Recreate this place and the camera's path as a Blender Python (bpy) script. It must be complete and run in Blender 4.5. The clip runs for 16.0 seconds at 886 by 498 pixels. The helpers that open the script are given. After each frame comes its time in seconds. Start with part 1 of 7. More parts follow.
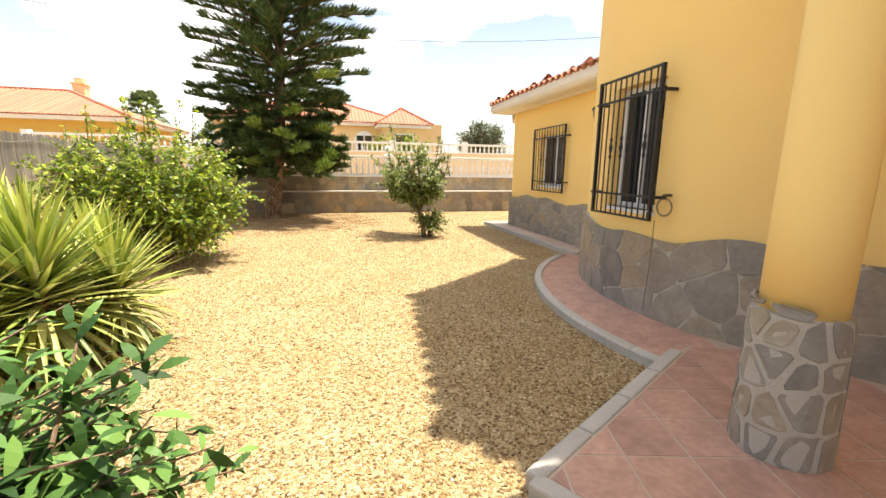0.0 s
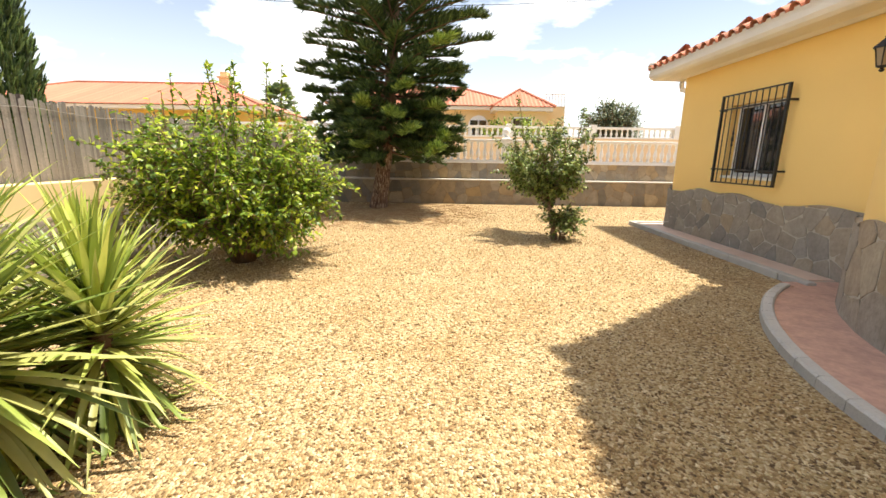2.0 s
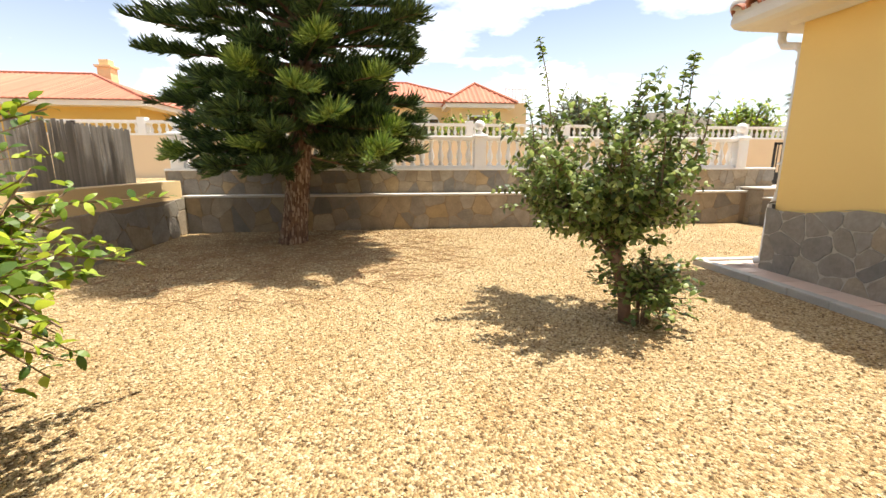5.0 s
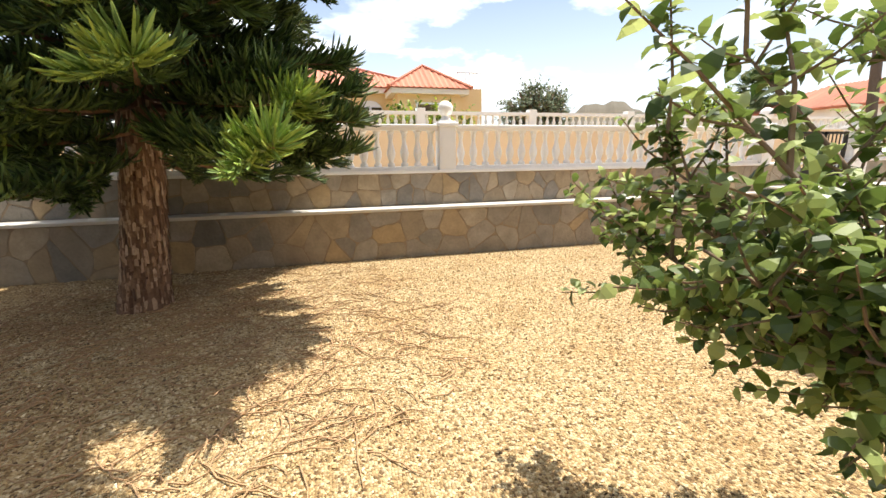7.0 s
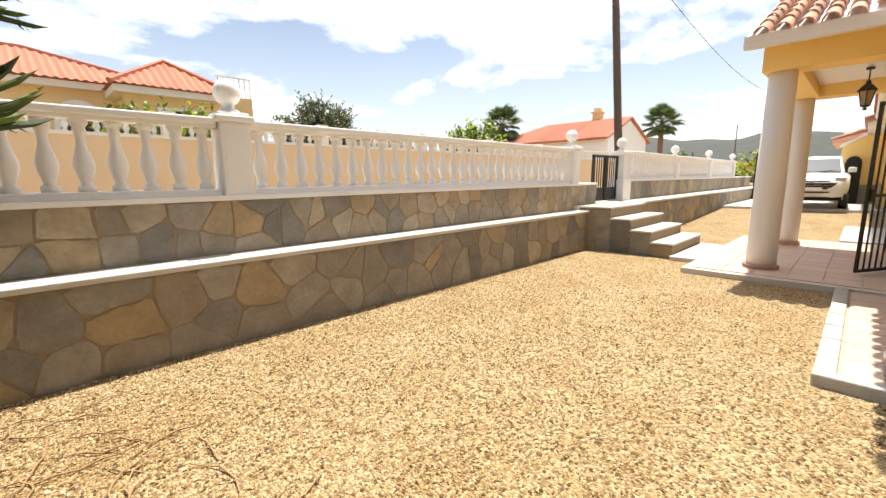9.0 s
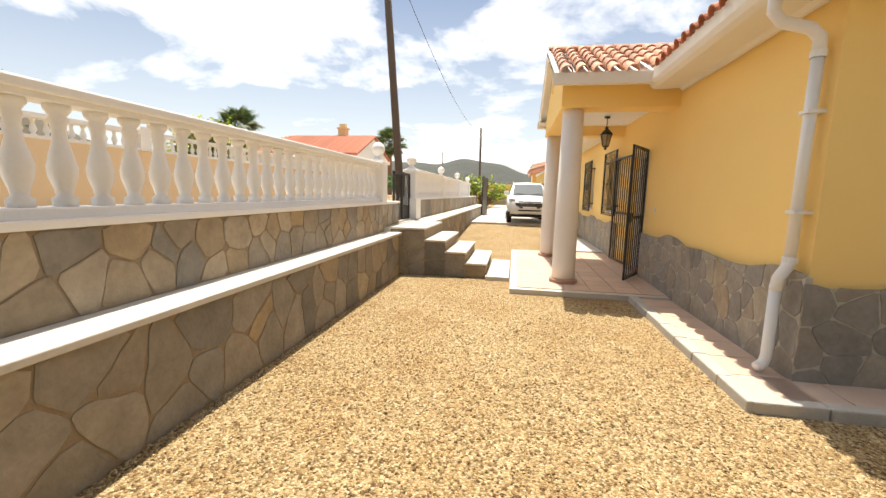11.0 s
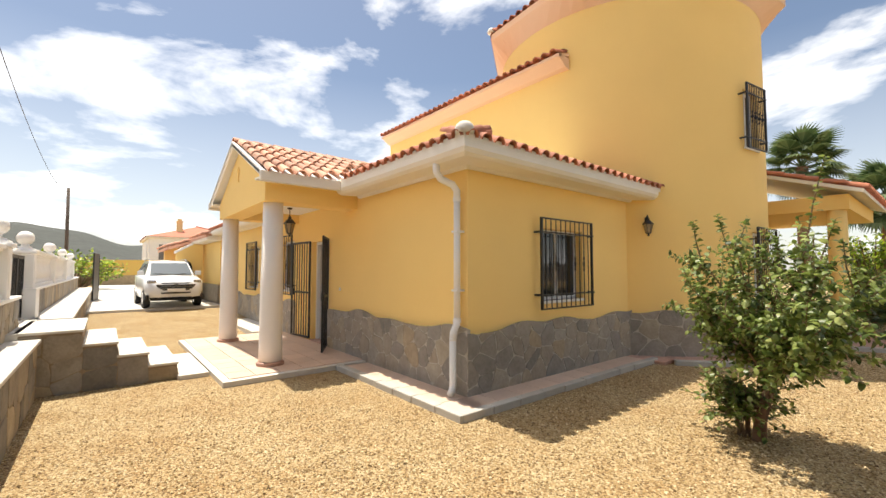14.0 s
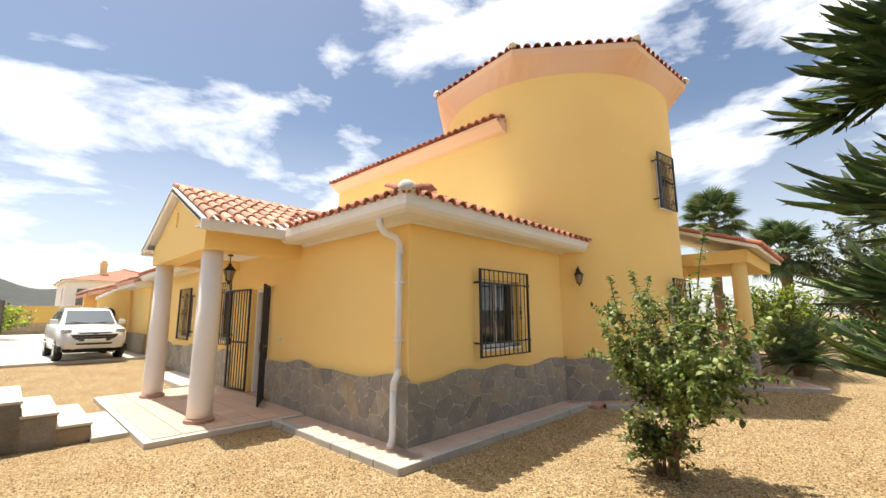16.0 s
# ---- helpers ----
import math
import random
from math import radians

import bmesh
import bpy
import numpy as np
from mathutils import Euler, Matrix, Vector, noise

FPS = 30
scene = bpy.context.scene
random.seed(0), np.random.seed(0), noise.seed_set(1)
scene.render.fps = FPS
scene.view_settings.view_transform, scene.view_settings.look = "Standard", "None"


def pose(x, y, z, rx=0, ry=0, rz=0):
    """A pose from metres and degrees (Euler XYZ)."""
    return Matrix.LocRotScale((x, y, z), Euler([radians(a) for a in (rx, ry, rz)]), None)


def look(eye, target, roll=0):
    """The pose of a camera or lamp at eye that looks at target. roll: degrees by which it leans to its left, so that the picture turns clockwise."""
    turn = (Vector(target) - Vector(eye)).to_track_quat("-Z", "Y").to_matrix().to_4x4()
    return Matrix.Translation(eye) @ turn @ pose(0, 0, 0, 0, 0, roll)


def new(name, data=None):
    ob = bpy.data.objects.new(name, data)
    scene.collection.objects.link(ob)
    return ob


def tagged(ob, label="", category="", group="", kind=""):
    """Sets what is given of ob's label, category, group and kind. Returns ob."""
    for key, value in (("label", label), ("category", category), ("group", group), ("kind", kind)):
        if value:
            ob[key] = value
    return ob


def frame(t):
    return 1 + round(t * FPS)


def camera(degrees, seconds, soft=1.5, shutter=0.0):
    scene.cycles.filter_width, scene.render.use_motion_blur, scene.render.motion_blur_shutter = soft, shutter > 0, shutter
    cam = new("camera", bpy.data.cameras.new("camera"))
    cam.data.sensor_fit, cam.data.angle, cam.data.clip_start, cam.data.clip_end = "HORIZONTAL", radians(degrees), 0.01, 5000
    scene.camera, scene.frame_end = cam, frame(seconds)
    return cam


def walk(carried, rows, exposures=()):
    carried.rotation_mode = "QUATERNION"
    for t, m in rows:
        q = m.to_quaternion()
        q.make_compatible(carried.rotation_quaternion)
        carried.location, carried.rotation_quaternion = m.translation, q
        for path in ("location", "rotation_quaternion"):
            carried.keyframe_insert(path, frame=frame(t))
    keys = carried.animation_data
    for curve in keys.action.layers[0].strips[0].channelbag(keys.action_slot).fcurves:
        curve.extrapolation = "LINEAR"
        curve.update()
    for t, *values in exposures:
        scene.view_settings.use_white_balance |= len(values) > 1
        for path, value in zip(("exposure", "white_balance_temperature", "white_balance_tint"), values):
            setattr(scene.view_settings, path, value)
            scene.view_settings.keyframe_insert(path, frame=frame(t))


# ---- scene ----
cam = camera(93.8, 16.0)
PATH = [
    (0, (-0.974, 0.47, 1.475), (-0.486, 2.373, 1.101), 0.7),
    (0.5, (-0.979, 0.9, 1.474), (-0.677, 2.84, 1.095), 1.2),
    (1, (-0.905, 1.24, 1.451), (-0.813, 3.201, 1.065), 0.4),
    (1.5, (-0.981, 1.742, 1.412), (-0.985, 3.698, 0.997), 1.0),
    (2, (-1.011, 2.328, 1.376), (-1.021, 4.281, 0.944), 0.9),
    (2.5, (-1.022, 2.919, 1.396), (-0.991, 4.869, 0.951), 0.6),
    (3, (-1.141, 3.577, 1.387), (-1.037, 5.524, 0.942), 0.5),
    (3.5, (-1.119, 4.28, 1.366), (-0.971, 6.228, 0.94), 0.4),
    (4, (-1.25, 4.906, 1.346), (-1.058, 6.857, 0.949), 0.3),
    (6.5, (-0.879, 8.358, 1.446), (-0.511, 10.275, 1.012), -0.8),
    (7, (-0.896, 9.016, 1.484), (-0.411, 10.905, 1.042), -0.7),
    (7.5, (-0.806, 9.613, 1.544), (-0.178, 11.456, 1.088), -1.1),
    (8, (-0.974, 10.295, 1.44), (-0.043, 12.018, 1.033), 0.1),
    (8.5, (-0.791, 10.791, 1.388), (0.361, 12.387, 1.035), -0.6),
    (9, (-0.574, 11.27, 1.4), (0.813, 12.67, 1.061), -0.6),
    (11.5, (0.125, 13.339, 1.479), (2.113, 13.348, 1.258), 1.4),
    (12, (0.201, 13.627, 1.552), (2.168, 13.304, 1.388), 1.0),
    (12.5, (0.135, 13.941, 1.614), (2.035, 13.324, 1.515), 0.7),
    (13, (-0.053, 14.089, 1.609), (1.743, 13.209, 1.581), 0.4),
    (13.5, (-0.209, 14.212, 1.635), (1.465, 13.118, 1.667), 0.1),
    (14, (-0.336, 14.337, 1.623), (1.212, 13.076, 1.724), 0.0),
    (14.5, (-0.497, 14.414, 1.651), (0.919, 13.012, 1.829), 0.0),
    (15, (-0.61, 14.375, 1.689), (0.725, 12.906, 1.937), -0.2),
    (15.5, (-0.634, 14.393, 1.688), (0.686, 12.922, 1.993), -0.3),
    (16, (-0.587, 14.425, 1.683), (0.781, 13.001, 1.998), -0.2),
]
walk(cam, [(t, look(eye, target, roll)) for t, eye, target, roll in PATH], exposures=[(0.0, 1.16, 7200, 10), (1.0, 1.02, 7100, 10), (2.5, 0.92, 7000, 10), (4.0, 0.87, 6900, 10), (7.5, 0.89, 6600, 10), (9.0, 0.64, 6800, 10), (11.5, 0.50, 7200, 10), (12.5, 0.49, 7200, 10), (16.0, 0.51, 6800, 10)])

# ---- light ----
SUN = Vector((0.285, 0.08, 1.0)).normalized()
world = bpy.data.worlds.new("world")
scene.world = world
world.use_nodes = True
wn, wl = world.node_tree.nodes, world.node_tree.links
wn.clear()
w_out = wn.new("ShaderNodeOutputWorld")
w_bg = wn.new("ShaderNodeBackground")
w_sky = wn.new("ShaderNodeTexSky")
w_sky.sky_type = "NISHITA"
w_sky.sun_disc = False
w_sky.sun_elevation = math.asin(SUN.z)
w_sky.sun_rotation = math.atan2(SUN.x, SUN.y)
w_sky.air_density, w_sky.dust_density, w_sky.ozone_density = 1.0, 1.5, 1.6
# broken cumulus and thin veils over the blue
w_co = wn.new("ShaderNodeTexCoord")
w_map = wn.new("ShaderNodeMapping")
w_map.inputs["Scale"].default_value = (1.0, 1.0, 2.6)
w_map.inputs["Location"].default_value = (1.9, 0.6, 0.2)
w_n1 = wn.new("ShaderNodeTexNoise")
w_n1.inputs["Scale"].default_value = 2.1
w_n1.inputs["Detail"].default_value = 9
w_n1.inputs["Roughness"].default_value = 0.56
w_n1.inputs["Distortion"].default_value = 0.25
w_r1 = wn.new("ShaderNodeValToRGB")
w_r1.color_ramp.elements[0].position = 0.485
w_r1.color_ramp.elements[1].position = 0.63
w_sep = wn.new("ShaderNodeSeparateXYZ")
w_hz = wn.new("ShaderNodeMapRange")
w_hz.inputs["From Min"].default_value = 0.0
w_hz.inputs["From Max"].default_value = 0.42
w_hz.inputs["To Min"].default_value = 0.32
w_hz.inputs["To Max"].default_value = 0.0
w_max = wn.new("ShaderNodeMath")
w_max.operation = "MAXIMUM"
w_mix = wn.new("ShaderNodeMixRGB")
w_mix.inputs["Color2"].default_value = (13.4, 13.6, 14.0, 1)
w_bg.inputs["Strength"].default_value = 0.10
wl.new(w_co.outputs["Generated"], w_map.inputs["Vector"])
wl.new(w_map.outputs["Vector"], w_n1.inputs["Vector"])
wl.new(w_n1.outputs["Fac"], w_r1.inputs["Fac"])
wl.new(w_co.outputs["Generated"], w_sep.inputs["Vector"])
wl.new(w_sep.outputs["Z"], w_hz.inputs["Value"])
wl.new(w_r1.outputs["Color"], w_max.inputs[0])
wl.new(w_hz.outputs["Result"], w_max.inputs[1])
wl.new(w_sky.outputs["Color"], w_mix.inputs["Color1"])
wl.new(w_max.outputs["Value"], w_mix.inputs["Fac"])
wl.new(w_mix.outputs["Color"], w_bg.inputs["Color"])
wl.new(w_bg.outputs["Background"], w_out.inputs["Surface"])
sun = new("sun", bpy.data.lights.new("sun", "SUN"))
sun.data.energy, sun.data.angle, sun.data.color = 5.0, radians(0.55), (1.0, 0.955, 0.88)
sun.matrix_world = look(tuple(SUN * 60), (0, 0, 0))


# ---- materials ----
def material(name, color, rough=0.8, metal=0.0, grain=0.0, scale=40.0, bump=0.0, stain=0.0, stain_scale=1.2, island=0.0, rand=0.0,
             coat=0.0, tint=None, spec=0.5, trans=0.0, thin=0.0):
    """A principled material with fine grain, broad stains and relief, in object-space metres."""
    m = bpy.data.materials.new(name)
    m.use_nodes = True
    n, l = m.node_tree.nodes, m.node_tree.links
    b = n["Principled BSDF"]
    b.inputs["Roughness"].default_value, b.inputs["Metallic"].default_value = rough, metal
    b.inputs["Specular IOR Level"].default_value = spec
    if coat:
        b.inputs["Coat Weight"].default_value = coat
    if trans:
        b.inputs["Transmission Weight"].default_value = trans
    geo = n.new("ShaderNodeNewGeometry")
    val = n.new("ShaderNodeValue")
    val.outputs[0].default_value = 1.0
    last = val.outputs[0]

    def scaled(fac, amount):
        r = n.new("ShaderNodeMapRange")
        r.inputs["To Min"].default_value, r.inputs["To Max"].default_value = 1 - amount, 1 + amount
        l.new(fac, r.inputs["Value"])
        return r.outputs["Result"]

    def times(a, c):
        k = n.new("ShaderNodeMath")
        k.operation = "MULTIPLY"
        l.new(a, k.inputs[0]), l.new(c, k.inputs[1])
        return k.outputs[0]

    fine = None
    if grain or bump:
        fine = n.new("ShaderNodeTexNoise")
        fine.inputs["Scale"].default_value, fine.inputs["Detail"].default_value = scale, 5
        l.new(geo.outputs["Position"], fine.inputs["Vector"])
    if grain:
        last = times(last, scaled(fine.outputs["Fac"], grain))
    if stain:
        broad = n.new("ShaderNodeTexNoise")
        broad.inputs["Scale"].default_value, broad.inputs["Detail"].default_value = stain_scale, 4
        l.new(geo.outputs["Position"], broad.inputs["Vector"])
        last = times(last, scaled(broad.outputs["Fac"], stain))
    if island:
        last = times(last, scaled(geo.outputs["Random Per Island"], island))
    col = n.new("ShaderNodeMixRGB")
    col.blend_type = "MULTIPLY"
    col.inputs["Fac"].default_value = 1
    col.inputs["Color1"].default_value = (*color, 1)
    info = n.new("ShaderNodeObjectInfo")
    if rand:
        last = times(last, scaled(info.outputs["Random"], rand))
    base = None
    if tint:
        ramp = n.new("ShaderNodeValToRGB")
        ramp.color_ramp.interpolation = "LINEAR"
        while len(ramp.color_ramp.elements) < len(tint):
            ramp.color_ramp.elements.new(0.5)
        for i, c in enumerate(tint):
            ramp.color_ramp.elements[i].position = i / (len(tint) - 1)
            ramp.color_ramp.elements[i].color = (*c, 1)
        l.new((geo.outputs["Random Per Island"] if island else info.outputs["Random"]), ramp.inputs["Fac"])
        l.new(ramp.outputs["Color"], col.inputs["Color1"])
    l.new(last, col.inputs["Color2"])
    l.new(col.outputs["Color"], b.inputs["Base Color"])
    if thin:
        # light that comes through a leaf
        tl, mx = n.new("ShaderNodeBsdfTranslucent"), n.new("ShaderNodeMixShader")
        mx.inputs["Fac"].default_value = thin
        l.new(col.outputs["Color"], tl.inputs["Color"])
        l.new(b.outputs["BSDF"], mx.inputs[1]), l.new(tl.outputs["BSDF"], mx.inputs[2])
        l.new(mx.outputs["Shader"], n["Material Output"].inputs["Surface"])
    if bump:
        k = n.new("ShaderNodeBump")
        k.inputs["Strength"].default_value, k.inputs["Distance"].default_value = bump, 0.02
        l.new(fine.outputs["Fac"], k.inputs["Height"])
        l.new(k.outputs["Normal"], b.inputs["Normal"])
    return m


def gravel_material():
    """Loose limestone chips: cells of differing tone, with relief and sparse ochre patches."""
    m = bpy.data.materials.new("gravel")
    m.use_nodes = True
    n, l = m.node_tree.nodes, m.node_tree.links
    b = n["Principled BSDF"]
    b.inputs["Roughness"].default_value = 0.9
    geo = n.new("ShaderNodeNewGeometry")
    v = n.new("ShaderNodeTexVoronoi")
    v.inputs["Scale"].default_value = 66
    l.new(geo.outputs["Position"], v.inputs["Vector"])
    ramp = n.new("ShaderNodeValToRGB")
    for p, c in ((0.0, (0.10, 0.054, 0.021)), (0.22, (0.335, 0.218, 0.093)), (0.6, (0.485, 0.35, 0.17)), (1.0, (0.65, 0.53, 0.325))):
        e = ramp.color_ramp.elements.new(p) if p not in (0.0, 1.0) else ramp.color_ramp.elements[0 if p == 0 else -1]
        e.position, e.color = p, (*c, 1)
    sep = n.new("ShaderNodeSeparateColor")
    l.new(v.outputs["Color"], sep.inputs["Color"])
    l.new(sep.outputs["Red"], ramp.inputs["Fac"])
    broad = n.new("ShaderNodeTexNoise")
    broad.inputs["Scale"].default_value, broad.inputs["Detail"].default_value = 1.4, 5
    l.new(geo.outputs["Position"], broad.inputs["Vector"])
    r2 = n.new("ShaderNodeValToRGB")
    r2.color_ramp.elements[0].position, r2.color_ramp.elements[0].color = 0.30, (0.88, 0.80, 0.70, 1)
    r2.color_ramp.elements[1].position, r2.color_ramp.elements[1].color = 0.60, (1, 1, 1, 1)
    l.new(broad.outputs["Fac"], r2.inputs["Fac"])
    mul = n.new("ShaderNodeMixRGB")
    mul.blend_type, mul.inputs["Fac"].default_value = "MULTIPLY", 1
    l.new(ramp.outputs["Color"], mul.inputs["Color1"]), l.new(r2.outputs["Color"], mul.inputs["Color2"])
    l.new(mul.outputs["Color"], b.inputs["Base Color"])
    k = n.new("ShaderNodeBump")
    k.invert = True
    k.inputs["Strength"].default_value, k.inputs["Distance"].default_value = 1.0, 0.022
    l.new(v.outputs["Distance"], k.inputs["Height"]), l.new(k.outputs["Normal"], b.inputs["Normal"])
    return m


GRAVEL = gravel_material()
CHIP = material("limestone_chip", (0.6, 0.45, 0.25), 0.9, island=0.15, tint=((0.19, 0.11, 0.045), (0.43, 0.30, 0.135), (0.53, 0.395, 0.205), (0.67, 0.55, 0.35)))
YELLOW = material("yellow_render", (0.92, 0.645, 0.235), 0.85, grain=0.05, scale=180, bump=0.12, stain=0.06, stain_scale=0.7)
SALMON = material("salmon_trim", (0.80, 0.54, 0.36), 0.8, grain=0.05, scale=90, bump=0.06)
WHITE = material("white_masonry_paint", (0.86, 0.85, 0.82), 0.7, grain=0.04, scale=60, bump=0.06, stain=0.06, stain_scale=2.5)
CREAM = material("cream_cornice_paint", (0.78, 0.74, 0.66), 0.75, grain=0.04, scale=60, bump=0.05, stain=0.07, stain_scale=2)
PIPE = material("white_plastic", (0.80, 0.79, 0.77), 0.4, stain=0.05, stain_scale=3)
STONE = material("slate_cladding", (0.25, 0.23, 0.2), 0.75, grain=0.22, scale=26, bump=0.45, stain=0.4, stain_scale=5, rand=0.12,
                 tint=((0.189, 0.172, 0.150), (0.258, 0.232, 0.194), (0.318, 0.254, 0.172), (0.249, 0.228, 0.198), (0.370, 0.267, 0.142), (0.275, 0.245, 0.202), (0.387, 0.310, 0.206), (0.224, 0.215, 0.198)))
GREYSTONE = material("grey_slate_cladding", (0.22, 0.22, 0.22), 0.72, grain=0.25, scale=22, bump=0.5, stain=0.38, stain_scale=5, rand=0.08,
                     tint=((0.225, 0.21, 0.19), (0.27, 0.25, 0.22), (0.31, 0.272, 0.22), (0.25, 0.235, 0.212), (0.345, 0.275, 0.19), (0.28, 0.26, 0.23), (0.33, 0.285, 0.215)))
MORTAR = material("mortar", (0.27, 0.205, 0.135), 0.9, grain=0.15, scale=70, bump=0.4, stain=0.2, stain_scale=3)
PALEMORTAR = material("pale_mortar", (0.46, 0.42, 0.365), 0.9, grain=0.15, scale=70, bump=0.3, stain=0.15, stain_scale=3)
LEDGE = material("pale_ledge_stone", (0.60, 0.565, 0.505), 0.7, grain=0.06, scale=50, bump=0.15, stain=0.12, stain_scale=3)
KERB = material("concrete_kerb", (0.46, 0.435, 0.39), 0.85, grain=0.12, scale=60, bump=0.3, stain=0.18, stain_scale=4)
PAVE = material("terracotta_paving", (0.45, 0.265, 0.20), 0.55, grain=0.2, scale=28, bump=0.18, stain=0.38, stain_scale=7, rand=0.14)
PORCHTILE = material("pale_terracotta_tile", (0.62, 0.46, 0.36), 0.55, grain=0.08, scale=35, bump=0.1, stain=0.12, stain_scale=4, rand=0.08)
GROUT = material("grout", (0.50, 0.40, 0.32), 0.9, grain=0.1, scale=60)
ROOFTILE = material("clay_roof_tile", (0.42, 0.15, 0.08), 0.75, grain=0.2, scale=30, bump=0.3, stain=0.25, stain_scale=5, rand=0.25)
OLDTILE = material("weathered_clay_tile", (0.56, 0.30, 0.20), 0.75, grain=0.2, scale=30, bump=0.3, stain=0.25, stain_scale=5, rand=0.3)
FARTILE = material("distant_clay_tile", (0.47, 0.165, 0.095), 0.8, grain=0.12, scale=6, stain=0.12, stain_scale=0.6, island=0.15)
IRON = material("black_iron", (0.012, 0.012, 0.013), 0.45, metal=0.0, grain=0.1, scale=50)
COLUMN = material("white_column_paint", (0.80, 0.755, 0.70), 0.7, grain=0.04, scale=80, bump=0.08, stain=0.06)
GLASS = material("dark_window_glass", (0.02, 0.022, 0.025), 0.05, spec=0.8)
FRAME = material("white_aluminium", (0.78, 0.78, 0.78), 0.4)
SHUTTER = material("grey_curtain", (0.17, 0.165, 0.16), 0.8, grain=0.1, scale=30)
CURTAIN = material("white_curtain", (0.75, 0.72, 0.68), 0.9, grain=0.05, scale=40)
CANE = material("weathered_cane", (0.27, 0.245, 0.215), 0.9, grain=0.2, scale=50, bump=0.3, stain=0.25, stain_scale=2, island=0.25)
BARK = material("red_brown_bark", (0.21, 0.125, 0.08), 0.95, grain=0.4, scale=26, bump=0.9, stain=0.3, stain_scale=5)
FLAKE = material("flaking_bark", (0.3, 0.2, 0.13), 0.95, island=0.2, grain=0.3, scale=40, bump=0.5, tint=((0.13, 0.07, 0.045), (0.24, 0.14, 0.085), (0.33, 0.215, 0.14), (0.42, 0.31, 0.22)))
TWIG = material("brown_twig", (0.20, 0.13, 0.08), 0.9, grain=0.2, scale=30, bump=0.3)
PINE = material("conifer_needles", (0.06, 0.1, 0.035), 0.6, island=0.2, tint=((0.028, 0.055, 0.015), (0.048, 0.088, 0.021), (0.08, 0.132, 0.032), (0.135, 0.20, 0.05)))
# lighter copy of the needles: sunlight on the branch ends, put into the colour
PINELIT = material("conifer_sunlit_needles", (0.15, 0.22, 0.06), 0.6, island=0.2, tint=((0.13, 0.21, 0.04), (0.21, 0.31, 0.055), (0.33, 0.42, 0.085)))
LEAF = material("citrus_leaf", (0.1, 0.2, 0.03), 0.42, thin=0.4, island=0.2, tint=((0.06, 0.125, 0.014), (0.145, 0.24, 0.022), (0.26, 0.365, 0.034), (0.47, 0.53, 0.05)))
LEAF2 = material("quince_leaf", (0.1, 0.16, 0.06), 0.4, thin=0.45, island=0.2, tint=((0.055, 0.095, 0.02), (0.12, 0.175, 0.036), (0.21, 0.275, 0.066), (0.36, 0.41, 0.15)))
LEAF3 = material("dark_glossy_leaf", (0.04, 0.09, 0.03), 0.5, spec=0.18, thin=0.15, island=0.2, tint=((0.025, 0.065, 0.018), (0.045, 0.11, 0.026), (0.075, 0.16, 0.04), (0.14, 0.25, 0.06)))
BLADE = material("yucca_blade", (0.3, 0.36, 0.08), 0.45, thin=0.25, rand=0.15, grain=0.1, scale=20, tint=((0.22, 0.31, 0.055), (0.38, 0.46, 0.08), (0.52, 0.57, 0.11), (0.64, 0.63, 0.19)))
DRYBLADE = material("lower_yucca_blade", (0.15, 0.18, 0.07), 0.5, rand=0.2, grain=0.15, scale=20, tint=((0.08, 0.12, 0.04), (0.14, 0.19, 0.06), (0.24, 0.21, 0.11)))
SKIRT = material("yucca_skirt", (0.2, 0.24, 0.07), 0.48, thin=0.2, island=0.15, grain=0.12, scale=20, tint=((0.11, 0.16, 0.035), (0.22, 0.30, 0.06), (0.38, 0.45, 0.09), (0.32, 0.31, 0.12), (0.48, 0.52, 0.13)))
PALMLEAF = material("palm_leaf", (0.09, 0.14, 0.05), 0.5, thin=0.3, island=0.25, tint=((0.05, 0.09, 0.03), (0.09, 0.14, 0.05), (0.15, 0.19, 0.08)))
OLIVE = material("grey_green_leaf", (0.10, 0.13, 0.08), 0.6, thin=0.3, island=0.25, tint=((0.07, 0.10, 0.05), (0.14, 0.18, 0.10), (0.25, 0.29, 0.17)))
PEACH = material("peach_render", (0.80, 0.62, 0.40), 0.85, grain=0.04, scale=60, stain=0.05)
PALEHOUSE = material("pale_yellow_render", (0.74, 0.55, 0.29), 0.85, grain=0.04, scale=20, stain=0.05)
OCHREWALL = material("ochre_render", (0.62, 0.40, 0.10), 0.85, grain=0.05, scale=60, stain=0.08)
CONCRETE = material("pale_concrete", (0.60, 0.57, 0.52), 0.85, grain=0.08, scale=30, bump=0.1, stain=0.12, stain_scale=1.5)
WOODPOLE = material("creosoted_pole", (0.11, 0.085, 0.07), 0.9, grain=0.25, scale=25, bump=0.4)
HILL = material("scrubby_hill", (0.055, 0.06, 0.052), 0.95, grain=0.3, scale=0.12, stain=0.3, stain_scale=0.03)
HILLNEAR = material("dry_hill", (0.085, 0.07, 0.043), 0.95, grain=0.35, scale=0.3, stain=0.3, stain_scale=0.05)
CARPAINT = material("white_car_paint", (0.78, 0.78, 0.77), 0.25, coat=0.6)
# base raised to grey-blue for the bright reflection on the glass
CARGLASS = material("car_glass", (0.12, 0.145, 0.16), 0.05, spec=0.9)
RUBBER = material("tyre_rubber", (0.02, 0.02, 0.02), 0.8)
CHROME = material("bright_metal", (0.55, 0.55, 0.56), 0.25, metal=0.9)
LAMPGLASS = material("amber_lantern_glass", (0.35, 0.28, 0.18), 0.2)
ROOTS = material("dry_root", (0.36, 0.225, 0.115), 0.95, grain=0.2, scale=40)


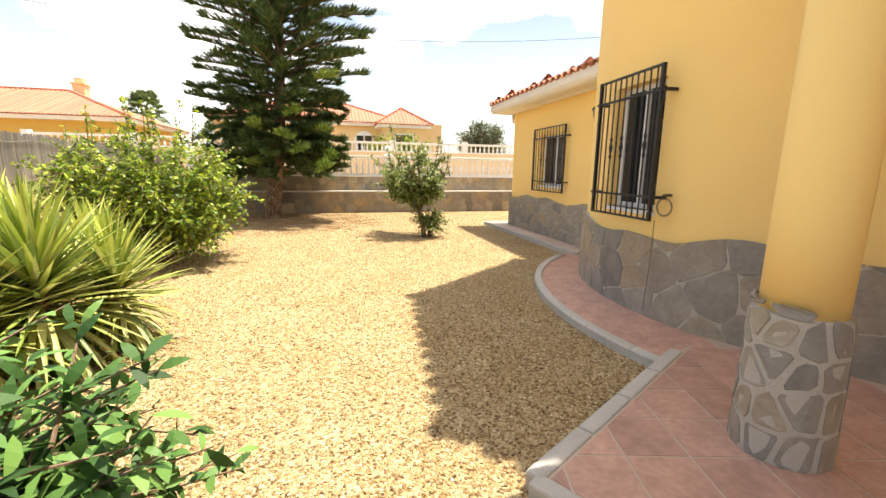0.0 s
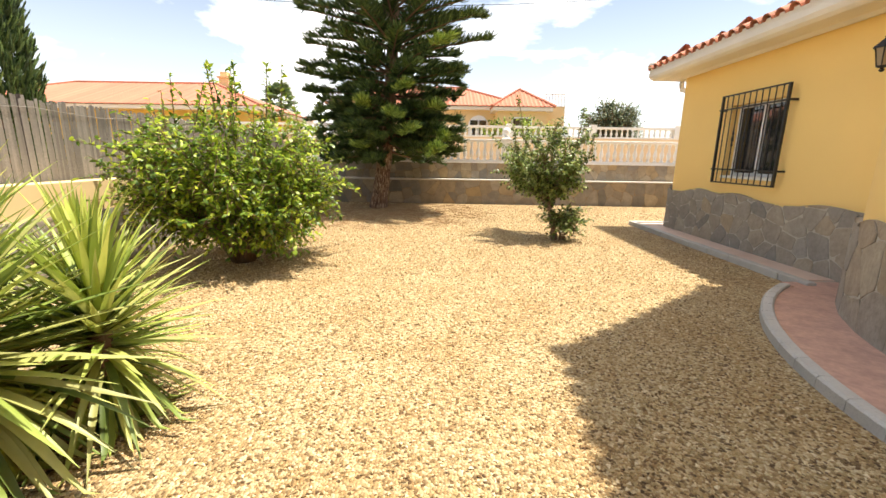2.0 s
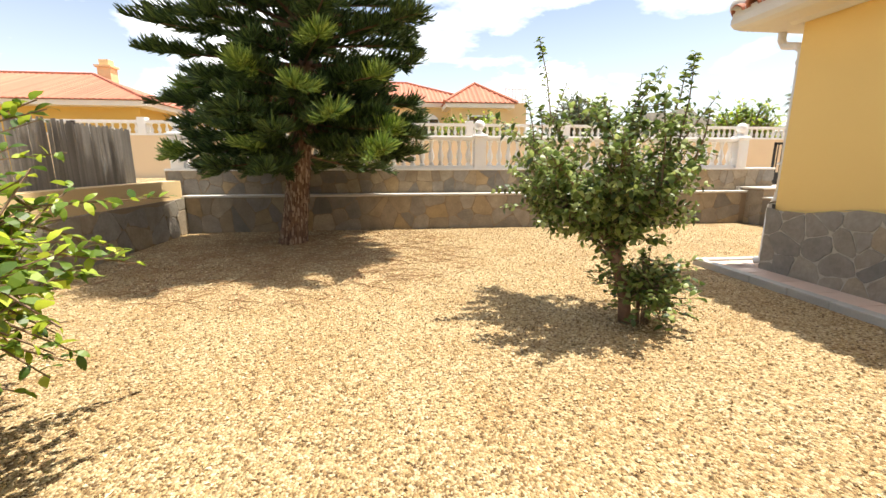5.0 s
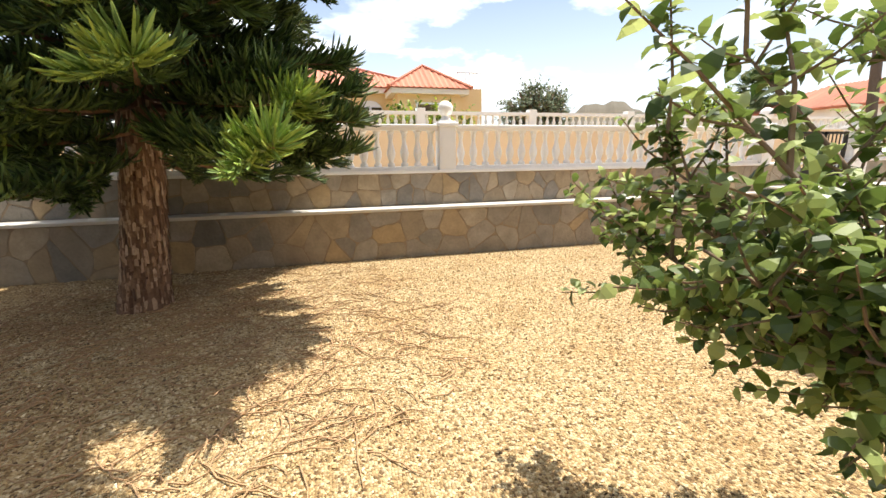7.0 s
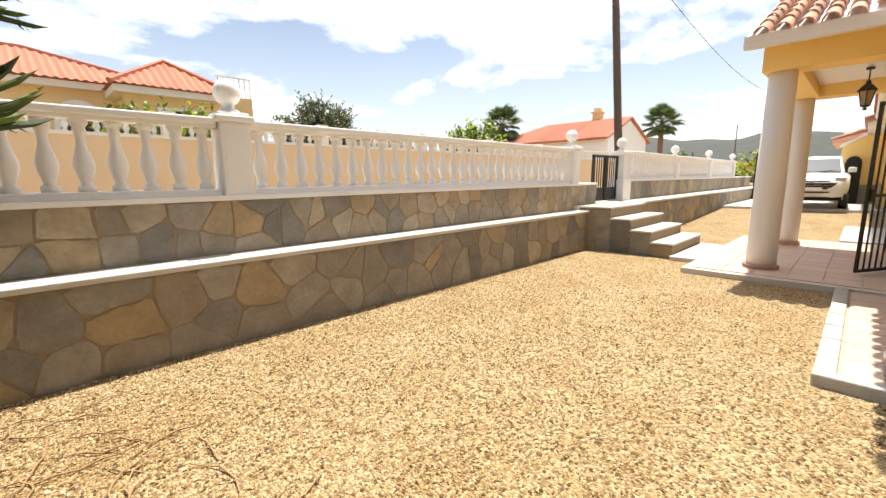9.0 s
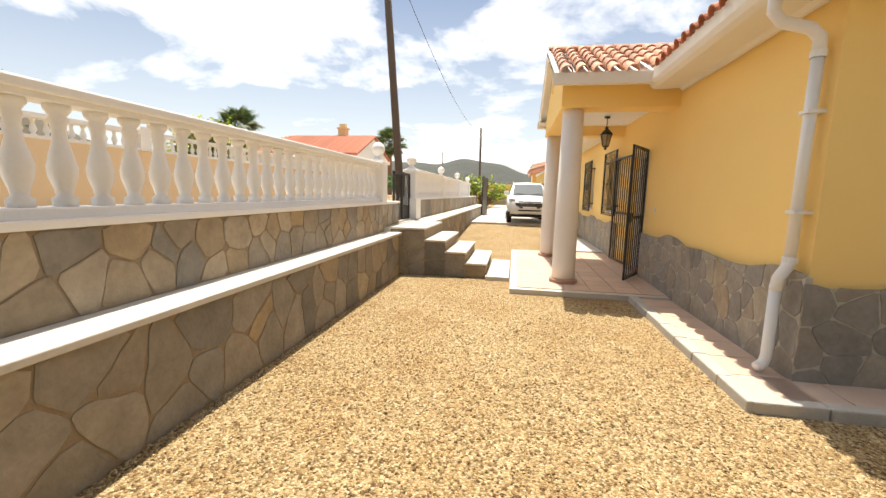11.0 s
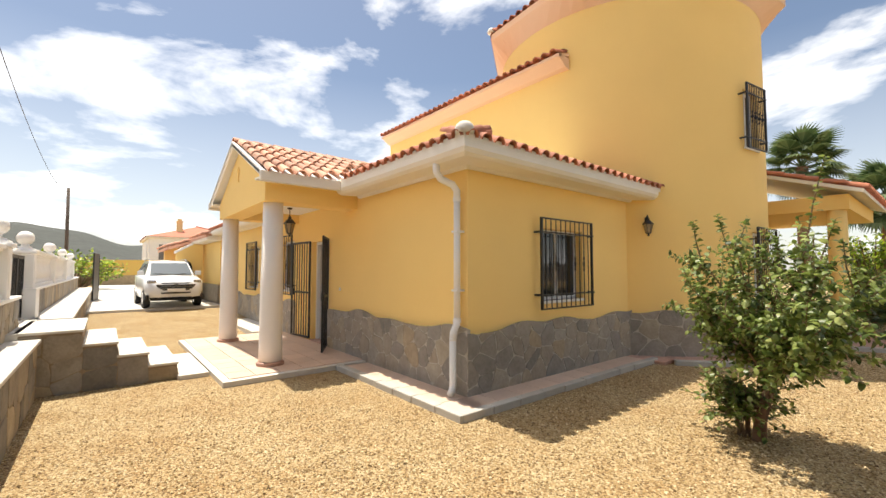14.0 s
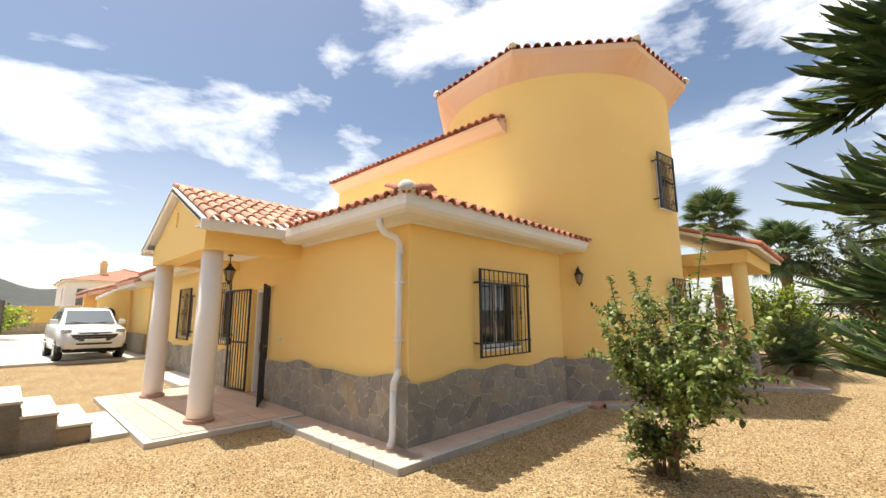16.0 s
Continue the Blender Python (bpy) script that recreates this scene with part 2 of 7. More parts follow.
# ---- building helpers ----
def mesh_of(bm, name):
    me = bpy.data.meshes.new(name)
    bm.normal_update()
    bm.to_mesh(me)
    bm.free()
    return me


def raw(name, verts, faces):
    me = bpy.data.meshes.new(name)
    me.from_pydata(verts, [], faces)
    me.update()
    return me


def put(name, data, mat, parent=None, label="", smooth=False, kind=""):
    """One mesh object, from a bmesh or a mesh, under its parent."""
    me = data if isinstance(data, bpy.types.Mesh) else mesh_of(data, name)
    if mat and not me.materials:
        me.materials.append(mat)
    if smooth:
        me.polygons.foreach_set("use_smooth", [True] * len(me.polygons))
    ob = new(name, me)
    if parent:
        ob.parent = parent
    return tagged(ob, label=label, kind=kind)


def part(name, bm, mat, parent, label="", smooth=False, kind=""):
    return put(name, bm, mat, parent, label, smooth, kind)


def thing(name, label, category, group="", kind="", at=(0, 0, 0), turn=0):
    ob = new(name)
    ob.empty_display_size = 0.2
    ob.matrix_world = pose(*at, 0, 0, turn)
    return tagged(ob, label, category, group, kind)


def box(bm, x0, x1, y0, y1, z0, z1, bevel=0.0):
    r = bmesh.ops.create_cube(bm, size=1, matrix=Matrix.Translation(((x0 + x1) / 2, (y0 + y1) / 2, (z0 + z1) / 2)) @ Matrix.Diagonal((x1 - x0, y1 - y0, z1 - z0, 1)))
    if bevel:
        vs = set(r["verts"])
        bmesh.ops.bevel(bm, geom=[e for e in bm.edges if e.verts[0] in vs and e.verts[1] in vs], offset=bevel, segments=2, affect="EDGES", profile=0.5)
    return bm


def one_box(x0, x1, y0, y1, z0, z1, bevel=0.0):
    return box(bmesh.new(), x0, x1, y0, y1, z0, z1, bevel)


def lathe(profile, steps=20, at=(0, 0, 0), bm=None):
    """A turned solid from (radius, height) pairs."""
    bm = bm or bmesh.new()
    rings = []
    for r, z in profile:
        rings.append([bm.verts.new((at[0] + r * math.cos(a), at[1] + r * math.sin(a), at[2] + z)) for a in (2 * math.pi * i / steps for i in range(steps))])
    for a, b in zip(rings, rings[1:]):
        for i in range(steps):
            bm.faces.new((a[i], a[(i + 1) % steps], b[(i + 1) % steps], b[i]))
    bm.faces.new(rings[0][::-1])
    bm.faces.new(rings[-1])
    return bm


def tube(points, radii, steps=8, bm=None):
    """A limb or pipe along points."""
    bm = bm or bmesh.new()
    rings = []
    pts = [Vector(p) for p in points]
    for i, p in enumerate(pts):
        d = (pts[min(i + 1, len(pts) - 1)] - pts[max(i - 1, 0)]).normalized()
        u = d.orthogonal().normalized() if i == 0 else (u - d * u.dot(d)).normalized()
        v = d.cross(u)
        r = radii[i] if isinstance(radii, (list, tuple)) else radii
        rings.append([bm.verts.new(p + (u * math.cos(a) + v * math.sin(a)) * r) for a in (2 * math.pi * k / steps for k in range(steps))])
    for a, b in zip(rings, rings[1:]):
        for k in range(steps):
            bm.faces.new((a[k], a[(k + 1) % steps], b[(k + 1) % steps], b[k]))
    bm.faces.new(rings[0][::-1])
    bm.faces.new(rings[-1])
    return bm


def extrude_profile(profile, a, b, bm=None):
    """A moulding: a closed (out, up) profile swept from a to b; out points to the left of the way."""
    bm = bm or bmesh.new()
    a, b = Vector(a), Vector(b)
    d = (b - a).normalized()
    out = Vector((-d.y, d.x, 0)).normalized()
    rings = [[bm.verts.new(p + out * o + Vector((0, 0, u))) for o, u in profile] for p in (a, b)]
    k = len(profile)
    for i in range(k):
        bm.faces.new((rings[0][i], rings[0][(i + 1) % k], rings[1][(i + 1) % k], rings[1][i]))
    bm.faces.new(rings[0][::-1])
    bm.faces.new(rings[1])
    bmesh.ops.recalc_face_normals(bm, faces=bm.faces)
    return bm


def clip(poly, nx, ny, c):
    """The part of a polygon where nx*x + ny*y <= c."""
    out = []
    for (x0, y0), (x1, y1) in zip(poly, poly[1:] + poly[:1]):
        d0, d1 = nx * x0 + ny * y0 - c, nx * x1 + ny * y1 - c
        if d0 <= 0:
            out.append((x0, y0))
        if d0 * d1 < 0:
            f = d0 / (d0 - d1)
            out.append((x0 + (x1 - x0) * f, y0 + (y1 - y0) * f))
    return out


def crazy(width, height, cell, rng, joint=0.010, jitter=0.47, top=None, squash=1.0):
    """Irregular flat stones that fill a strip: polygons in its plane, set apart by joints; top(x) bounds them from above."""
    nx, ny = max(1, round(width / cell)), max(1, round(height / (cell * squash)))
    dx, dy = width / nx, height / ny
    pts = {(i, j): ((i + 0.5 + rng.uniform(-jitter, jitter)) * dx, (j + 0.5 + rng.uniform(-jitter, jitter)) * dy) for i in range(nx) for j in range(ny)}
    made = []
    for (i, j), (px, py) in pts.items():
        poly = [(0, 0), (width, 0), (width, height), (0, height)]
        for a in range(-3, 4):
            for b in range(-3, 4):
                q = pts.get((i + a, j + b))
                if q and (a or b):
                    vx, vy = q[0] - px, q[1] - py
                    k = math.hypot(vx, vy)
                    vx, vy = vx / k, vy / k
                    poly = clip(poly, vx, vy, vx * (px + q[0]) / 2 + vy * (py + q[1]) / 2 - joint / 2)
                    if len(poly) < 3:
                        break
            if len(poly) < 3:
                break
        if len(poly) < 3:
            continue
        fine = []
        k = rng.uniform(0.08, 0.2)
        poly = [(x0 + (x1 - x0) * f, y0 + (y1 - y0) * f) for (x0, y0), (x1, y1) in zip(poly, poly[1:] + poly[:1]) for f in (k, 1 - k)]
        for (x0, y0), (x1, y1) in zip(poly, poly[1:] + poly[:1]):
            steps = max(1, int(math.hypot(x1 - x0, y1 - y0) / 0.08))
            fine += [(x0 + (x1 - x0) * s / steps + (rng.uniform(-0.011, 0.011) if s else rng.uniform(-0.006, 0.006)), y0 + (y1 - y0) * s / steps + (rng.uniform(-0.011, 0.011) if s else rng.uniform(-0.006, 0.006))) for s in range(steps)]
        if top:
            fine = [(x, min(y, top(x))) for x, y in fine]
        ys = [y for _, y in fine]
        if max(ys) - min(ys) > 0.03:
            made.append(fine)
    return made


def stones(polys, place, mat, parent, depth, rng, name="stone"):
    """Each polygon as a proud slab; place(s, h, out) gives the point on the wall."""
    for poly in polys:
        n = len(poly)
        cx, cy = sum(p[0] for p in poly) / n, sum(p[1] for p in poly) / n
        d = depth * rng.uniform(0.35, 0.75)
        verts = [place(x, y, -0.004) for x, y in poly] + [place(x, y, d * 0.75) for x, y in poly]
        verts += [place(cx + (x - cx) * 0.93, cy + (y - cy) * 0.93, d + rng.uniform(-0.002, 0.002)) for x, y in poly]
        faces = [(i, (i + 1) % n, n + (i + 1) % n, n + i) for i in range(n)]
        faces += [(n + i, n + (i + 1) % n, 2 * n + (i + 1) % n, 2 * n + i) for i in range(n)]
        faces.append(tuple(range(2 * n, 3 * n)))
        put(name, raw(name, verts, faces), mat, parent)


def wavy(seed, base, amp):
    r = random.Random(seed)
    ph = [r.uniform(0, 6.28) for _ in range(4)]
    return lambda x: base + amp * (0.5 * math.sin(x * 2.3 + ph[0]) + 0.35 * math.sin(x * 5.1 + ph[1]) + 0.3 * abs(math.sin(x * 3.7 + ph[2])) - 0.15)


def ground_z(x, y):
    """The lie of the land: level garden, a driveway that climbs a little, the street a step higher."""
    drive = 0.32 * min(1.0, max(0.0, (x - 11.0) / 7.0))
    street = 0.85 * min(1.0, max(0.0, (y - 15.7) / 0.4))
    return max(drive, street)


# ---- ground ----
def ground():
    xs = sorted({-3000, -800, -200, -80, -40, -20, -10, *[i * 1.0 for i in range(-6, 24)], 24, 30, 40, 60, 120, 300, 900, 3000})
    ys = sorted({-3000, -800, -200, -80, -40, -20, -10, *[i * 1.0 for i in range(-6, 15)], 15.5, 15.7, 15.9, 16.1, 18, 24, 40, 80, 200, 800, 3000})
    verts = [(x, y, ground_z(x, y)) for y in ys for x in xs]
    w = len(xs)
    faces = [(j * w + i, j * w + i + 1, (j + 1) * w + i + 1, (j + 1) * w + i) for j in range(len(ys) - 1) for i in range(w - 1)]
    tagged(put("ground", raw("ground", verts, faces), GRAVEL), "pale yellow limestone gravel covering the garden", "ground", kind="structure")


def chips():
    """Loose stone chips over the gravel that the walk passes."""
    rng = np.random.default_rng(5)
    n = 110000
    x = rng.uniform(-5.0, 6.2, n)
    y = rng.uniform(1.6, 15.0, n)
    path = np.array([(-1.0, 0.5), (-1.1, 3.5), (-1.2, 5.0), (-0.9, 8.4), (-0.8, 10.8), (0.1, 13.3), (-0.5, 14.3)])
    d = np.min(np.hypot(x[:, None] - path[:, 0], y[:, None] - path[:, 1]), axis=1)
    keep = rng.random(n) < np.clip(1.25 - d / 4.5, 0.1, 1)
    keep &= ~((np.hypot(x - 5.0, y - 4.1) < 3.9) | ((x > 2.9) & (y > 5.5) & (y < 11.4)) | ((x > 5.9) & (y < 13.2) & (y > 10)))
    keep &= ~((y < 2.1 + (x + 0.1) * 0.57) & (x > -0.4) & (x < 2.2))
    x, y = x[keep], y[keep]
    n = len(x)
    s = rng.uniform(0.007, 0.0165, n)
    base = np.array([(1, 0, 0), (-0.5, 0.8, 0.1), (-0.6, -0.8, 0.0), (0.1, 0.1, 0.7), (-0.2, -0.1, -0.6)])
    tris = np.array([(0, 1, 3), (1, 2, 3), (2, 0, 3), (1, 0, 4), (2, 1, 4), (0, 2, 4)])
    a = rng.uniform(0, 6.28, n)
    tilt = rng.uniform(-0.5, 0.5, n)
    v = base[None] * s[:, None, None] * rng.uniform(0.6, 1.3, (n, 5, 1))
    vx = v[..., 0] * np.cos(a)[:, None] - v[..., 1] * np.sin(a)[:, None]
    vy = v[..., 0] * np.sin(a)[:, None] + v[..., 1] * np.cos(a)[:, None]
    vz = v[..., 2] + tilt[:, None] * v[..., 0]
    verts = np.stack([vx + x[:, None], vy + y[:, None], vz + s[:, None] * 0.25], -1).reshape(-1, 3)
    faces = (tris[None] + 5 * np.arange(n)[:, None, None]).reshape(-1, 3)
    tagged(put("gravel_chips", raw("gravel_chips", verts.tolist(), faces.tolist()), CHIP), "loose pale limestone chips lying over the garden", "gravel", kind="stuff")


ground()
chips()

# ---- street wall ----
WALL_Y, UP_Y = 14.97, 15.26


def street_wall():
    w = tagged(new("wall_street"), "two-tier garden wall clad in irregular ochre and grey stone", "wall", kind="structure")
    rng = random.Random(11)
    part("lower_wall", one_box(-5.2, 7.95, WALL_Y, UP_Y + 0.06, -0.1, 0.70), MORTAR, w)
    part("upper_wall", one_box(-5.6, 7.93, UP_Y, UP_Y + 0.3, 0.62, 1.22), MORTAR, w)
    part("ledge", one_box(-5.2, 7.02, WALL_Y - 0.035, UP_Y + 0.02, 0.70, 0.745, 0.008), LEDGE, w, "pale painted ledge")
    part("coping", one_box(-5.6, 7.95, UP_Y - 0.03, UP_Y + 0.32, 1.22, 1.265, 0.006), WHITE, w, "white coping")
    stones(crazy(12.1, 0.70, 0.31, rng, 0.014), lambda s, h, o: (-5.2 + s, WALL_Y - o, h), STONE, w, 0.014, rng)
    stones(crazy(13.5, 0.47, 0.25, rng, 0.014), lambda s, h, o: (-5.55 + s, UP_Y - o, 0.745 + h), STONE, w, 0.014, rng)
    # the continuation beyond the garden gate
    w2 = tagged(new("wall_drive"), "stone-clad wall beside the driveway with a pale ledge", "wall", kind="structure")
    part("upper_wall", one_box(9.25, 24.5, UP_Y, UP_Y + 0.3, -0.1, 1.27), MORTAR, w2)
    part("lower_wall", one_box(8.95, 24.5, 14.75, UP_Y + 0.05, -0.1, 0.78), MORTAR, w2)
    part("ledge", one_box(8.95, 24.5, 14.72, UP_Y, 0.78, 0.83, 0.006), LEDGE, w2, "pale painted ledge")
    part("coping", one_box(9.2, 24.5, UP_Y - 0.03, UP_Y + 0.32, 1.27, 1.315, 0.006), WHITE, w2, "white coping")
    part("pier", one_box(9.2, 9.65, UP_Y - 0.06, UP_Y + 0.34, 0.8, 1.32, 0.01), WHITE, w2, "white painted pier")
    stones(crazy(15.2, 0.44, 0.38, rng), lambda s, h, o: (9.27 + s, UP_Y - o, 0.83 + h), STONE, w2, 0.014, rng)
    stones(crazy(15.4, 0.7, 0.40, rng), lambda s, h, o: (8.98 + s, 14.75 - o, 0.05 + h), STONE, w2, 0.014, rng)


street_wall()

BALUSTER = [(0.055, 0.0), (0.055, 0.045), (0.035, 0.06), (0.04, 0.09), (0.062, 0.16), (0.066, 0.21), (0.05, 0.28), (0.034, 0.34), (0.03, 0.39), (0.036, 0.43), (0.044, 0.45), (0.036, 0.47), (0.05, 0.49), (0.058, 0.50), (0.058, 0.53)]
baluster_mesh = mesh_of(lathe(BALUSTER, 10), "baluster")
baluster_mesh.materials.append(WHITE)
baluster_mesh.polygons.foreach_set("use_smooth", [True] * len(baluster_mesh.polygons))
BALL = [(0.0, 0.0), (0.09, 0.0), (0.09, 0.03), (0.05, 0.05), (0.05, 0.08)] + [(0.115 * math.sin(a), 0.185 - 0.115 * math.cos(a)) for a in [0.45 + i * 0.27 for i in range(10)]] + [(0.004, 0.30)]


def balustrade(x0, x1, z, label):
    """A white run of turned balusters between two posts."""
    t = thing("balustrade", label, "balustrade", "street balustrades")
    part("bottom_rail", one_box(x0, x1, UP_Y + 0.03, UP_Y + 0.21, z, z + 0.06, 0.01), WHITE, t)
    part("top_rail", box(one_box(x0, x1, UP_Y + 0.01, UP_Y + 0.23, z + 0.615, z + 0.67, 0.012), x0, x1, UP_Y + 0.04, UP_Y + 0.20, z + 0.585, z + 0.615), WHITE, t)
    n = round((x1 - x0) / 0.205)
    for i in range(n):
        b = new("baluster", baluster_mesh)
        b.parent = t
        b.location = (x0 + (i + 0.5) * (x1 - x0) / n, UP_Y + 0.12, z + 0.057)


def post(x, z, h=0.72):
    t = thing("balustrade_post", "square white masonry post topped with a ball finial", "post", "balustrade posts", at=(x, UP_Y + 0.12, z))
    bm = one_box(-0.13, 0.13, -0.13, 0.13, 0, h - 0.08, 0.012)
    box(bm, -0.09, 0.09, -0.137, -0.128, 0.12, h - 0.2)
    part("shaft", bm, WHITE, t)
    part("cap", box(one_box(-0.165, 0.165, -0.165, 0.165, h - 0.08, h - 0.025, 0.012), -0.13, 0.13, -0.13, 0.13, h - 0.025, h + 0.005, 0.01), WHITE, t)
    part("ball_finial", lathe([(r, q + h) for r, q in BALL], 20), WHITE, t, smooth=True)


for x in (-5.35, 0.80, 7.05):
    post(x, 1.262)
balustrade(-5.2, 0.66, 1.262, "white turned balustrade along the top of the street wall")
balustrade(0.94, 6.91, 1.262, "white turned balustrade along the top of the street wall")
for x in (9.42, 13.3, 17.1, 20.9):
    post(x, 1.312, 0.66)
for a, b in ((9.56, 13.16), (13.44, 16.96), (17.24, 20.76)):
    balustrade(a, b, 1.312, "white turned balustrade beside the driveway")


def steps():
    t = thing("garden_steps", "four pale-topped masonry steps beside the stone wall", "steps", kind="structure")
    rng = random.Random(4)
    lo = [(14.53, 15.2, 0.83), (14.16, 14.53, 0.63), (13.80, 14.16, 0.44), (13.44, 13.80, 0.255)]
    for y0, y1, h in lo:
        part("riser_block", one_box(7.05, 8.75, y0 + 0.012, y1 + 0.02, -0.1, h - 0.035), MORTAR, t)
        part("tread", one_box(7.03, 8.78, y0 - 0.004, y1 + 0.01, h - 0.035, h, 0.006), LEDGE, t, "pale stone tread")
        stones(crazy(y1 - y0, h - 0.06, 0.3, rng), lambda s, q, o: (7.05 - o, y1 - s, q), STONE, t, 0.012, rng)
    part("landing", one_box(7.0, 9.3, 15.15, 15.75, 0.70, 0.83), LEDGE, t)


steps()
sl = tagged(put("step_slab", one_box(6.9, 8.8, 13.05, 13.45, -0.05, 0.07, 0.01), LEDGE), "pale paving slab at the foot of the steps", "slab", kind="structure")


def garden_gate():
    g = thing("garden_gate", "black iron double gate at the top of the steps", "gate", at=(0, 0, 0))
    for x0, x1 in ((7.98, 8.6), (8.62, 9.24)):
        part("gate_frame", box(box(box(box(bmesh.new(), x0, x0 + 0.04, 15.36, 15.40, 0.86, 1.85), x1 - 0.04, x1, 15.36, 15.40, 0.86, 1.85), x0, x1, 15.36, 15.40, 1.80, 1.85), x0, x1, 15.36, 15.40, 0.86, 0.90), IRON, g)
        part("kick_plate", one_box(x0 + 0.03, x1 - 0.03, 15.375, 15.385, 0.9, 1.15), IRON, g)
        for i in range(5):
            x = x0 + 0.1 + i * 0.105
            part("bar", one_box(x, x + 0.016, 15.372, 15.388, 1.1, 1.82), IRON, g)


garden_gate()


# ---- house ----
CX, CY, DR = 5.0, 4.1, 2.98          # drum: centre and radius
HX, HY = 3.54, 10.78                 # outer faces of the front wing
DRUM_TOP = 7.35


def on_drum(deg, z, out=0.0):
    a = radians(deg)
    return Vector((CX + (DR + out) * math.cos(a), CY + (DR + out) * math.sin(a), z))


def slab_with_holes(axis, at, lo, hi, z0, z1, holes, thick):
    """A straight wall with openings through it. axis 'x': the face lies at x = at and runs along y; else at y = at along x."""
    bm = bmesh.new()
    us = sorted({lo, hi, *[h[0] for h in holes], *[h[1] for h in holes]})
    zs = sorted({z0, z1, *[h[2] for h in holes], *[h[3] for h in holes]})

    def p(u, z, d):
        return bm.verts.new((at + d * thick, u, z) if axis == "x" else (u, at - d * thick, z))

    wall_cells(bm, us, zs, lambda m, k: not any(h[0] < m < h[1] and h[2] < k < h[3] for h in holes), p)
    return bm


def wall_cells(bm, us, zs, solid, p):
    """The skin of a wall laid out in cells: both faces, and returns wherever a cell has no neighbour."""
    full = {(i, j) for i in range(len(us) - 1) for j in range(len(zs) - 1) if solid((us[i] + us[i + 1]) / 2, (zs[j] + zs[j + 1]) / 2)}
    for i, j in full:
        a, b, c, d = us[i], us[i + 1], zs[j], zs[j + 1]
        bm.faces.new((p(a, c, 0), p(b, c, 0), p(b, d, 0), p(a, d, 0)))
        bm.faces.new((p(a, c, 1), p(a, d, 1), p(b, d, 1), p(b, c, 1)))
        for q, e in (((i - 1, j), ((a, c), (a, d))), ((i + 1, j), ((b, d), (b, c))), ((i, j - 1), ((b, c), (a, c))), ((i, j + 1), ((a, d), (b, d)))):
            if q not in full:
                (u0, w0), (u1, w1) = e
                bm.faces.new((p(u0, w0, 0), p(u1, w1, 0), p(u1, w1, 1), p(u0, w0, 1)))
    bmesh.ops.remove_doubles(bm, verts=bm.verts, dist=0.0005)
    bmesh.ops.recalc_face_normals(bm, faces=bm.faces)


SIDE_WIN = (8.20, 9.30, 1.16, 2.25)
FRONT_WINS = ((9.75, 10.75, 1.12, 2.35), (12.75, 13.65, 1.12, 2.35))
DOOR = (7.72, 8.62, 0.09, 2.24)

wall_side = tagged(put("wall_side", slab_with_holes("x", HX, 6.4, HY - 0.001, 0.0, 3.12, [SIDE_WIN], 0.28), YELLOW), "smooth yellow rendered side wall of the house", "wall", kind="structure")
wall_front = tagged(put("wall_front", slab_with_holes("y", HY, HX + 0.28, 17.5, 0.0, 3.12, [DOOR, *FRONT_WINS], 0.28), YELLOW), "smooth yellow rendered front wall of the house", "wall", kind="structure")
corner = tagged(put("wall_corner", one_box(HX, HX + 0.28, HY - 0.001, HY, 0, 3.12), YELLOW), "yellow rendered corner of the house", "wall", kind="structure")


def drum():
    """The round stair tower, with its two window openings."""
    bm = bmesh.new()
    zs = [0.0, 1.10, 2.36, 4.0, 5.15, DRUM_TOP]
    edges = sorted({*range(20, 381, 4), 169, 184, 166, 176.5})
    holes = [(169, 184, 1.10, 2.36), (166, 176.5, 4.0, 5.15)]
    wall_cells(bm, edges, zs, lambda m, k: not any(h[0] < m < h[1] and h[2] < k < h[3] for h in holes), lambda u, z, d: bm.verts.new(on_drum(u, z, -0.25 * d)))
    ob = put("wall_tower", bm, YELLOW, smooth=True)
    ob.data.set_sharp_from_angle(angle=radians(35))
    return tagged(ob, "curved yellow rendered wall of the round tower", "wall", kind="structure")


drum()

# upper storey behind the front roof, and the rest of the body that closes the house
UPY, UPZ = CY + DR, 5.95
tagged(put("wall_upper", one_box(CX, 11.35, UPY - 0.3, UPY, 3.0, UPZ), YELLOW), "yellow rendered upper-storey wall", "wall", kind="structure")
tagged(put("wall_upper_end", one_box(11.05, 11.35, -1.0, UPY - 0.3, 3.0, UPZ), YELLOW), "yellow rendered end wall of the upper storey", "wall", kind="structure")
tagged(put("wall_back", one_box(3.2, 17.5, -1.3, -1.0, 0, 3.1), YELLOW), "yellow rendered back wall", "wall", kind="structure")
tagged(put("wall_east", one_box(17.2, 17.5, -1.0, HY - 0.28, 0, 3.1), YELLOW), "yellow rendered end wall", "wall", kind="structure")
tagged(put("wall_terrace", one_box(3.2, 3.5, -1.0, 1.9, 0, 3.1), YELLOW), "yellow rendered wall by the terrace", "wall", kind="structure")
tagged(put("roof_deck", one_box(4.3, 11.3, -1.0, UPY - 0.3, UPZ - 0.2, UPZ - 0.05), CONCRETE), "flat roof of the upper storey", "roof", kind="structure")
tagged(put("ceiling", one_box(HX + 0.3, 17.2, -1.0, HY - 0.3, 2.72, 2.8), WHITE), "white ceiling inside the house", "ceiling", kind="structure")
tagged(put("floor", one_box(HX + 0.05, 17.3, -1.0, HY - 0.05, 0.02, 0.085), CONCRETE), "plain floor inside the house", "floor", kind="structure")

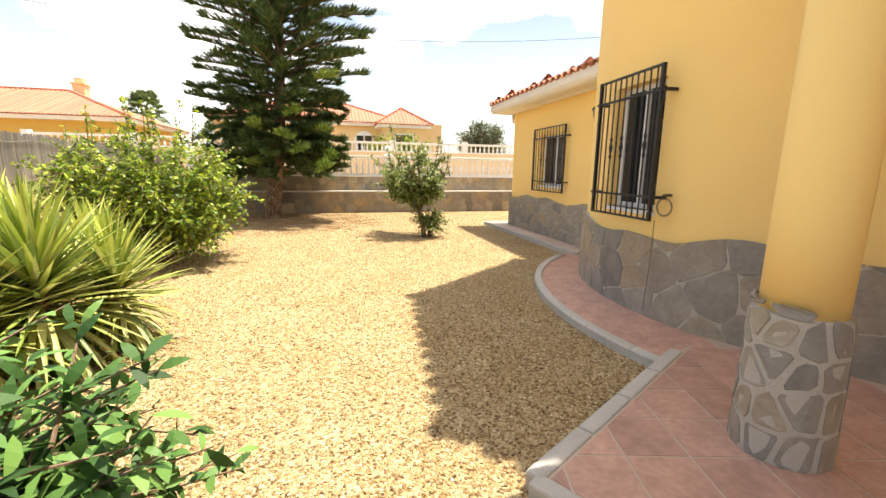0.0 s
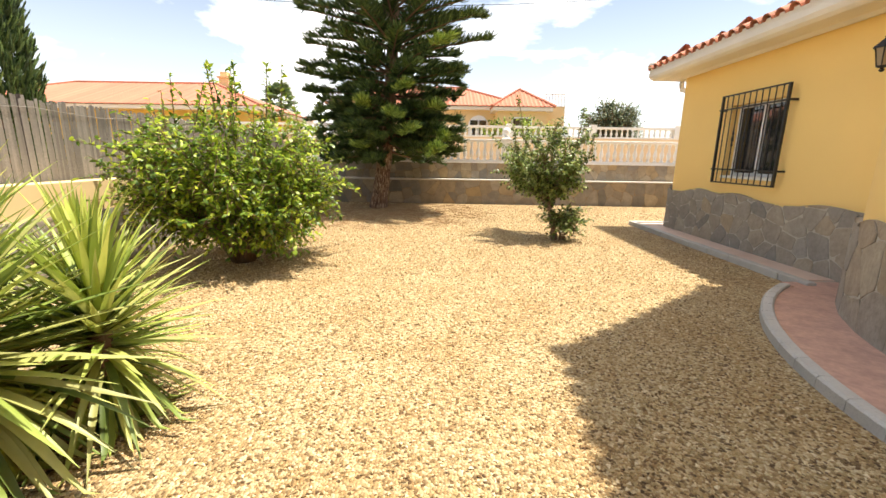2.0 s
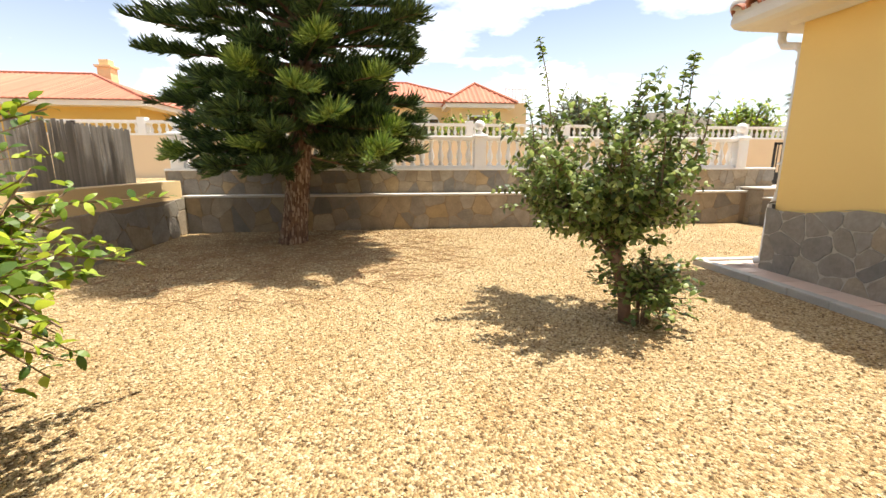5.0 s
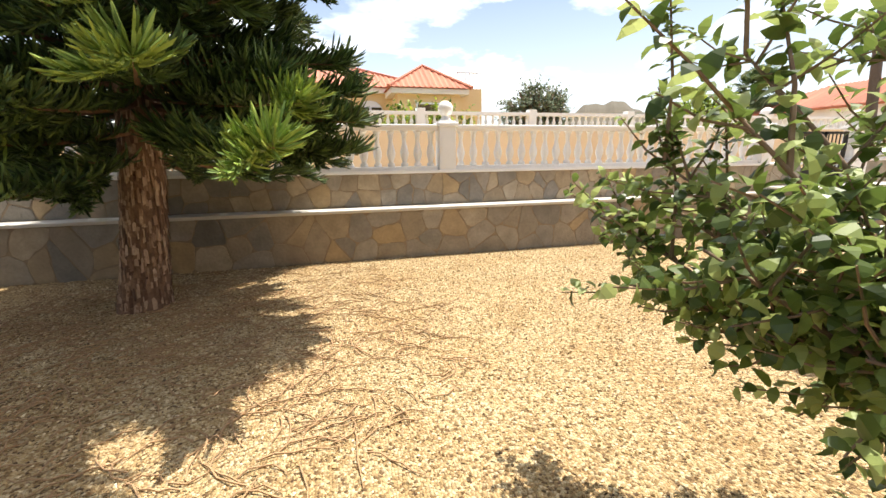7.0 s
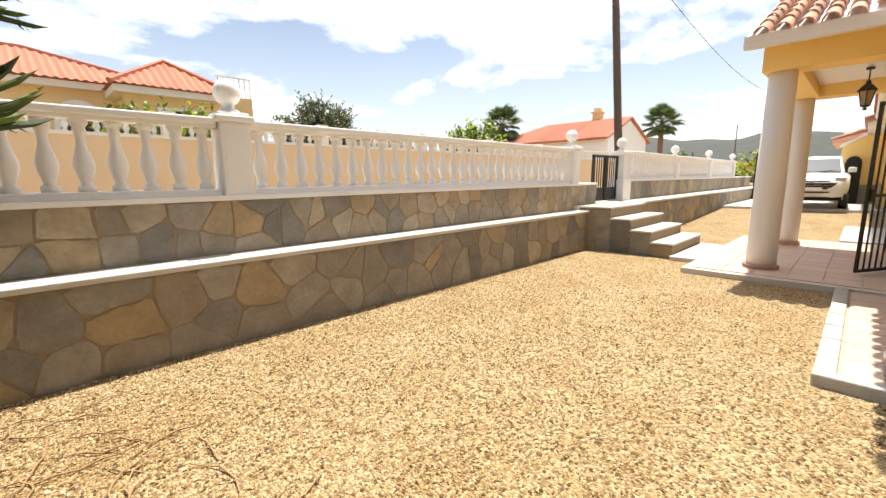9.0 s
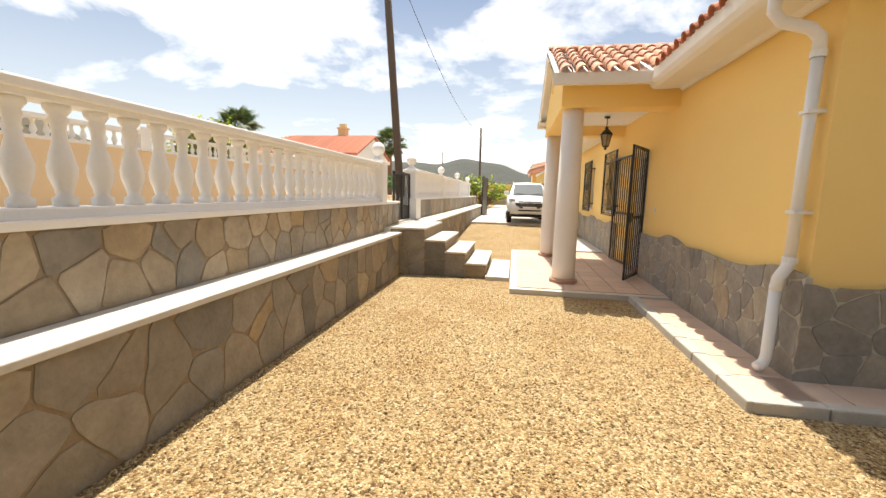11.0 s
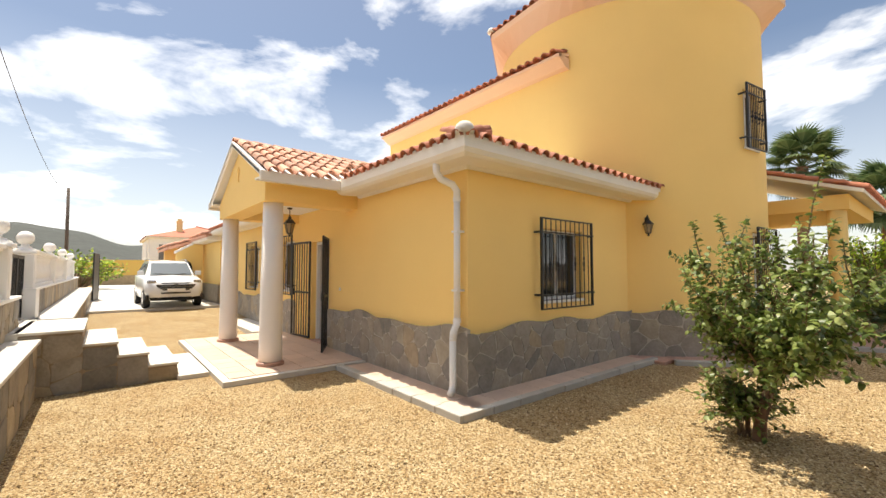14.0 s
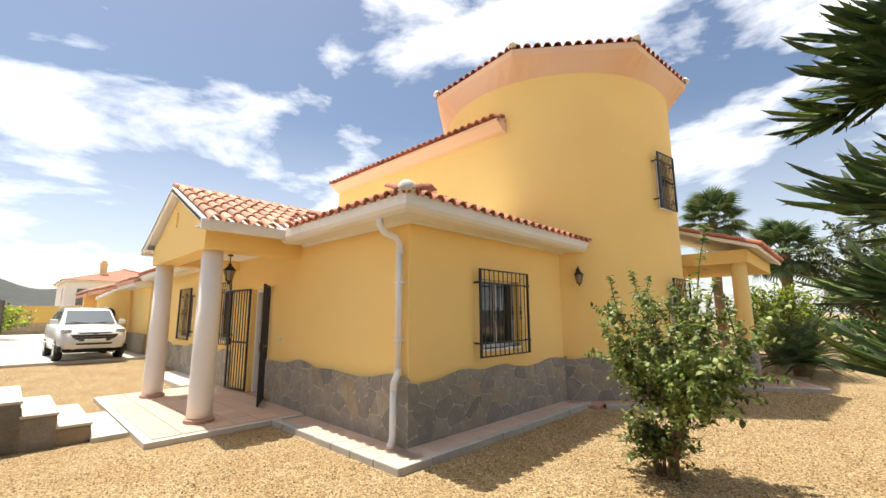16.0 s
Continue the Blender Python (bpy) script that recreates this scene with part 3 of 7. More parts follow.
# ---- roofs ----
tile_bm = bmesh.new()
TR, TL = 0.085, 0.42
for ends, (r, y) in enumerate(((TR, 0.0), (TR * 0.82, TL))):
    for q, rr in ((0, r), (1, r - 0.014)):
        for i in range(9):
            a = math.pi * i / 8
            tile_bm.verts.new((rr * math.cos(a), y, rr * math.sin(a) * 1.05 + ends * 0.0))
tile_bm.verts.ensure_lookup_table()
for i in range(8):
    v = tile_bm.verts
    tile_bm.faces.new((v[i], v[i + 1], v[18 + i + 1], v[18 + i]))
    tile_bm.faces.new((v[9 + i + 1], v[9 + i], v[27 + i], v[27 + i + 1]))
    tile_bm.faces.new((v[i + 1], v[i], v[9 + i], v[9 + i + 1]))
tile_mesh = mesh_of(tile_bm, "roof_tile")
tile_mesh.materials.append(ROOFTILE)
pale_tile = tile_mesh.copy()
pale_tile.materials.clear()
pale_tile.materials.append(OLDTILE)
TV = [tuple(v.co) for v in tile_mesh.vertices]
TF = [tuple(p.vertices) for p in tile_mesh.polygons]


def tile_plane(parent, a, b, up, rows, mesh, own_rows=1, mat=ROOFTILE, cut=None):
    """Barrel tiles over a roof plane with its eave from a to b; up climbs the slope. The first rows are single pieces."""
    a, b, up = Vector(a), Vector(b), Vector(up).normalized()
    along = b - a
    n = max(1, round(along.length / 0.215))
    ux = along.normalized()
    nz = ux.cross(up)
    if nz.z < 0:
        nz = -nz
    verts, faces = [], []
    for j in range(rows):
        for i in range(n):
            p = a + along * ((i + 0.5) / n) + up * (j * 0.36) + nz * (0.02 + 0.012 * (j > 0))
            if cut and not cut(p):
                continue
            m = Matrix((ux.to_4d(), up.to_4d(), nz.to_4d(), (0, 0, 0, 1))).transposed()
            m[0][3], m[1][3], m[2][3], m[3][3] = p.x, p.y, p.z, 1
            m = m @ pose(0, 0, 0, -2.5 if j else 0, 0, random.uniform(-1.2, 1.2))
            if j < own_rows:
                t = new("roof_tile", mesh)
                t.parent = parent
                t.matrix_world = m
            else:
                k = len(verts)
                verts += [tuple(m @ Vector(v)) for v in TV]
                faces += [tuple(q + k for q in f) for f in TF]
    if verts:
        part("tile_field", raw("tile_field", verts, faces), mat, parent, kind="stuff", smooth=False)


def plane_slab(pts, thick=0.06):
    bm = bmesh.new()
    vs = [bm.verts.new(p) for p in pts]
    f = bm.faces.new(vs)
    if f.normal.z < 0:
        f.normal_flip()
    r = bmesh.ops.extrude_face_region(bm, geom=[f])
    bmesh.ops.translate(bm, verts=[v for v in r["geom"] if isinstance(v, bmesh.types.BMVert)], vec=(0, 0, -thick))
    bmesh.ops.recalc_face_normals(bm, faces=bm.faces)
    return bm


CORNICE = [(0.0, 0.0), (0.03, -0.035), (0.07, -0.035), (0.10, 0.0), (0.36, -0.015), (0.42, -0.012), (0.47, 0.02), (0.50, 0.07), (0.50, 0.135), (0.46, 0.16), (0.0, 0.16)]
EZ = 2.94
OV = 0.50


def cornice(parent, a, b):
    part("cornice", extrude_profile(CORNICE, a, b), CREAM, parent, "cream moulded cornice")


def front_roof():
    r = tagged(new("roof_front"), "low clay-tiled hip roof with a cream cornice over the front wing", "roof", kind="structure")
    x0, y0 = HX - OV, HY + OV
    z0, pitch = EZ + 0.165, 0.40
    # side slope, hip and front slope up to the upper wall
    top = HY + OV - UPY
    part("side_slope", plane_slab([(x0 + 0.1, 6.3, z0 + 0.04), (x0 + 0.1, y0 - 0.1, z0 + 0.04), (x0 + top, y0 - top, z0 + top * pitch), (x0 + top, 6.3, z0 + top * pitch)]), CREAM, r)
    part("front_slope", plane_slab([(x0 + 0.1, y0 - 0.1, z0 + 0.04), (17.7, y0 - 0.1, z0 + 0.04), (17.7, UPY, z0 + top * pitch), (x0 + top, UPY, z0 + top * pitch)]), CREAM, r)
    bm = extrude_profile(CORNICE, (HX, 6.45, EZ), (HX, HY, EZ))
    part("cornice_side", bm, CREAM, r, "cream moulded cornice")
    part("cornice_front", extrude_profile(CORNICE, (HX, HY, EZ), (6.35, HY, EZ)), CREAM, r, "cream moulded cornice")
    part("cornice_front", extrude_profile(CORNICE, (9.95, HY, EZ), (17.7, HY, EZ)), CREAM, r, "cream moulded cornice")
    # mitred corner block
    bm = bmesh.new()
    rings = []
    for (ax, ay) in ((-1, 0), (-1, 1), (0, 1)):
        rings.append([bm.verts.new((HX + ax * o, HY + ay * o, EZ + u)) for o, u in CORNICE])
    for p, q in zip(rings, rings[1:]):
        for i in range(len(CORNICE) - 1):
            if (p[i].co - q[i].co).length > 1e-5:
                bm.faces.new((p[i], p[i + 1], q[i + 1], q[i]))
            elif (p[i + 1].co - q[i + 1].co).length > 1e-5:
                bm.faces.new((p[i], p[i + 1], q[i + 1]))
    bmesh.ops.remove_doubles(bm, verts=bm.verts, dist=1e-5)
    bmesh.ops.recalc_face_normals(bm, faces=bm.faces)
    part("cornice_corner", bm, CREAM, r, "cream moulded cornice")
    tile_plane(r, (x0 - 0.02, y0, z0), (x0 - 0.02, 6.25, z0), (1, 0, pitch), 4, tile_mesh, cut=lambda p: p.y < y0 - (p.x - x0) + 0.1)
    tile_plane(r, (x0, y0 + 0.02, z0), (6.0, y0 + 0.02, z0), (0, -1, pitch), 8, tile_mesh, cut=lambda p: p.x > x0 + (y0 - p.y) - 0.1)
    tile_plane(r, (10.3, y0 + 0.02, z0), (17.6, y0 + 0.02, z0), (0, -1, pitch), 2, tile_mesh)
    part("eave_mortar", one_box(x0 + 0.008, x0 + 0.09, 6.3, y0 - 0.008, z0 - 0.03, z0 + 0.062), CREAM, r, "mortar bedding under the tiles")
    part("eave_mortar", one_box(x0 + 0.092, 6.3, y0 - 0.09, y0 - 0.008, z0 - 0.03, z0 + 0.062), CREAM, r, "mortar bedding under the tiles")
    for i in range(6):
        p = Vector((x0 + 0.05 + i * 0.26, y0 - 0.05 - i * 0.26, z0 + 0.07 + i * 0.26 * pitch))
        t = new("hip_tile", tile_mesh)
        t.parent = r
        t.matrix_world = Matrix.Translation(p) @ pose(0, 0, 0, 16, 0, -135) @ Matrix.Diagonal((1.3, 1, 1.2, 1))
    part("hip_end_cap", lathe([(0.11, 0.0), (0.115, 0.05), (0.10, 0.10), (0.06, 0.135), (0.01, 0.145)], 14, (x0 + 0.06, y0 - 0.06, z0 + 0.06)), CONCRETE, r, "rounded grey mortar cap", smooth=True)


front_roof()


def upper_cornice():
    r = tagged(new("roof_upper"), "salmon cornice with clay tiles along the upper wall", "roof", kind="structure")
    prof = [(-0.1, 0.0), (0.0, 0.0), (0.10, 0.03), (0.30, 0.18), (0.30, 0.24), (-0.1, 0.24)]
    part("cornice", extrude_profile(prof, (4.5, UPY, UPZ - 0.2), (11.35, UPY, UPZ - 0.2)), SALMON, r, "salmon painted cornice")
    part("slope", plane_slab([(4.5, UPY + 0.32, UPZ + 0.04), (11.4, UPY + 0.32, UPZ + 0.04), (11.4, UPY - 0.6, UPZ + 0.3), (4.5, UPY - 0.6, UPZ + 0.3)]), SALMON, r)
    tile_plane(r, (4.5, UPY + 0.36, UPZ + 0.04), (11.4, UPY + 0.36, UPZ + 0.04), (0, -1, 0.3), 2, tile_mesh)


upper_cornice()


def tower_roof():
    r = tagged(new("roof_tower"), "eight-sided clay-tiled tower roof on a wide cream soffit", "roof", kind="structure")
    rad, z = 3.42, 7.42
    cs = [Vector((CX + rad * math.cos(radians(61 + 45 * i)), CY + rad * math.sin(radians(61 + 45 * i)), z)) for i in range(8)]
    # flared soffit from the round wall to the eight-sided eave
    bm = bmesh.new()
    n = 64
    lo, hi, lip = [], [], []
    for k in range(n):
        a = 61 + 360 * k / n
        i, f = int(k // 8), (k % 8) / 8
        p = cs[i].lerp(cs[(i + 1) % 8], f)
        ang = math.degrees(math.atan2(p.y - CY, p.x - CX))
        lo.append(bm.verts.new(on_drum(ang, z - 0.52, 0.004)))
        hi.append(bm.verts.new((p.x, p.y, z - 0.12)))
        lip.append(bm.verts.new((p.x, p.y, z + 0.02)))
    for k in range(n):
        j = (k + 1) % n
        bm.faces.new((lo[k], lo[j], hi[j], hi[k]))
        bm.faces.new((hi[k], hi[j], lip[j], lip[k]))
    bmesh.ops.recalc_face_normals(bm, faces=bm.faces)
    part("soffit", bm, SALMON, r, "pale salmon flared soffit")
    apex = Vector((CX, CY, z + 1.15))
    bm = bmesh.new()
    vs = [bm.verts.new(c + Vector((0, 0, 0.03))) for c in cs]
    top = bm.verts.new(apex)
    for i in range(8):
        bm.faces.new((vs[i], vs[(i + 1) % 8], top))
    bm.faces.new(vs[::-1])
    bmesh.ops.recalc_face_normals(bm, faces=bm.faces)
    part("deck", bm, ROOFTILE, r)
    for i in range(8):
        a, b = cs[i], cs[(i + 1) % 8]
        mid = (a + b) / 2
        up = apex - mid
        out = Vector((mid.x - CX, mid.y - CY, 0)).normalized() * 0.015
        half = (b - a).length / 2
        def inside(p, mid=mid, a=a, b=b, half=half):
            along = abs((p - mid).dot((b - a).normalized()))
            run = (Vector((mid.x, mid.y, 0)) - Vector((p.x, p.y, 0))).dot(Vector((mid.x - CX, mid.y - CY, 0)).normalized())
            return along < half * (1 - max(0, run) / 3.16) + 0.05
        tile_plane(r, a + out, b + out, up, 3, tile_mesh, cut=inside)
        d = (apex - a).normalized()
        for k in range(2):
            t = new("hip_tile", tile_mesh)
            t.parent = r
            ux = d.cross(Vector((0, 0, 1))).normalized()
            nz = ux.cross(d)
            m = Matrix((ux.to_4d(), d.to_4d(), nz.to_4d(), (0, 0, 0, 1))).transposed()
            p = a + d * (k * 0.36) + Vector((0, 0, 0.08))
            m[0][3], m[1][3], m[2][3], m[3][3] = p.x, p.y, p.z, 1
            t.matrix_world = m @ Matrix.Diagonal((1.2, 1, 1.1, 1))
        part("hip_cap", lathe([(0.1, 0), (0.1, 0.06), (0.05, 0.12), (0.01, 0.13)], 10, tuple(a + Vector((0, 0, 0.06)))), CREAM, r, smooth=True)


tower_roof()


# ---- plinth of irregular slate ----
def plinth():
    rng = random.Random(21)
    w = tagged(new("plinth_side"), "wavy-topped plinth of irregular grey slate along the side wall", "plinth", kind="structure")
    tp = wavy(3, 0.86, 0.07)
    L = HY - 6.55

    def strip(place, length, top, steps):
        verts, faces = [], []
        for i in range(steps + 1):
            s = length * i / steps
            for h, o in ((-0.05, 0.0), (-0.05, 0.05), (top(s) - 0.018, 0.05), (top(s) - 0.018, 0.0)):
                verts.append(place(s, h, o))
        for i in range(steps):
            k = 4 * i
            faces += [(k + 1, k + 5, k + 6, k + 2), (k + 2, k + 6, k + 7, k + 3)]
        faces += [(0, 1, 2, 3), (4 * steps + 3, 4 * steps + 2, 4 * steps + 1, 4 * steps)]
        return raw("backing", verts, faces)

    pl = lambda s, h, o: (HX - o, 6.55 + s, h)
    part("backing", strip(pl, L + 0.045, tp, 60), PALEMORTAR, w)
    stones(crazy(L + 0.05, 1.0, 0.25, rng, top=tp), lambda s, h, o: (HX - 0.05 - o, 6.55 + s, h), GREYSTONE, w, 0.012, rng)
    w = tagged(new("plinth_front"), "wavy-topped plinth of irregular grey slate along the front wall", "plinth", kind="structure")
    tf = wavy(8, 0.86, 0.07)
    for a, b in ((HX - 0.045, 7.66), (9.6, 17.0)):
        part("backing", strip(lambda s, h, o, a=a: (a + s, HY + o, h), b - a, tf, 60), PALEMORTAR, w)
        stones(crazy(b - a - 0.02, 1.0, 0.27 if a < 5 else 0.34, rng, top=tf), lambda s, h, o, a=a: (a + 0.004 + s, HY + 0.05 + o, h), GREYSTONE, w, 0.012, rng)
    w = tagged(new("plinth_tower"), "wavy-topped plinth of grey slate slabs round the tower", "plinth", kind="structure")
    R = DR + 0.0
    arc0, arc1 = 118.0, 232.0
    S = R * radians(arc1 - arc0)
    tt = wavy(5, 0.88, 0.08)
    dr = lambda s, h, o: tuple(on_drum(arc0 + math.degrees(s / R), h, o))
    part("backing", strip(dr, S, tt, 90), PALEMORTAR, w)
    stones(crazy(S, 1.05, 0.34, rng, top=tt, squash=1.1), lambda s, h, o: dr(s, h, o + 0.05), GREYSTONE, w, 0.016, rng)


plinth()


# ---- windows with iron grilles ----
def grille(width, z0, z1, bars, knots=(2, 4, 6, 8)):
    """An iron window cage in its own plane: x along, y outwards."""
    g = thing("window_grille", "black iron window grille with twisted knops standing off the wall", "window grille", "window grilles")
    part("frame_top", one_box(0, width, -0.012, 0.012, z1 - 0.02, z1), IRON, g)
    part("frame_bottom", one_box(0, width, -0.012, 0.012, z0, z0 + 0.02), IRON, g)
    for x in (0.0, width - 0.035):
        part("frame_upright", one_box(x, x + 0.035, -0.016, 0.016, z0, z1), IRON, g)
    for z in (z0 + (z1 - z0) * 0.16, z1 - (z1 - z0) * 0.16):
        part("cross_bar", one_box(-0.03, width + 0.03, -0.006, 0.010, z - 0.011, z + 0.011), IRON, g)
        for x in (-0.02, width + 0.02):
            part("wall_bracket", one_box(x - 0.014, x + 0.014, -0.13, 0.012, z - 0.014, z + 0.014), IRON, g)
    for i in range(bars):
        x = (i + 1) * width / (bars + 1)
        prof = [(0.008, z0 + 0.02), (0.008, z1 - 0.02)]
        if i + 1 in knots:
            c = (z0 + z1) / 2
            prof = [(0.008, z0 + 0.02), (0.008, c - 0.12), (0.017, c - 0.09), (0.009, c - 0.06), (0.02, c), (0.009, c + 0.06), (0.017, c + 0.09), (0.008, c + 0.12), (0.008, z1 - 0.02)]
        part("bar", lathe(prof, 6, (x, 0, 0)), IRON, g)
    return g


def window(x0, x1, z0, z1, depth=0.12):
    """A white sliding window set back in its reveal: x along, y outwards from the wall's face."""
    w = thing("window", "white aluminium sliding window with drawn grey curtains", "window", "windows", kind="structure")
    y = -depth
    part("window_frame", box(box(box(box(bmesh.new(), x0, x1, y - 0.05, y, z0, z0 + 0.05), x0, x1, y - 0.05, y, z1 - 0.05, z1), x0, x0 + 0.05, y - 0.05, y, z0 + 0.05, z1 - 0.05), x1 - 0.05, x1, y - 0.05, y, z0 + 0.05, z1 - 0.05), FRAME, w)
    m = (x0 + x1) / 2
    part("mullion", one_box(m - 0.02, m + 0.02, y - 0.045, y + 0.006, z0 + 0.05, z1 - 0.05), FRAME, w)
    for a, b in ((x0 + 0.05, m - 0.03), (m + 0.03, x1 - 0.05)):
        part("pane", one_box(a, b, y - 0.03, y - 0.022, z0 + 0.05, z1 - 0.05), GLASS, w)
    part("window_sill", one_box(x0 - 0.02, x1 + 0.02, y, 0.03, z0 - 0.04, z0, 0.004), WHITE, w)
    return w


def side_window():
    w = window(0, 1.10, 1.16, 2.25)
    w.matrix_world = Matrix.Translation((HX, 8.20, 0)) @ pose(0, 0, 0, 0, 0, 90)
    g = grille(1.36, 1.04, 2.40, 10)
    g.matrix_world = Matrix.Translation((HX - 0.10, 8.06, 0)) @ pose(0, 0, 0, 0, 0, 90)


side_window()
for (a, b, c, d) in FRONT_WINS:
    w = window(-(b - a), 0, c, d)
    w.matrix_world = Matrix.Translation((a, HY, 0)) @ Matrix.Diagonal((1, 1, 1, 1)) @ pose(0, 0, 0, 0, 0, 0)
    w.location.x = b
    g = grille(b - a + 0.22, c - 0.1, d + 0.12, 8, (3, 6))
    g.matrix_world = Matrix.Translation((a - 0.11, HY + 0.10, 0))


def tower_window(deg0, deg1, z0, z1, gz0, gz1, g0, g1):
    mid = radians((deg0 + deg1) / 2)
    a, b = on_drum(deg0, 0), on_drum(deg1, 0)
    wd = (b - a).length
    c = (a + b) / 2
    rot = math.degrees(mid) - 90
    w = window(-wd / 2, wd / 2, z0, z1, 0.10)
    w.matrix_world = Matrix.Translation(c) @ pose(0, 0, 0, 0, 0, rot)
    ga, gb = on_drum(g0, 0, 0.1), on_drum(g1, 0, 0.1)
    gw = (gb - ga).length
    gmid = (g0 + g1) / 2
    gc = on_drum(gmid, 0, 0.10)
    g = grille(gw, gz0, gz1, 10)
    g.matrix_world = Matrix.Translation(gc) @ pose(0, 0, 0, 0, 0, gmid - 90) @ Matrix.Translation((-gw / 2, 0, 0))
    return g


tower_window(169, 184, 1.10, 2.36, 1.02, 2.44, 166.8, 186.0)
tower_window(166, 176.5, 4.0, 5.15, 3.95, 5.22, 164.0, 178.0)


# ---- porch ----
PX0, PX1, PY1 = 6.05, 10.5, 13.03


def porch():
    p = tagged(new("porch_floor"), "raised porch floor of pale terracotta tiles with a white edge", "floor", kind="structure")
    part("slab", one_box(PX0, PX1, HY, PY1, -0.05, 0.075), LEDGE, p)
    for i in range(11):
        for j in range(6):
            x, y = PX0 + 0.12 + i * 0.39, HY + 0.02 + j * 0.355
            t = new("tile", porch_tile)
            t.parent = p
            t.location = (x + 0.19, y + 0.175, 0.075)


tb = one_box(-0.19, 0.19, -0.172, 0.172, 0, 0.012)
porch_tile = mesh_of(tb, "porch_tile")
porch_tile.materials.append(PORCHTILE)
porch()


def porch_column(x, y):
    c = thing("porch_column", "round white plastered column on a terracotta base", "column", "porch columns", at=(x, y, 0.085))
    part("base", lathe([(0.215, 0), (0.215, 0.05), (0.19, 0.065)], 28), PAVE, c, "terracotta base ring")
    part("shaft", lathe([(0.178, 0.06), (0.178, 0.3), (0.174, 1.2), (0.155, 2.66)], 28), COLUMN, c, smooth=True)


porch_column(6.75, 12.2)
porch_column(9.65, 12.22)

BZ0, BZ1 = 2.73, 3.06
AX, AZ = 8.2, 4.02


def porch_roof():
    r = tagged(new("roof_porch"), "gabled porch roof of weathered clay barrel tiles on yellow beams", "roof", kind="structure")
    part("beam", one_box(6.52, 6.92, HY + 0.0, 12.02, BZ0, BZ1), YELLOW, r)
    part("beam", one_box(9.48, 9.88, HY + 0.0, 12.02, BZ0, BZ1), YELLOW, r)
    part("beam", one_box(6.52, 9.88, 12.02, 12.40, BZ0, BZ1), YELLOW, r)
    part("porch_ceiling", one_box(6.92, 9.48, HY, 12.02, 2.93, 2.98), WHITE, r, "white porch ceiling")
    bm = bmesh.new()
    fr = [bm.verts.new(v) for v in ((6.52, 12.40, BZ1), (9.88, 12.40, BZ1), (AX, 12.40, AZ - 0.08))]
    bk = [bm.verts.new(v) for v in ((6.52, 12.15, BZ1), (9.88, 12.15, BZ1), (AX, 12.15, AZ - 0.08))]
    bm.faces.new(fr[::-1]), bm.faces.new(bk)
    for i in range(3):
        bm.faces.new((fr[i], fr[(i + 1) % 3], bk[(i + 1) % 3], bk[i]))
    bmesh.ops.recalc_face_normals(bm, faces=bm.faces)
    part("gable", bm, YELLOW, r)
    part("gable_ornament", tube([(AX, 12.42, 3.3), (AX, 12.42, 3.42), (AX + 0.05, 12.42, 3.5), (AX, 12.42, 3.58), (AX - 0.05, 12.42, 3.5), (AX, 12.42, 3.42)], 0.012, 6), YELLOW, r)
    ez = 3.10
    slope = (AZ - ez) / (AX - 6.2)
    for sgn, ex in ((1, 6.2), (-1, 10.2)):
        part("slope", plane_slab([(ex, 12.55, ez), (ex, 9.0, ez), (AX, 9.0, AZ), (AX, 12.55, AZ)], 0.05), WHITE, r)
        bm = bmesh.new()
        box(bm, min(ex - sgn * 0.03, ex + sgn * 0.05), max(ex - sgn * 0.03, ex + sgn * 0.05), HY + 0.3, 12.57, ez - 0.13, ez + 0.035, 0.012)
        part("gutter_moulding", bm, CREAM, r, "cream eave moulding")
        bm = bmesh.new()
        pr = [(0, 0), (0.0, 0.13), (0.05, 0.13), (0.05, 0.05), (0.02, 0.0)]
        ring = []
        for X, Z in ((ex - sgn * 0.02, ez - 0.1), (AX, AZ - 0.09)):
            ring.append([bm.verts.new((X, 12.50 + o, Z + u)) for o, u in pr])
        for i in range(5):
            bm.faces.new((ring[0][i], ring[0][(i + 1) % 5], ring[1][(i + 1) % 5], ring[1][i]))
        bm.faces.new(ring[0]), bm.faces.new(ring[1][::-1])
        bmesh.ops.recalc_face_normals(bm, faces=bm.faces)
        part("barge_moulding", bm, WHITE, r, "white gable moulding")
        part("soffit", plane_slab([(ex, 12.55, ez - 0.05), (ex, HY, ez - 0.05), (ex + sgn * 0.36, HY, ez - 0.03), (ex + sgn * 0.36, 12.55, ez - 0.03)], 0.03), CREAM, r)
    tile_plane(r, (6.14, 12.5, ez), (6.14, 9.3, ez), (1, 0, slope), 6, pale_tile, own_rows=6, mat=OLDTILE, cut=lambda p: p.y > 11.32 - (p.x - 6.2) * 0.9)
    tile_plane(r, (10.26, 9.3, ez), (10.26, 12.5, ez), (-1, 0, slope), 6, pale_tile, own_rows=1, mat=OLDTILE)
    for i in range(9):
        t = new("ridge_tile", pale_tile)
        t.parent = r
        t.matrix_world = Matrix.Translation((AX, 12.53 - i * 0.37, AZ + 0.03)) @ pose(0, 0, 0, 0, 0, 180) @ Matrix.Diagonal((1.2, 1, 1, 1))


porch_roof()


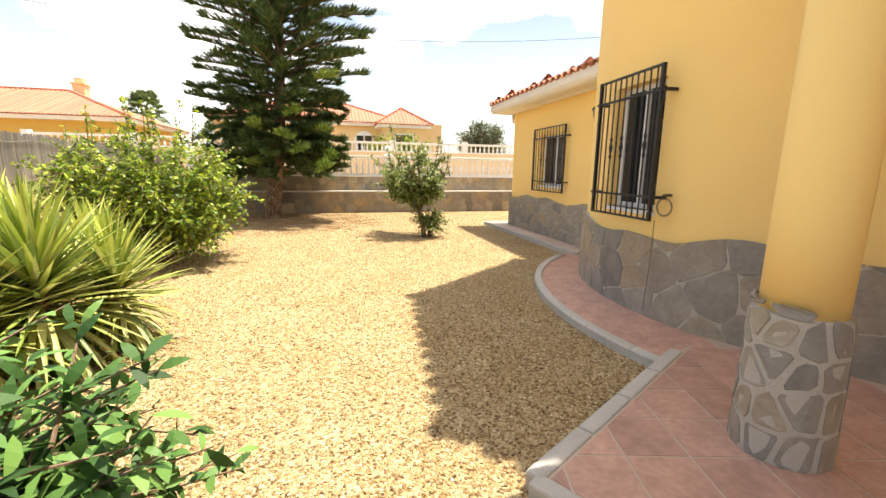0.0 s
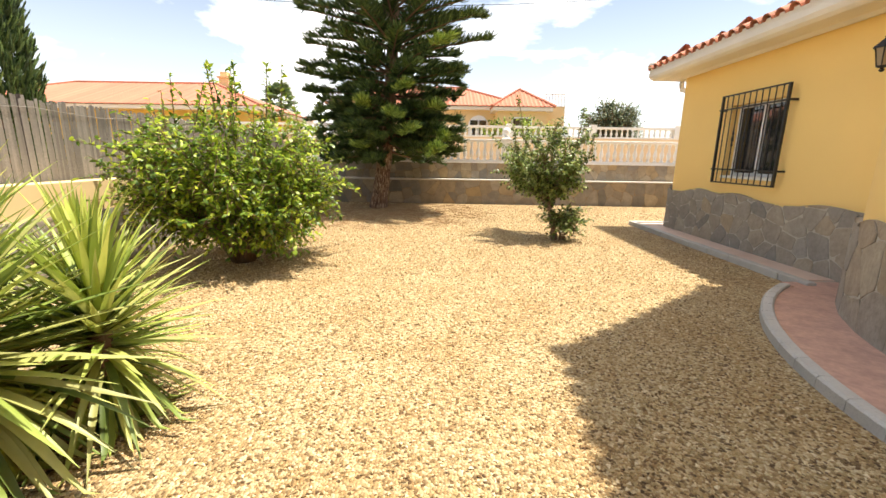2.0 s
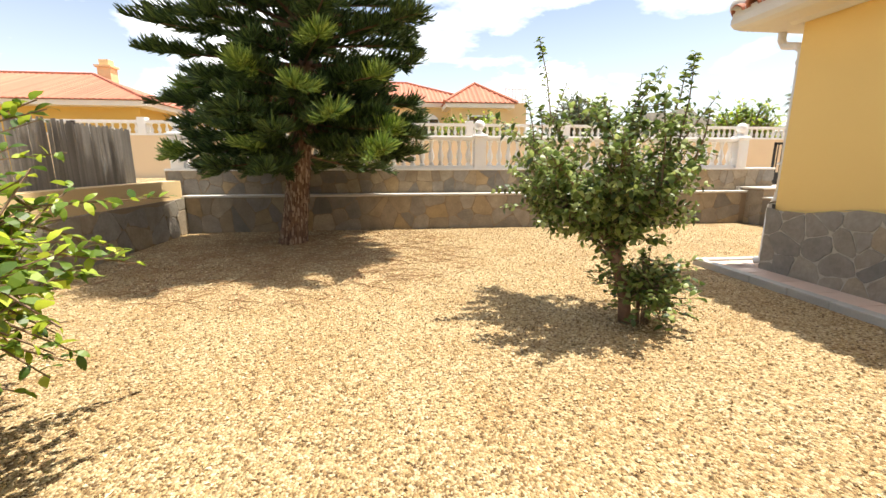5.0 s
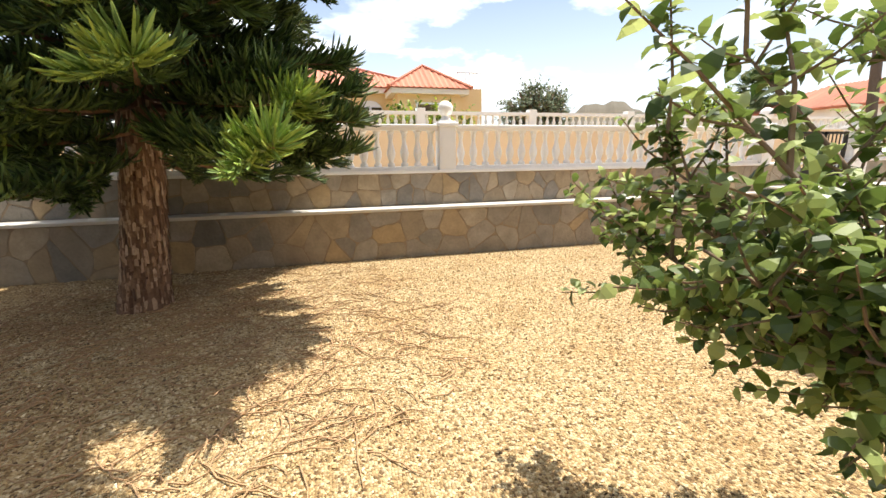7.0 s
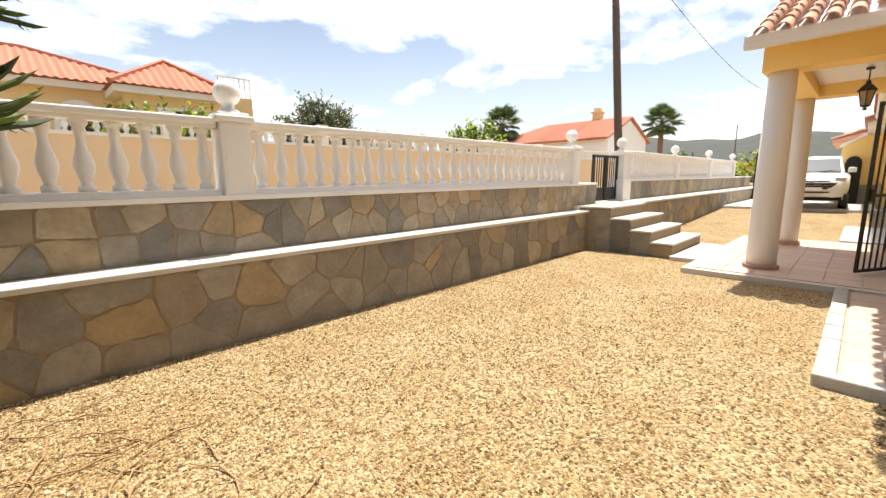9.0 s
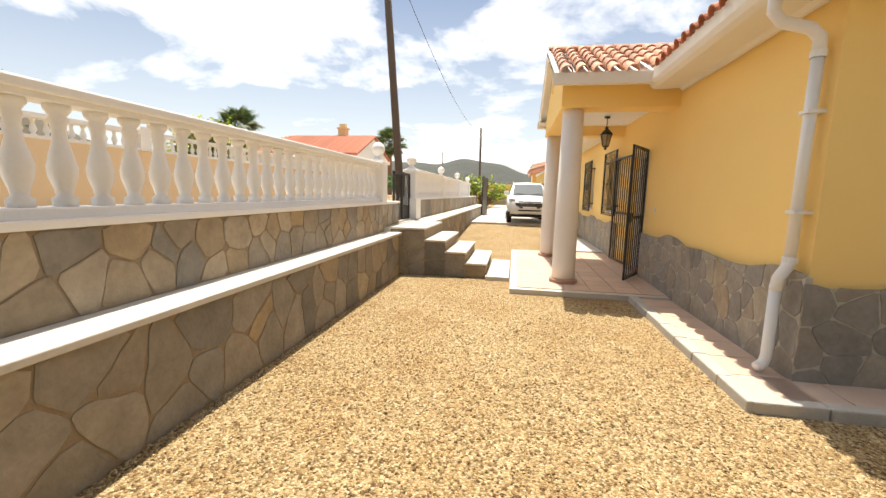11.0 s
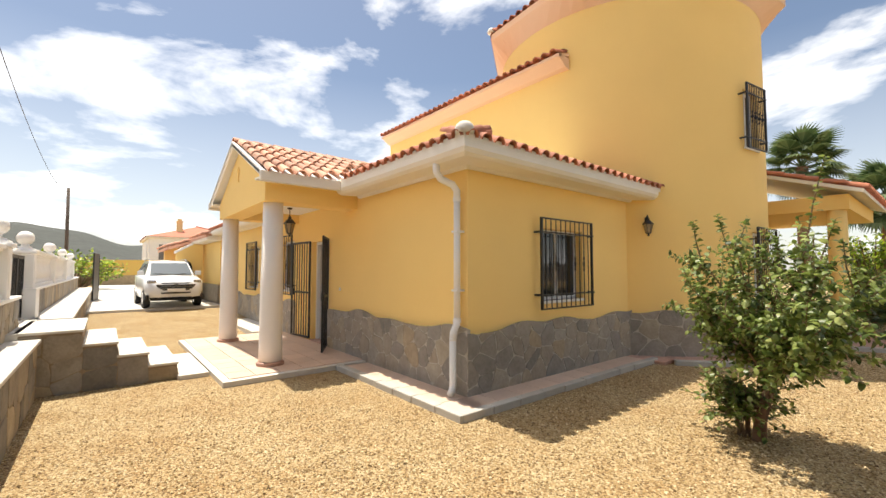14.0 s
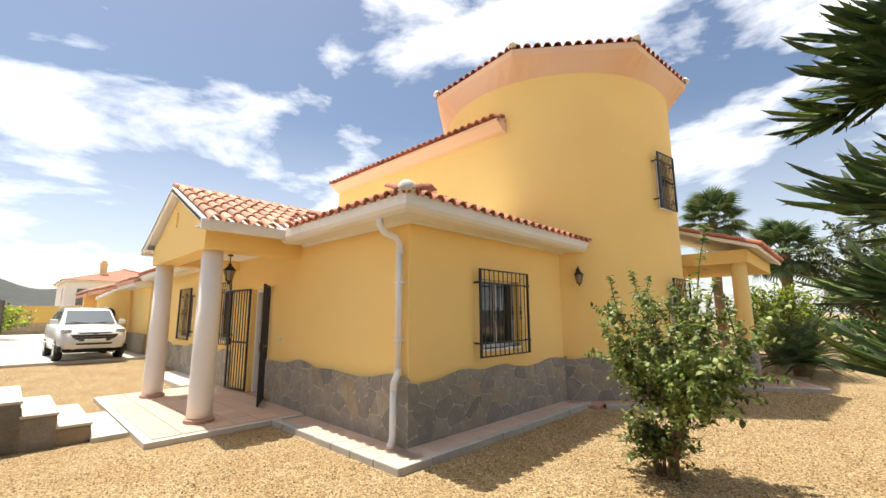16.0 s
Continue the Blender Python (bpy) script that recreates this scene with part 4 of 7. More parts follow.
def lantern(name, label, hang):
    t = thing(name, label, "lantern")
    z = 0.0
    part("glass", lathe([(0.055, 0.0), (0.095, 0.2)], 6), LAMPGLASS, t, "amber glass panes")
    for i in range(6):
        a = math.pi / 3 * i
        part("rib", tube([(0.057 * math.cos(a), 0.057 * math.sin(a), 0), (0.098 * math.cos(a), 0.098 * math.sin(a), 0.2)], 0.007, 5), IRON, t)
    part("cap", lathe([(0.125, 0.2), (0.12, 0.215), (0.06, 0.28), (0.03, 0.31), (0.035, 0.33), (0.01, 0.36)], 6), IRON, t)
    part("foot", lathe([(0.012, -0.07), (0.03, -0.05), (0.015, -0.03), (0.06, -0.01), (0.06, 0.002)], 8), IRON, t)
    if hang:
        part("chain", tube([(0, 0, 0.35), (0, 0, 0.35 + hang)], 0.009, 6), IRON, t)
        part("ceiling_rose", lathe([(0.05, 0.33 + hang), (0.05, 0.36 + hang)], 10), IRON, t)
    else:
        part("arm", tube([(0, 0, 0.35), (0, -0.05, 0.42), (0, -0.14, 0.38), (0, -0.17, 0.28)], 0.012, 6), IRON, t)
        part("wall_plate", one_box(-0.035, 0.035, -0.185, -0.165, 0.15, 0.38, 0.004), IRON, t)
    return t


l1 = lantern("hanging_lantern", "black iron lantern hanging from the porch ceiling", 0.17)
l1.matrix_world = pose(8.3, 11.4, 2.38)
l2 = lantern("wall_lantern", "black iron lantern fixed to the yellow tower wall", 0)
l2.matrix_world = Matrix.Translation(on_drum(126, 2.3, 0.15)) @ pose(0, 0, 0, 0, 0, 36) @ Matrix.Diagonal((0.8, 0.8, 0.8, 1))


# ---- front door ----
def door():
    d = thing("door_front", "white curtained front doorway behind open black iron gates", "door", kind="structure")
    part("door_frame", box(box(box(bmesh.new(), 7.72, 7.77, HY - 0.2, HY - 0.1, 0.09, 2.24), 8.57, 8.62, HY - 0.2, HY - 0.1, 0.09, 2.24), 7.77, 8.57, HY - 0.2, HY - 0.1, 2.18, 2.24), FRAME, d)
    bm = bmesh.new()
    n = 40
    a = [bm.verts.new((7.77 + 0.8 * i / n, HY - 0.17 + 0.018 * math.sin(i * 1.25), 0.1)) for i in range(n + 1)]
    b = [bm.verts.new((v.co.x, v.co.y, 2.18)) for v in a]
    for i in range(n):
        bm.faces.new((a[i], a[i + 1], b[i + 1], b[i]))
    sol = bmesh.ops.solidify(bm, geom=bm.faces[:], thickness=0.006)
    part("curtain", bm, CURTAIN, d, "white strip curtain", smooth=True)
    part("threshold", one_box(7.7, 8.64, HY - 0.25, HY + 0.03, 0.08, 0.11), PAVE, d)


door()


def iron_leaf(x, turn, label):
    g = thing("iron_door_gate", label, "door gate", "front door gates")
    w, z0, z1 = 0.86, 0.02, 2.16
    part("gate_frame", box(box(box(box(bmesh.new(), 0, 0.04, -0.015, 0.015, z0, z1), w - 0.04, w, -0.015, 0.015, z0, z1), 0.04, w - 0.04, -0.015, 0.015, z1 - 0.04, z1), 0.04, w - 0.04, -0.015, 0.015, z0, z0 + 0.04), IRON, g)
    part("cross_bar", one_box(0.04, w - 0.04, -0.012, 0.012, 1.0, 1.04), IRON, g)
    part("lock_box", one_box(w - 0.12, w - 0.03, -0.03, 0.03, 0.95, 1.1, 0.005), IRON, g)
    for i in range(6):
        x_ = 0.04 + (i + 1) * (w - 0.08) / 7
        part("bar", one_box(x_ - 0.008, x_ + 0.008, -0.008, 0.008, z0 + 0.04, z1 - 0.04), IRON, g)
    g.matrix_world = pose(x, HY + 0.03, 0.1, 0, 0, turn)


iron_leaf(7.70, 150, "black iron door gate swung wide open from the wall")
iron_leaf(8.66, 7, "black iron door gate folded open against the wall")


# ---- downpipe ----
def downpipe():
    t = thing("downpipe", "white plastic downpipe with a swan neck below the gutter", "downpipe")
    x, y = HX + 0.11, HY + 0.08
    part("neck", tube([(x + 0.02, HY + 0.40, 2.97), (x + 0.02, HY + 0.40, 2.84), (x + 0.01, HY + 0.34, 2.76), (x, HY + 0.15, 2.71), (x, y, 2.64), (x, y, 2.5)], 0.045, 12), PIPE, t, smooth=True)
    part("pipe", tube([(x, y, 2.55), (x, y, 0.98)], 0.042, 12), PIPE, t, smooth=True)
    part("offset", tube([(x, y, 1.0), (x - 0.005, y + 0.015, 0.93), (x - 0.01, y + 0.07, 0.84), (x - 0.01, y + 0.08, 0.74)], 0.045, 12), PIPE, t, smooth=True)
    part("lower_pipe", tube([(x - 0.01, y + 0.08, 0.78), (x - 0.01, y + 0.08, 0.2), (x - 0.015, y + 0.10, 0.13), (x - 0.05, y + 0.16, 0.11)], 0.043, 12), PIPE, t, smooth=True)
    for z in (0.98, 2.52):
        part("collar", lathe([(0.052, 0), (0.052, 0.05)], 12, (x, y, z - 0.02)), PIPE, t)
    for z in (1.35, 2.1):
        part("clip", one_box(x - 0.055, x + 0.055, HY, y + 0.047, z, z + 0.025), PIPE, t)


downpipe()


# ---- paths round the house ----
def paths():
    p = tagged(new("path_front"), "terracotta path with a pale kerb along the house", "path", kind="structure")
    part("bed", one_box(3.1, PX0, HY, 11.27, -0.05, 0.05), GROUT, p)
    part("bed_side", one_box(3.1, HX, 6.9, HY, -0.05, 0.048), GROUT, p)
    part("bed_join", one_box(2.82, HX, 6.35, 6.895, -0.05, 0.052), PAVE, p, "red-brown paving where the paths meet")
    for i in range(7):
        t = new("tile", path_tile)
        t.parent = p
        t.location = (3.32 + i * 0.41, 11.04, 0.05)
    for i in range(10):
        t = new("tile", path_tile)
        t.parent = p
        t.location = (3.32, 7.15 + i * 0.41, 0.05)
    k = tagged(new("kerb_front"), "pale worn concrete kerb edging the gravel", "kerb", kind="structure")
    rng = random.Random(3)
    x = 3.0
    while x < 5.85:
        w = rng.uniform(0.42, 0.5)
        part("kerb_stone", one_box(x + 0.004, min(x + w, PX0) - 0.004, 11.26, 11.38 + rng.uniform(-0.006, 0.006), -0.05, 0.085 + rng.uniform(-0.004, 0.004), 0.012), KERB, k)
        x += w
    y = 6.74
    while y < 11.2:
        w = rng.uniform(0.42, 0.5)
        part("kerb_stone", one_box(2.99 + rng.uniform(-0.006, 0.006), 3.1, y + 0.004, min(y + w, 11.38) - 0.004, -0.05, 0.085 + rng.uniform(-0.004, 0.004), 0.012), KERB, k)
        y += w
    # round the tower
    c = tagged(new("path_tower"), "red-brown path curving round the tower", "path", kind="structure")
    a0, a1, n = 131.0, 198.6, 60

    def rim(a):
        return 0.44 + 0.0053 * (min(a, 197) - 131)

    verts, faces = [], []
    for i in range(n + 1):
        a = a0 + (a1 + 10 - a0) * i / n
        for out, z in ((0.0, 0.06), (rim(a), 0.06), (rim(a), -0.05)):
            verts.append(tuple(on_drum(a, z, out)))
    for i in range(n):
        q = 3 * i
        faces += [(q, q + 1, q + 4, q + 3), (q + 1, q + 2, q + 5, q + 4)]
    part("bed", raw("bed", verts, faces), PAVE, c)
    kc = tagged(new("kerb_tower"), "worn concrete kerb curving round the tower path", "kerb", kind="structure")
    m = 17
    for i in range(m):
        b0, b1 = a0 + (a1 - a0) * (i + 0.01) / m, a0 + (a1 - a0) * (i + 0.985) / m
        bm = bmesh.new()
        rows = []
        for s in range(4):
            a = b0 + (b1 - b0) * s / 3
            rows.append([bm.verts.new(on_drum(a, z, rim(a) + o)) for o, z in ((0.0, -0.05), (0.0, 0.075), (0.015, 0.088), (0.085, 0.085), (0.10, 0.07), (0.10, -0.05))])
        for p_, q_ in zip(rows, rows[1:]):
            for j in range(5):
                bm.faces.new((p_[j], p_[j + 1], q_[j + 1], q_[j]))
        bm.faces.new(rows[0][::-1]), bm.faces.new(rows[-1])
        bmesh.ops.recalc_face_normals(bm, faces=bm.faces)
        part("kerb_stone", bm, KERB, kc)


pt = one_box(-0.2, 0.2, -0.2, 0.2, 0, 0.012, 0.004)
path_tile = mesh_of(pt, "path_tile")
path_tile.materials.append(PORCHTILE)
paths()


# ---- rear terrace with its column ----
def terrace():
    p = tagged(new("terrace_floor"), "terracotta tiled terrace with pale joints and a grey kerb", "floor", kind="structure")
    a, b = Vector((1.62, 3.02, 0)), Vector((-0.14, 2.0, 0))
    d = (b - a).normalized()
    side = Vector((-d.y, d.x, 0))
    if side.y > 0:
        side = -side
    c = b + side * 6.0
    poly = [a, b, c, Vector((7.0, -3.0, 0)), Vector((7.0, 1.5, 0)), Vector((3.2, 1.9, 0)), Vector((2.2, 3.2, 0))]
    bm = bmesh.new()
    vs = [bm.verts.new((v.x, v.y, 0.0765)) for v in poly]
    f = bm.faces.new(vs)
    r = bmesh.ops.extrude_face_region(bm, geom=[f])
    bmesh.ops.translate(bm, verts=[v for v in r["geom"] if isinstance(v, bmesh.types.BMVert)], vec=(0, 0, -0.12))
    bmesh.ops.recalc_face_normals(bm, faces=bm.faces)
    part("bed", bm, GROUT, p)
    # square tiles laid on the diagonal, cut along the kerb
    s = 0.33
    u, v = (d + side).normalized(), (side - d).normalized()
    inner = b - d * 0.062 + side * 0.062
    lines = ((inner, side), (inner, -d))
    for i in range(-14, 15):
        for j in range(-14, 15):
            q = b + u * (i * s) + v * (j * s)
            if not (-0.9 < q.x < 3.3 and q.y > -1.6) or Vector((q.x - CX, q.y - CY)).length < DR + 0.16:
                continue
            h = s / 2 - 0.007
            poly_ = [q + u * a_ * h + v * b_ * h for a_, b_ in ((-1, -1), (1, -1), (1, 1), (-1, 1))]
            for o_, n_ in lines:
                cut_ = []
                for k_ in range(len(poly_)):
                    p_, r_ = poly_[k_], poly_[(k_ + 1) % len(poly_)]
                    e_, f_ = (p_ - o_).dot(n_), (r_ - o_).dot(n_)
                    if e_ >= 0:
                        cut_.append(p_)
                    if (e_ >= 0) != (f_ >= 0):
                        cut_.append(p_.lerp(r_, e_ / (e_ - f_)))
                poly_ = cut_
            if len(poly_) < 3 or max((m_ - poly_[0]).length for m_ in poly_) < 0.08:
                continue
            n_ = len(poly_)
            verts = [(m_.x, m_.y, 0.066) for m_ in poly_] + [(m_.x, m_.y, 0.080) for m_ in poly_]
            faces = [tuple(range(n_, 2 * n_))] + [(k_, (k_ + 1) % n_, n_ + (k_ + 1) % n_, n_ + k_) for k_ in range(n_)]
            bm = bmesh.new()
            vv = [bm.verts.new(p_) for p_ in verts]
            for f_ in faces:
                bm.faces.new([vv[k_] for k_ in f_])
            bmesh.ops.recalc_face_normals(bm, faces=bm.faces)
            part("tile", bm, PAVE, p)
    k = tagged(new("kerb_terrace"), "rough grey concrete kerb of the terrace", "kerb", kind="structure")
    for (o, e) in ((a, b), (b, c)):
        L = (e - o).length
        dd = (e - o).normalized()
        n = max(1, round(L / 0.5))
        for i in range(n):
            bm = one_box(0.004, L / n - 0.004, -0.048, 0.048, -0.05, 0.092, 0.016)
            ob = part("kerb_stone", bm, KERB, k)
            ob.matrix_world = Matrix.Translation(o + dd * (L * i / n)) @ Matrix.Rotation(math.atan2(dd.y, dd.x), 4, "Z")
    t = thing("terrace_column", "yellow round column on a base clad in grey stone", "column", at=(1.22, 1.92, 0.08))
    part("shaft", lathe([(0.175, 0.7), (0.175, 1.2), (0.165, 2.85)], 32), YELLOW, t, smooth=True)
    part("core", lathe([(0.215, 0), (0.21, 0.4), (0.203, 0.735), (0.17, 0.745)], 32), PALEMORTAR, t, "grey mortar between the stones")
    rng = random.Random(9)
    tw = wavy(13, 0.78, 0.05)
    base = part("stone_base", lathe([(0.19, 0.0), (0.19, 0.72)], 24), PALEMORTAR, t, "base of grey and brown stones")
    stones(crazy(2 * math.pi * 0.2, 0.95, 0.125, rng, 0.026, 0.26, top=tw, squash=1.45), lambda s_, h, o: ((0.216 - h * 0.014 + o) * math.cos(s_ / 0.2), (0.216 - h * 0.014 + o) * math.sin(s_ / 0.2), h), GREYSTONE, base, 0.008, rng)
    # roof over the terrace
    rf = tagged(new("roof_terrace"), "terrace roof on a yellow beam with clay tiles", "roof", kind="structure")
    part("beam", one_box(1.0, 3.4, -2.2, 2.1, 2.93, 3.25), YELLOW, rf)
    part("slope", plane_slab([(0.75, 2.3, 3.3), (0.75, -2.6, 3.3), (3.6, -2.6, 4.3), (3.6, 2.3, 4.3)], 0.08), CREAM, rf)
    tile_plane(rf, (0.7, 2.3, 3.3), (0.7, -2.6, 3.3), (1, 0, 0.35), 7, tile_mesh)


terrace()


# ---- side boundary ----
def side_boundary():
    w = tagged(new("wall_boundary"), "low boundary wall of grey stone with a yellow rendered top", "wall", kind="structure")
    rng = random.Random(31)
    part("stone_core", one_box(-5.5, -5.16, -6, 14.97, -0.1, 0.70), MORTAR, w)
    part("render_top", one_box(-5.5, -5.2, -6, 14.97, 0.62, 1.04), PALEHOUSE, w, "pale yellow render")
    tp = wavy(17, 0.66, 0.07)
    stones(crazy(13.0, 0.8, 0.42, rng, top=tp), lambda s, h, o: (-5.16 + o, 1.97 + s, h), GREYSTONE, w, 0.02, rng)
    f = thing("cane_fence", "weathered grey cane screen on posts along the boundary", "fence")
    n = 700
    verts, faces = [], []
    for i in range(n):
        y = -6 + 20.2 * i / n
        r, h, x = 0.017, 1.93 + rng.uniform(-0.03, 0.03), -5.56 + rng.uniform(-0.008, 0.008)
        k = len(verts)
        lean = rng.uniform(-0.02, 0.02)
        for z, dy in ((0.9, 0), (h, lean)):
            verts += [(x + r, y + dy, z), (x, y + dy + r, z), (x - r, y + dy, z), (x, y + dy - r, z)]
        faces += [(k + j, k + (j + 1) % 4, k + 4 + (j + 1) % 4, k + 4 + j) for j in range(4)] + [(k + 4, k + 5, k + 6, k + 7)]
    part("cane_screen", raw("cane_screen", verts, faces), CANE, f, kind="stuff")
    for y in range(-5, 15, 3):
        part("post", lathe([(0.03, 0.5), (0.03, 1.97)], 8, (-5.62, y, 0)), WOODPOLE, f)
    part("wire", tube([(-5.53, y * 0.5, 1.86 - 0.06 * abs(math.sin(y * 1.1))) for y in range(0, 24)], 0.004, 5), CANE, f)


side_boundary()

# ---- driveway, far walls ----
tagged(put("driveway", one_box(16.6, 46, 7.0, 14.9, 0.2, 0.335), CONCRETE), "pale concrete driveway", "driveway", kind="structure")
tagged(put("path_drive", one_box(10.5, 25, HY + 0.02, 11.5, 0.0, 0.12), LEDGE), "pale paved strip along the front wall", "path", kind="structure")
fw = tagged(new("wall_far"), "ochre rendered wall with a stone base at the end of the driveway", "wall", kind="structure")
part("render", one_box(45.0, 45.3, 2, 22, 1.15, 2.5), OCHREWALL, fw)
part("stone_base", one_box(44.95, 45.32, 2, 22, 0.2, 1.16), STONE, fw)


def drive_gate():
    g = thing("driveway_gate", "tall black sheeted iron gate leaf standing open", "gate")
    bm = bmesh.new()
    for x0, x1, z0, z1 in ((0, 1.5, 0.0, 0.06), (0, 1.5, 1.9, 1.97), (0, 0.06, 0.06, 1.9), (1.44, 1.5, 0.06, 1.9)):
        box(bm, x0, x1, -0.025, 0.025, z0, z1)
    part("frame", bm, IRON, g)
    part("sheet", one_box(0.05, 1.45, -0.01, 0.01, 0.05, 1.92), IRON, g)
    g.matrix_world = pose(22.0, 14.70, 0.35, 0, 0, -6)


drive_gate()


def annex():
    """The garage block that follows the front wall, with its small tiled porch and an arched gateway."""
    h = thing("garage_annex", "yellow garage block with tiled roofs and a slate plinth", "house")
    part("wall", one_box(17.5, 27.5, 5.0, 10.9, 0.2, 2.85), YELLOW, h)
    part("plinth", one_box(17.45, 20.6, 10.9, 10.97, 0.2, 1.05), GREYSTONE, h)
    # lean-to wall with a raking top and a dark arched gateway
    part("raking_wall", plane_slab([(20.7, 11.0, 2.95), (20.7, 12.0, 2.35), (20.5, 12.0, 2.35), (20.5, 11.0, 2.95)], 2.2), YELLOW, h)
    part("raking_coping", plane_slab([(20.76, 10.95, 3.08), (20.76, 12.06, 2.42), (20.44, 12.06, 2.42), (20.44, 10.95, 3.08)], 0.1), WHITE, h, "white raking coping")
    part("raking_plinth", one_box(20.46, 20.72, 11.0, 12.02, 0.2, 1.0), GREYSTONE, h)
    arch = bmesh.new()
    outline = [(11.86, 0.3), (11.86, 1.75)] + [(11.64 + 0.22 * math.cos(a), 1.75 + 0.26 * math.sin(a)) for a in (0.5, 1.0, 1.57, 2.1, 2.6)] + [(11.42, 1.75), (11.42, 0.3)]
    fr = [arch.verts.new((20.42, y, z)) for y, z in outline]
    bk = [arch.verts.new((20.46, y, z)) for y, z in outline]
    arch.faces.new(fr), arch.faces.new(bk[::-1])
    for k in range(len(fr)):
        arch.faces.new((fr[k], fr[(k + 1) % len(fr)], bk[(k + 1) % len(fr)], bk[k]))
    bmesh.ops.recalc_face_normals(arch, faces=arch.faces)
    part("arched_gate", arch, IRON, h, "dark arched gateway")
    part("porch_wall", one_box(21.5, 24.3, 10.9, 11.6, 0.2, 2.7), YELLOW, h)
    part("porch_parapet", one_box(21.4, 24.3, 11.6, 12.0, 0.2, 1.7), YELLOW, h)
    part("porch_plinth", one_box(21.36, 24.3, 12.0, 12.06, 0.2, 1.0), GREYSTONE, h)
    part("porch_pillar", one_box(23.8, 24.3, 11.6, 12.1, 0.2, 2.7), YELLOW, h)
    part("porch_opening", one_box(24.32, 24.36, 11.1, 11.8, 0.4, 2.4), SHUTTER, h, "dark doorway")
    r = part("roof", plane_slab([(21.0, 12.3, 2.6), (24.8, 12.3, 2.6), (24.8, 9.8, 3.45), (21.0, 9.8, 3.45)], 0.12), OLDTILE, h)
    tile_plane(r, (24.8, 12.34, 2.62), (21.0, 12.34, 2.62), (0, -1, 0.34), 6, pale_tile, mat=OLDTILE)
    part("eave", one_box(17.3, 21.0, 10.9, 11.4, 2.75, 2.95, 0.02), CREAM, h)
    r2 = part("roof_slope", plane_slab([(17.3, 11.45, 2.95), (27.7, 11.45, 2.95), (27.7, 8, 4.2), (17.3, 8, 4.2)], 0.1), OLDTILE, h)
    tile_plane(r2, (20.9, 11.48, 2.97), (17.3, 11.48, 2.97), (0, -1, 0.36), 4, pale_tile, mat=OLDTILE)


annex()


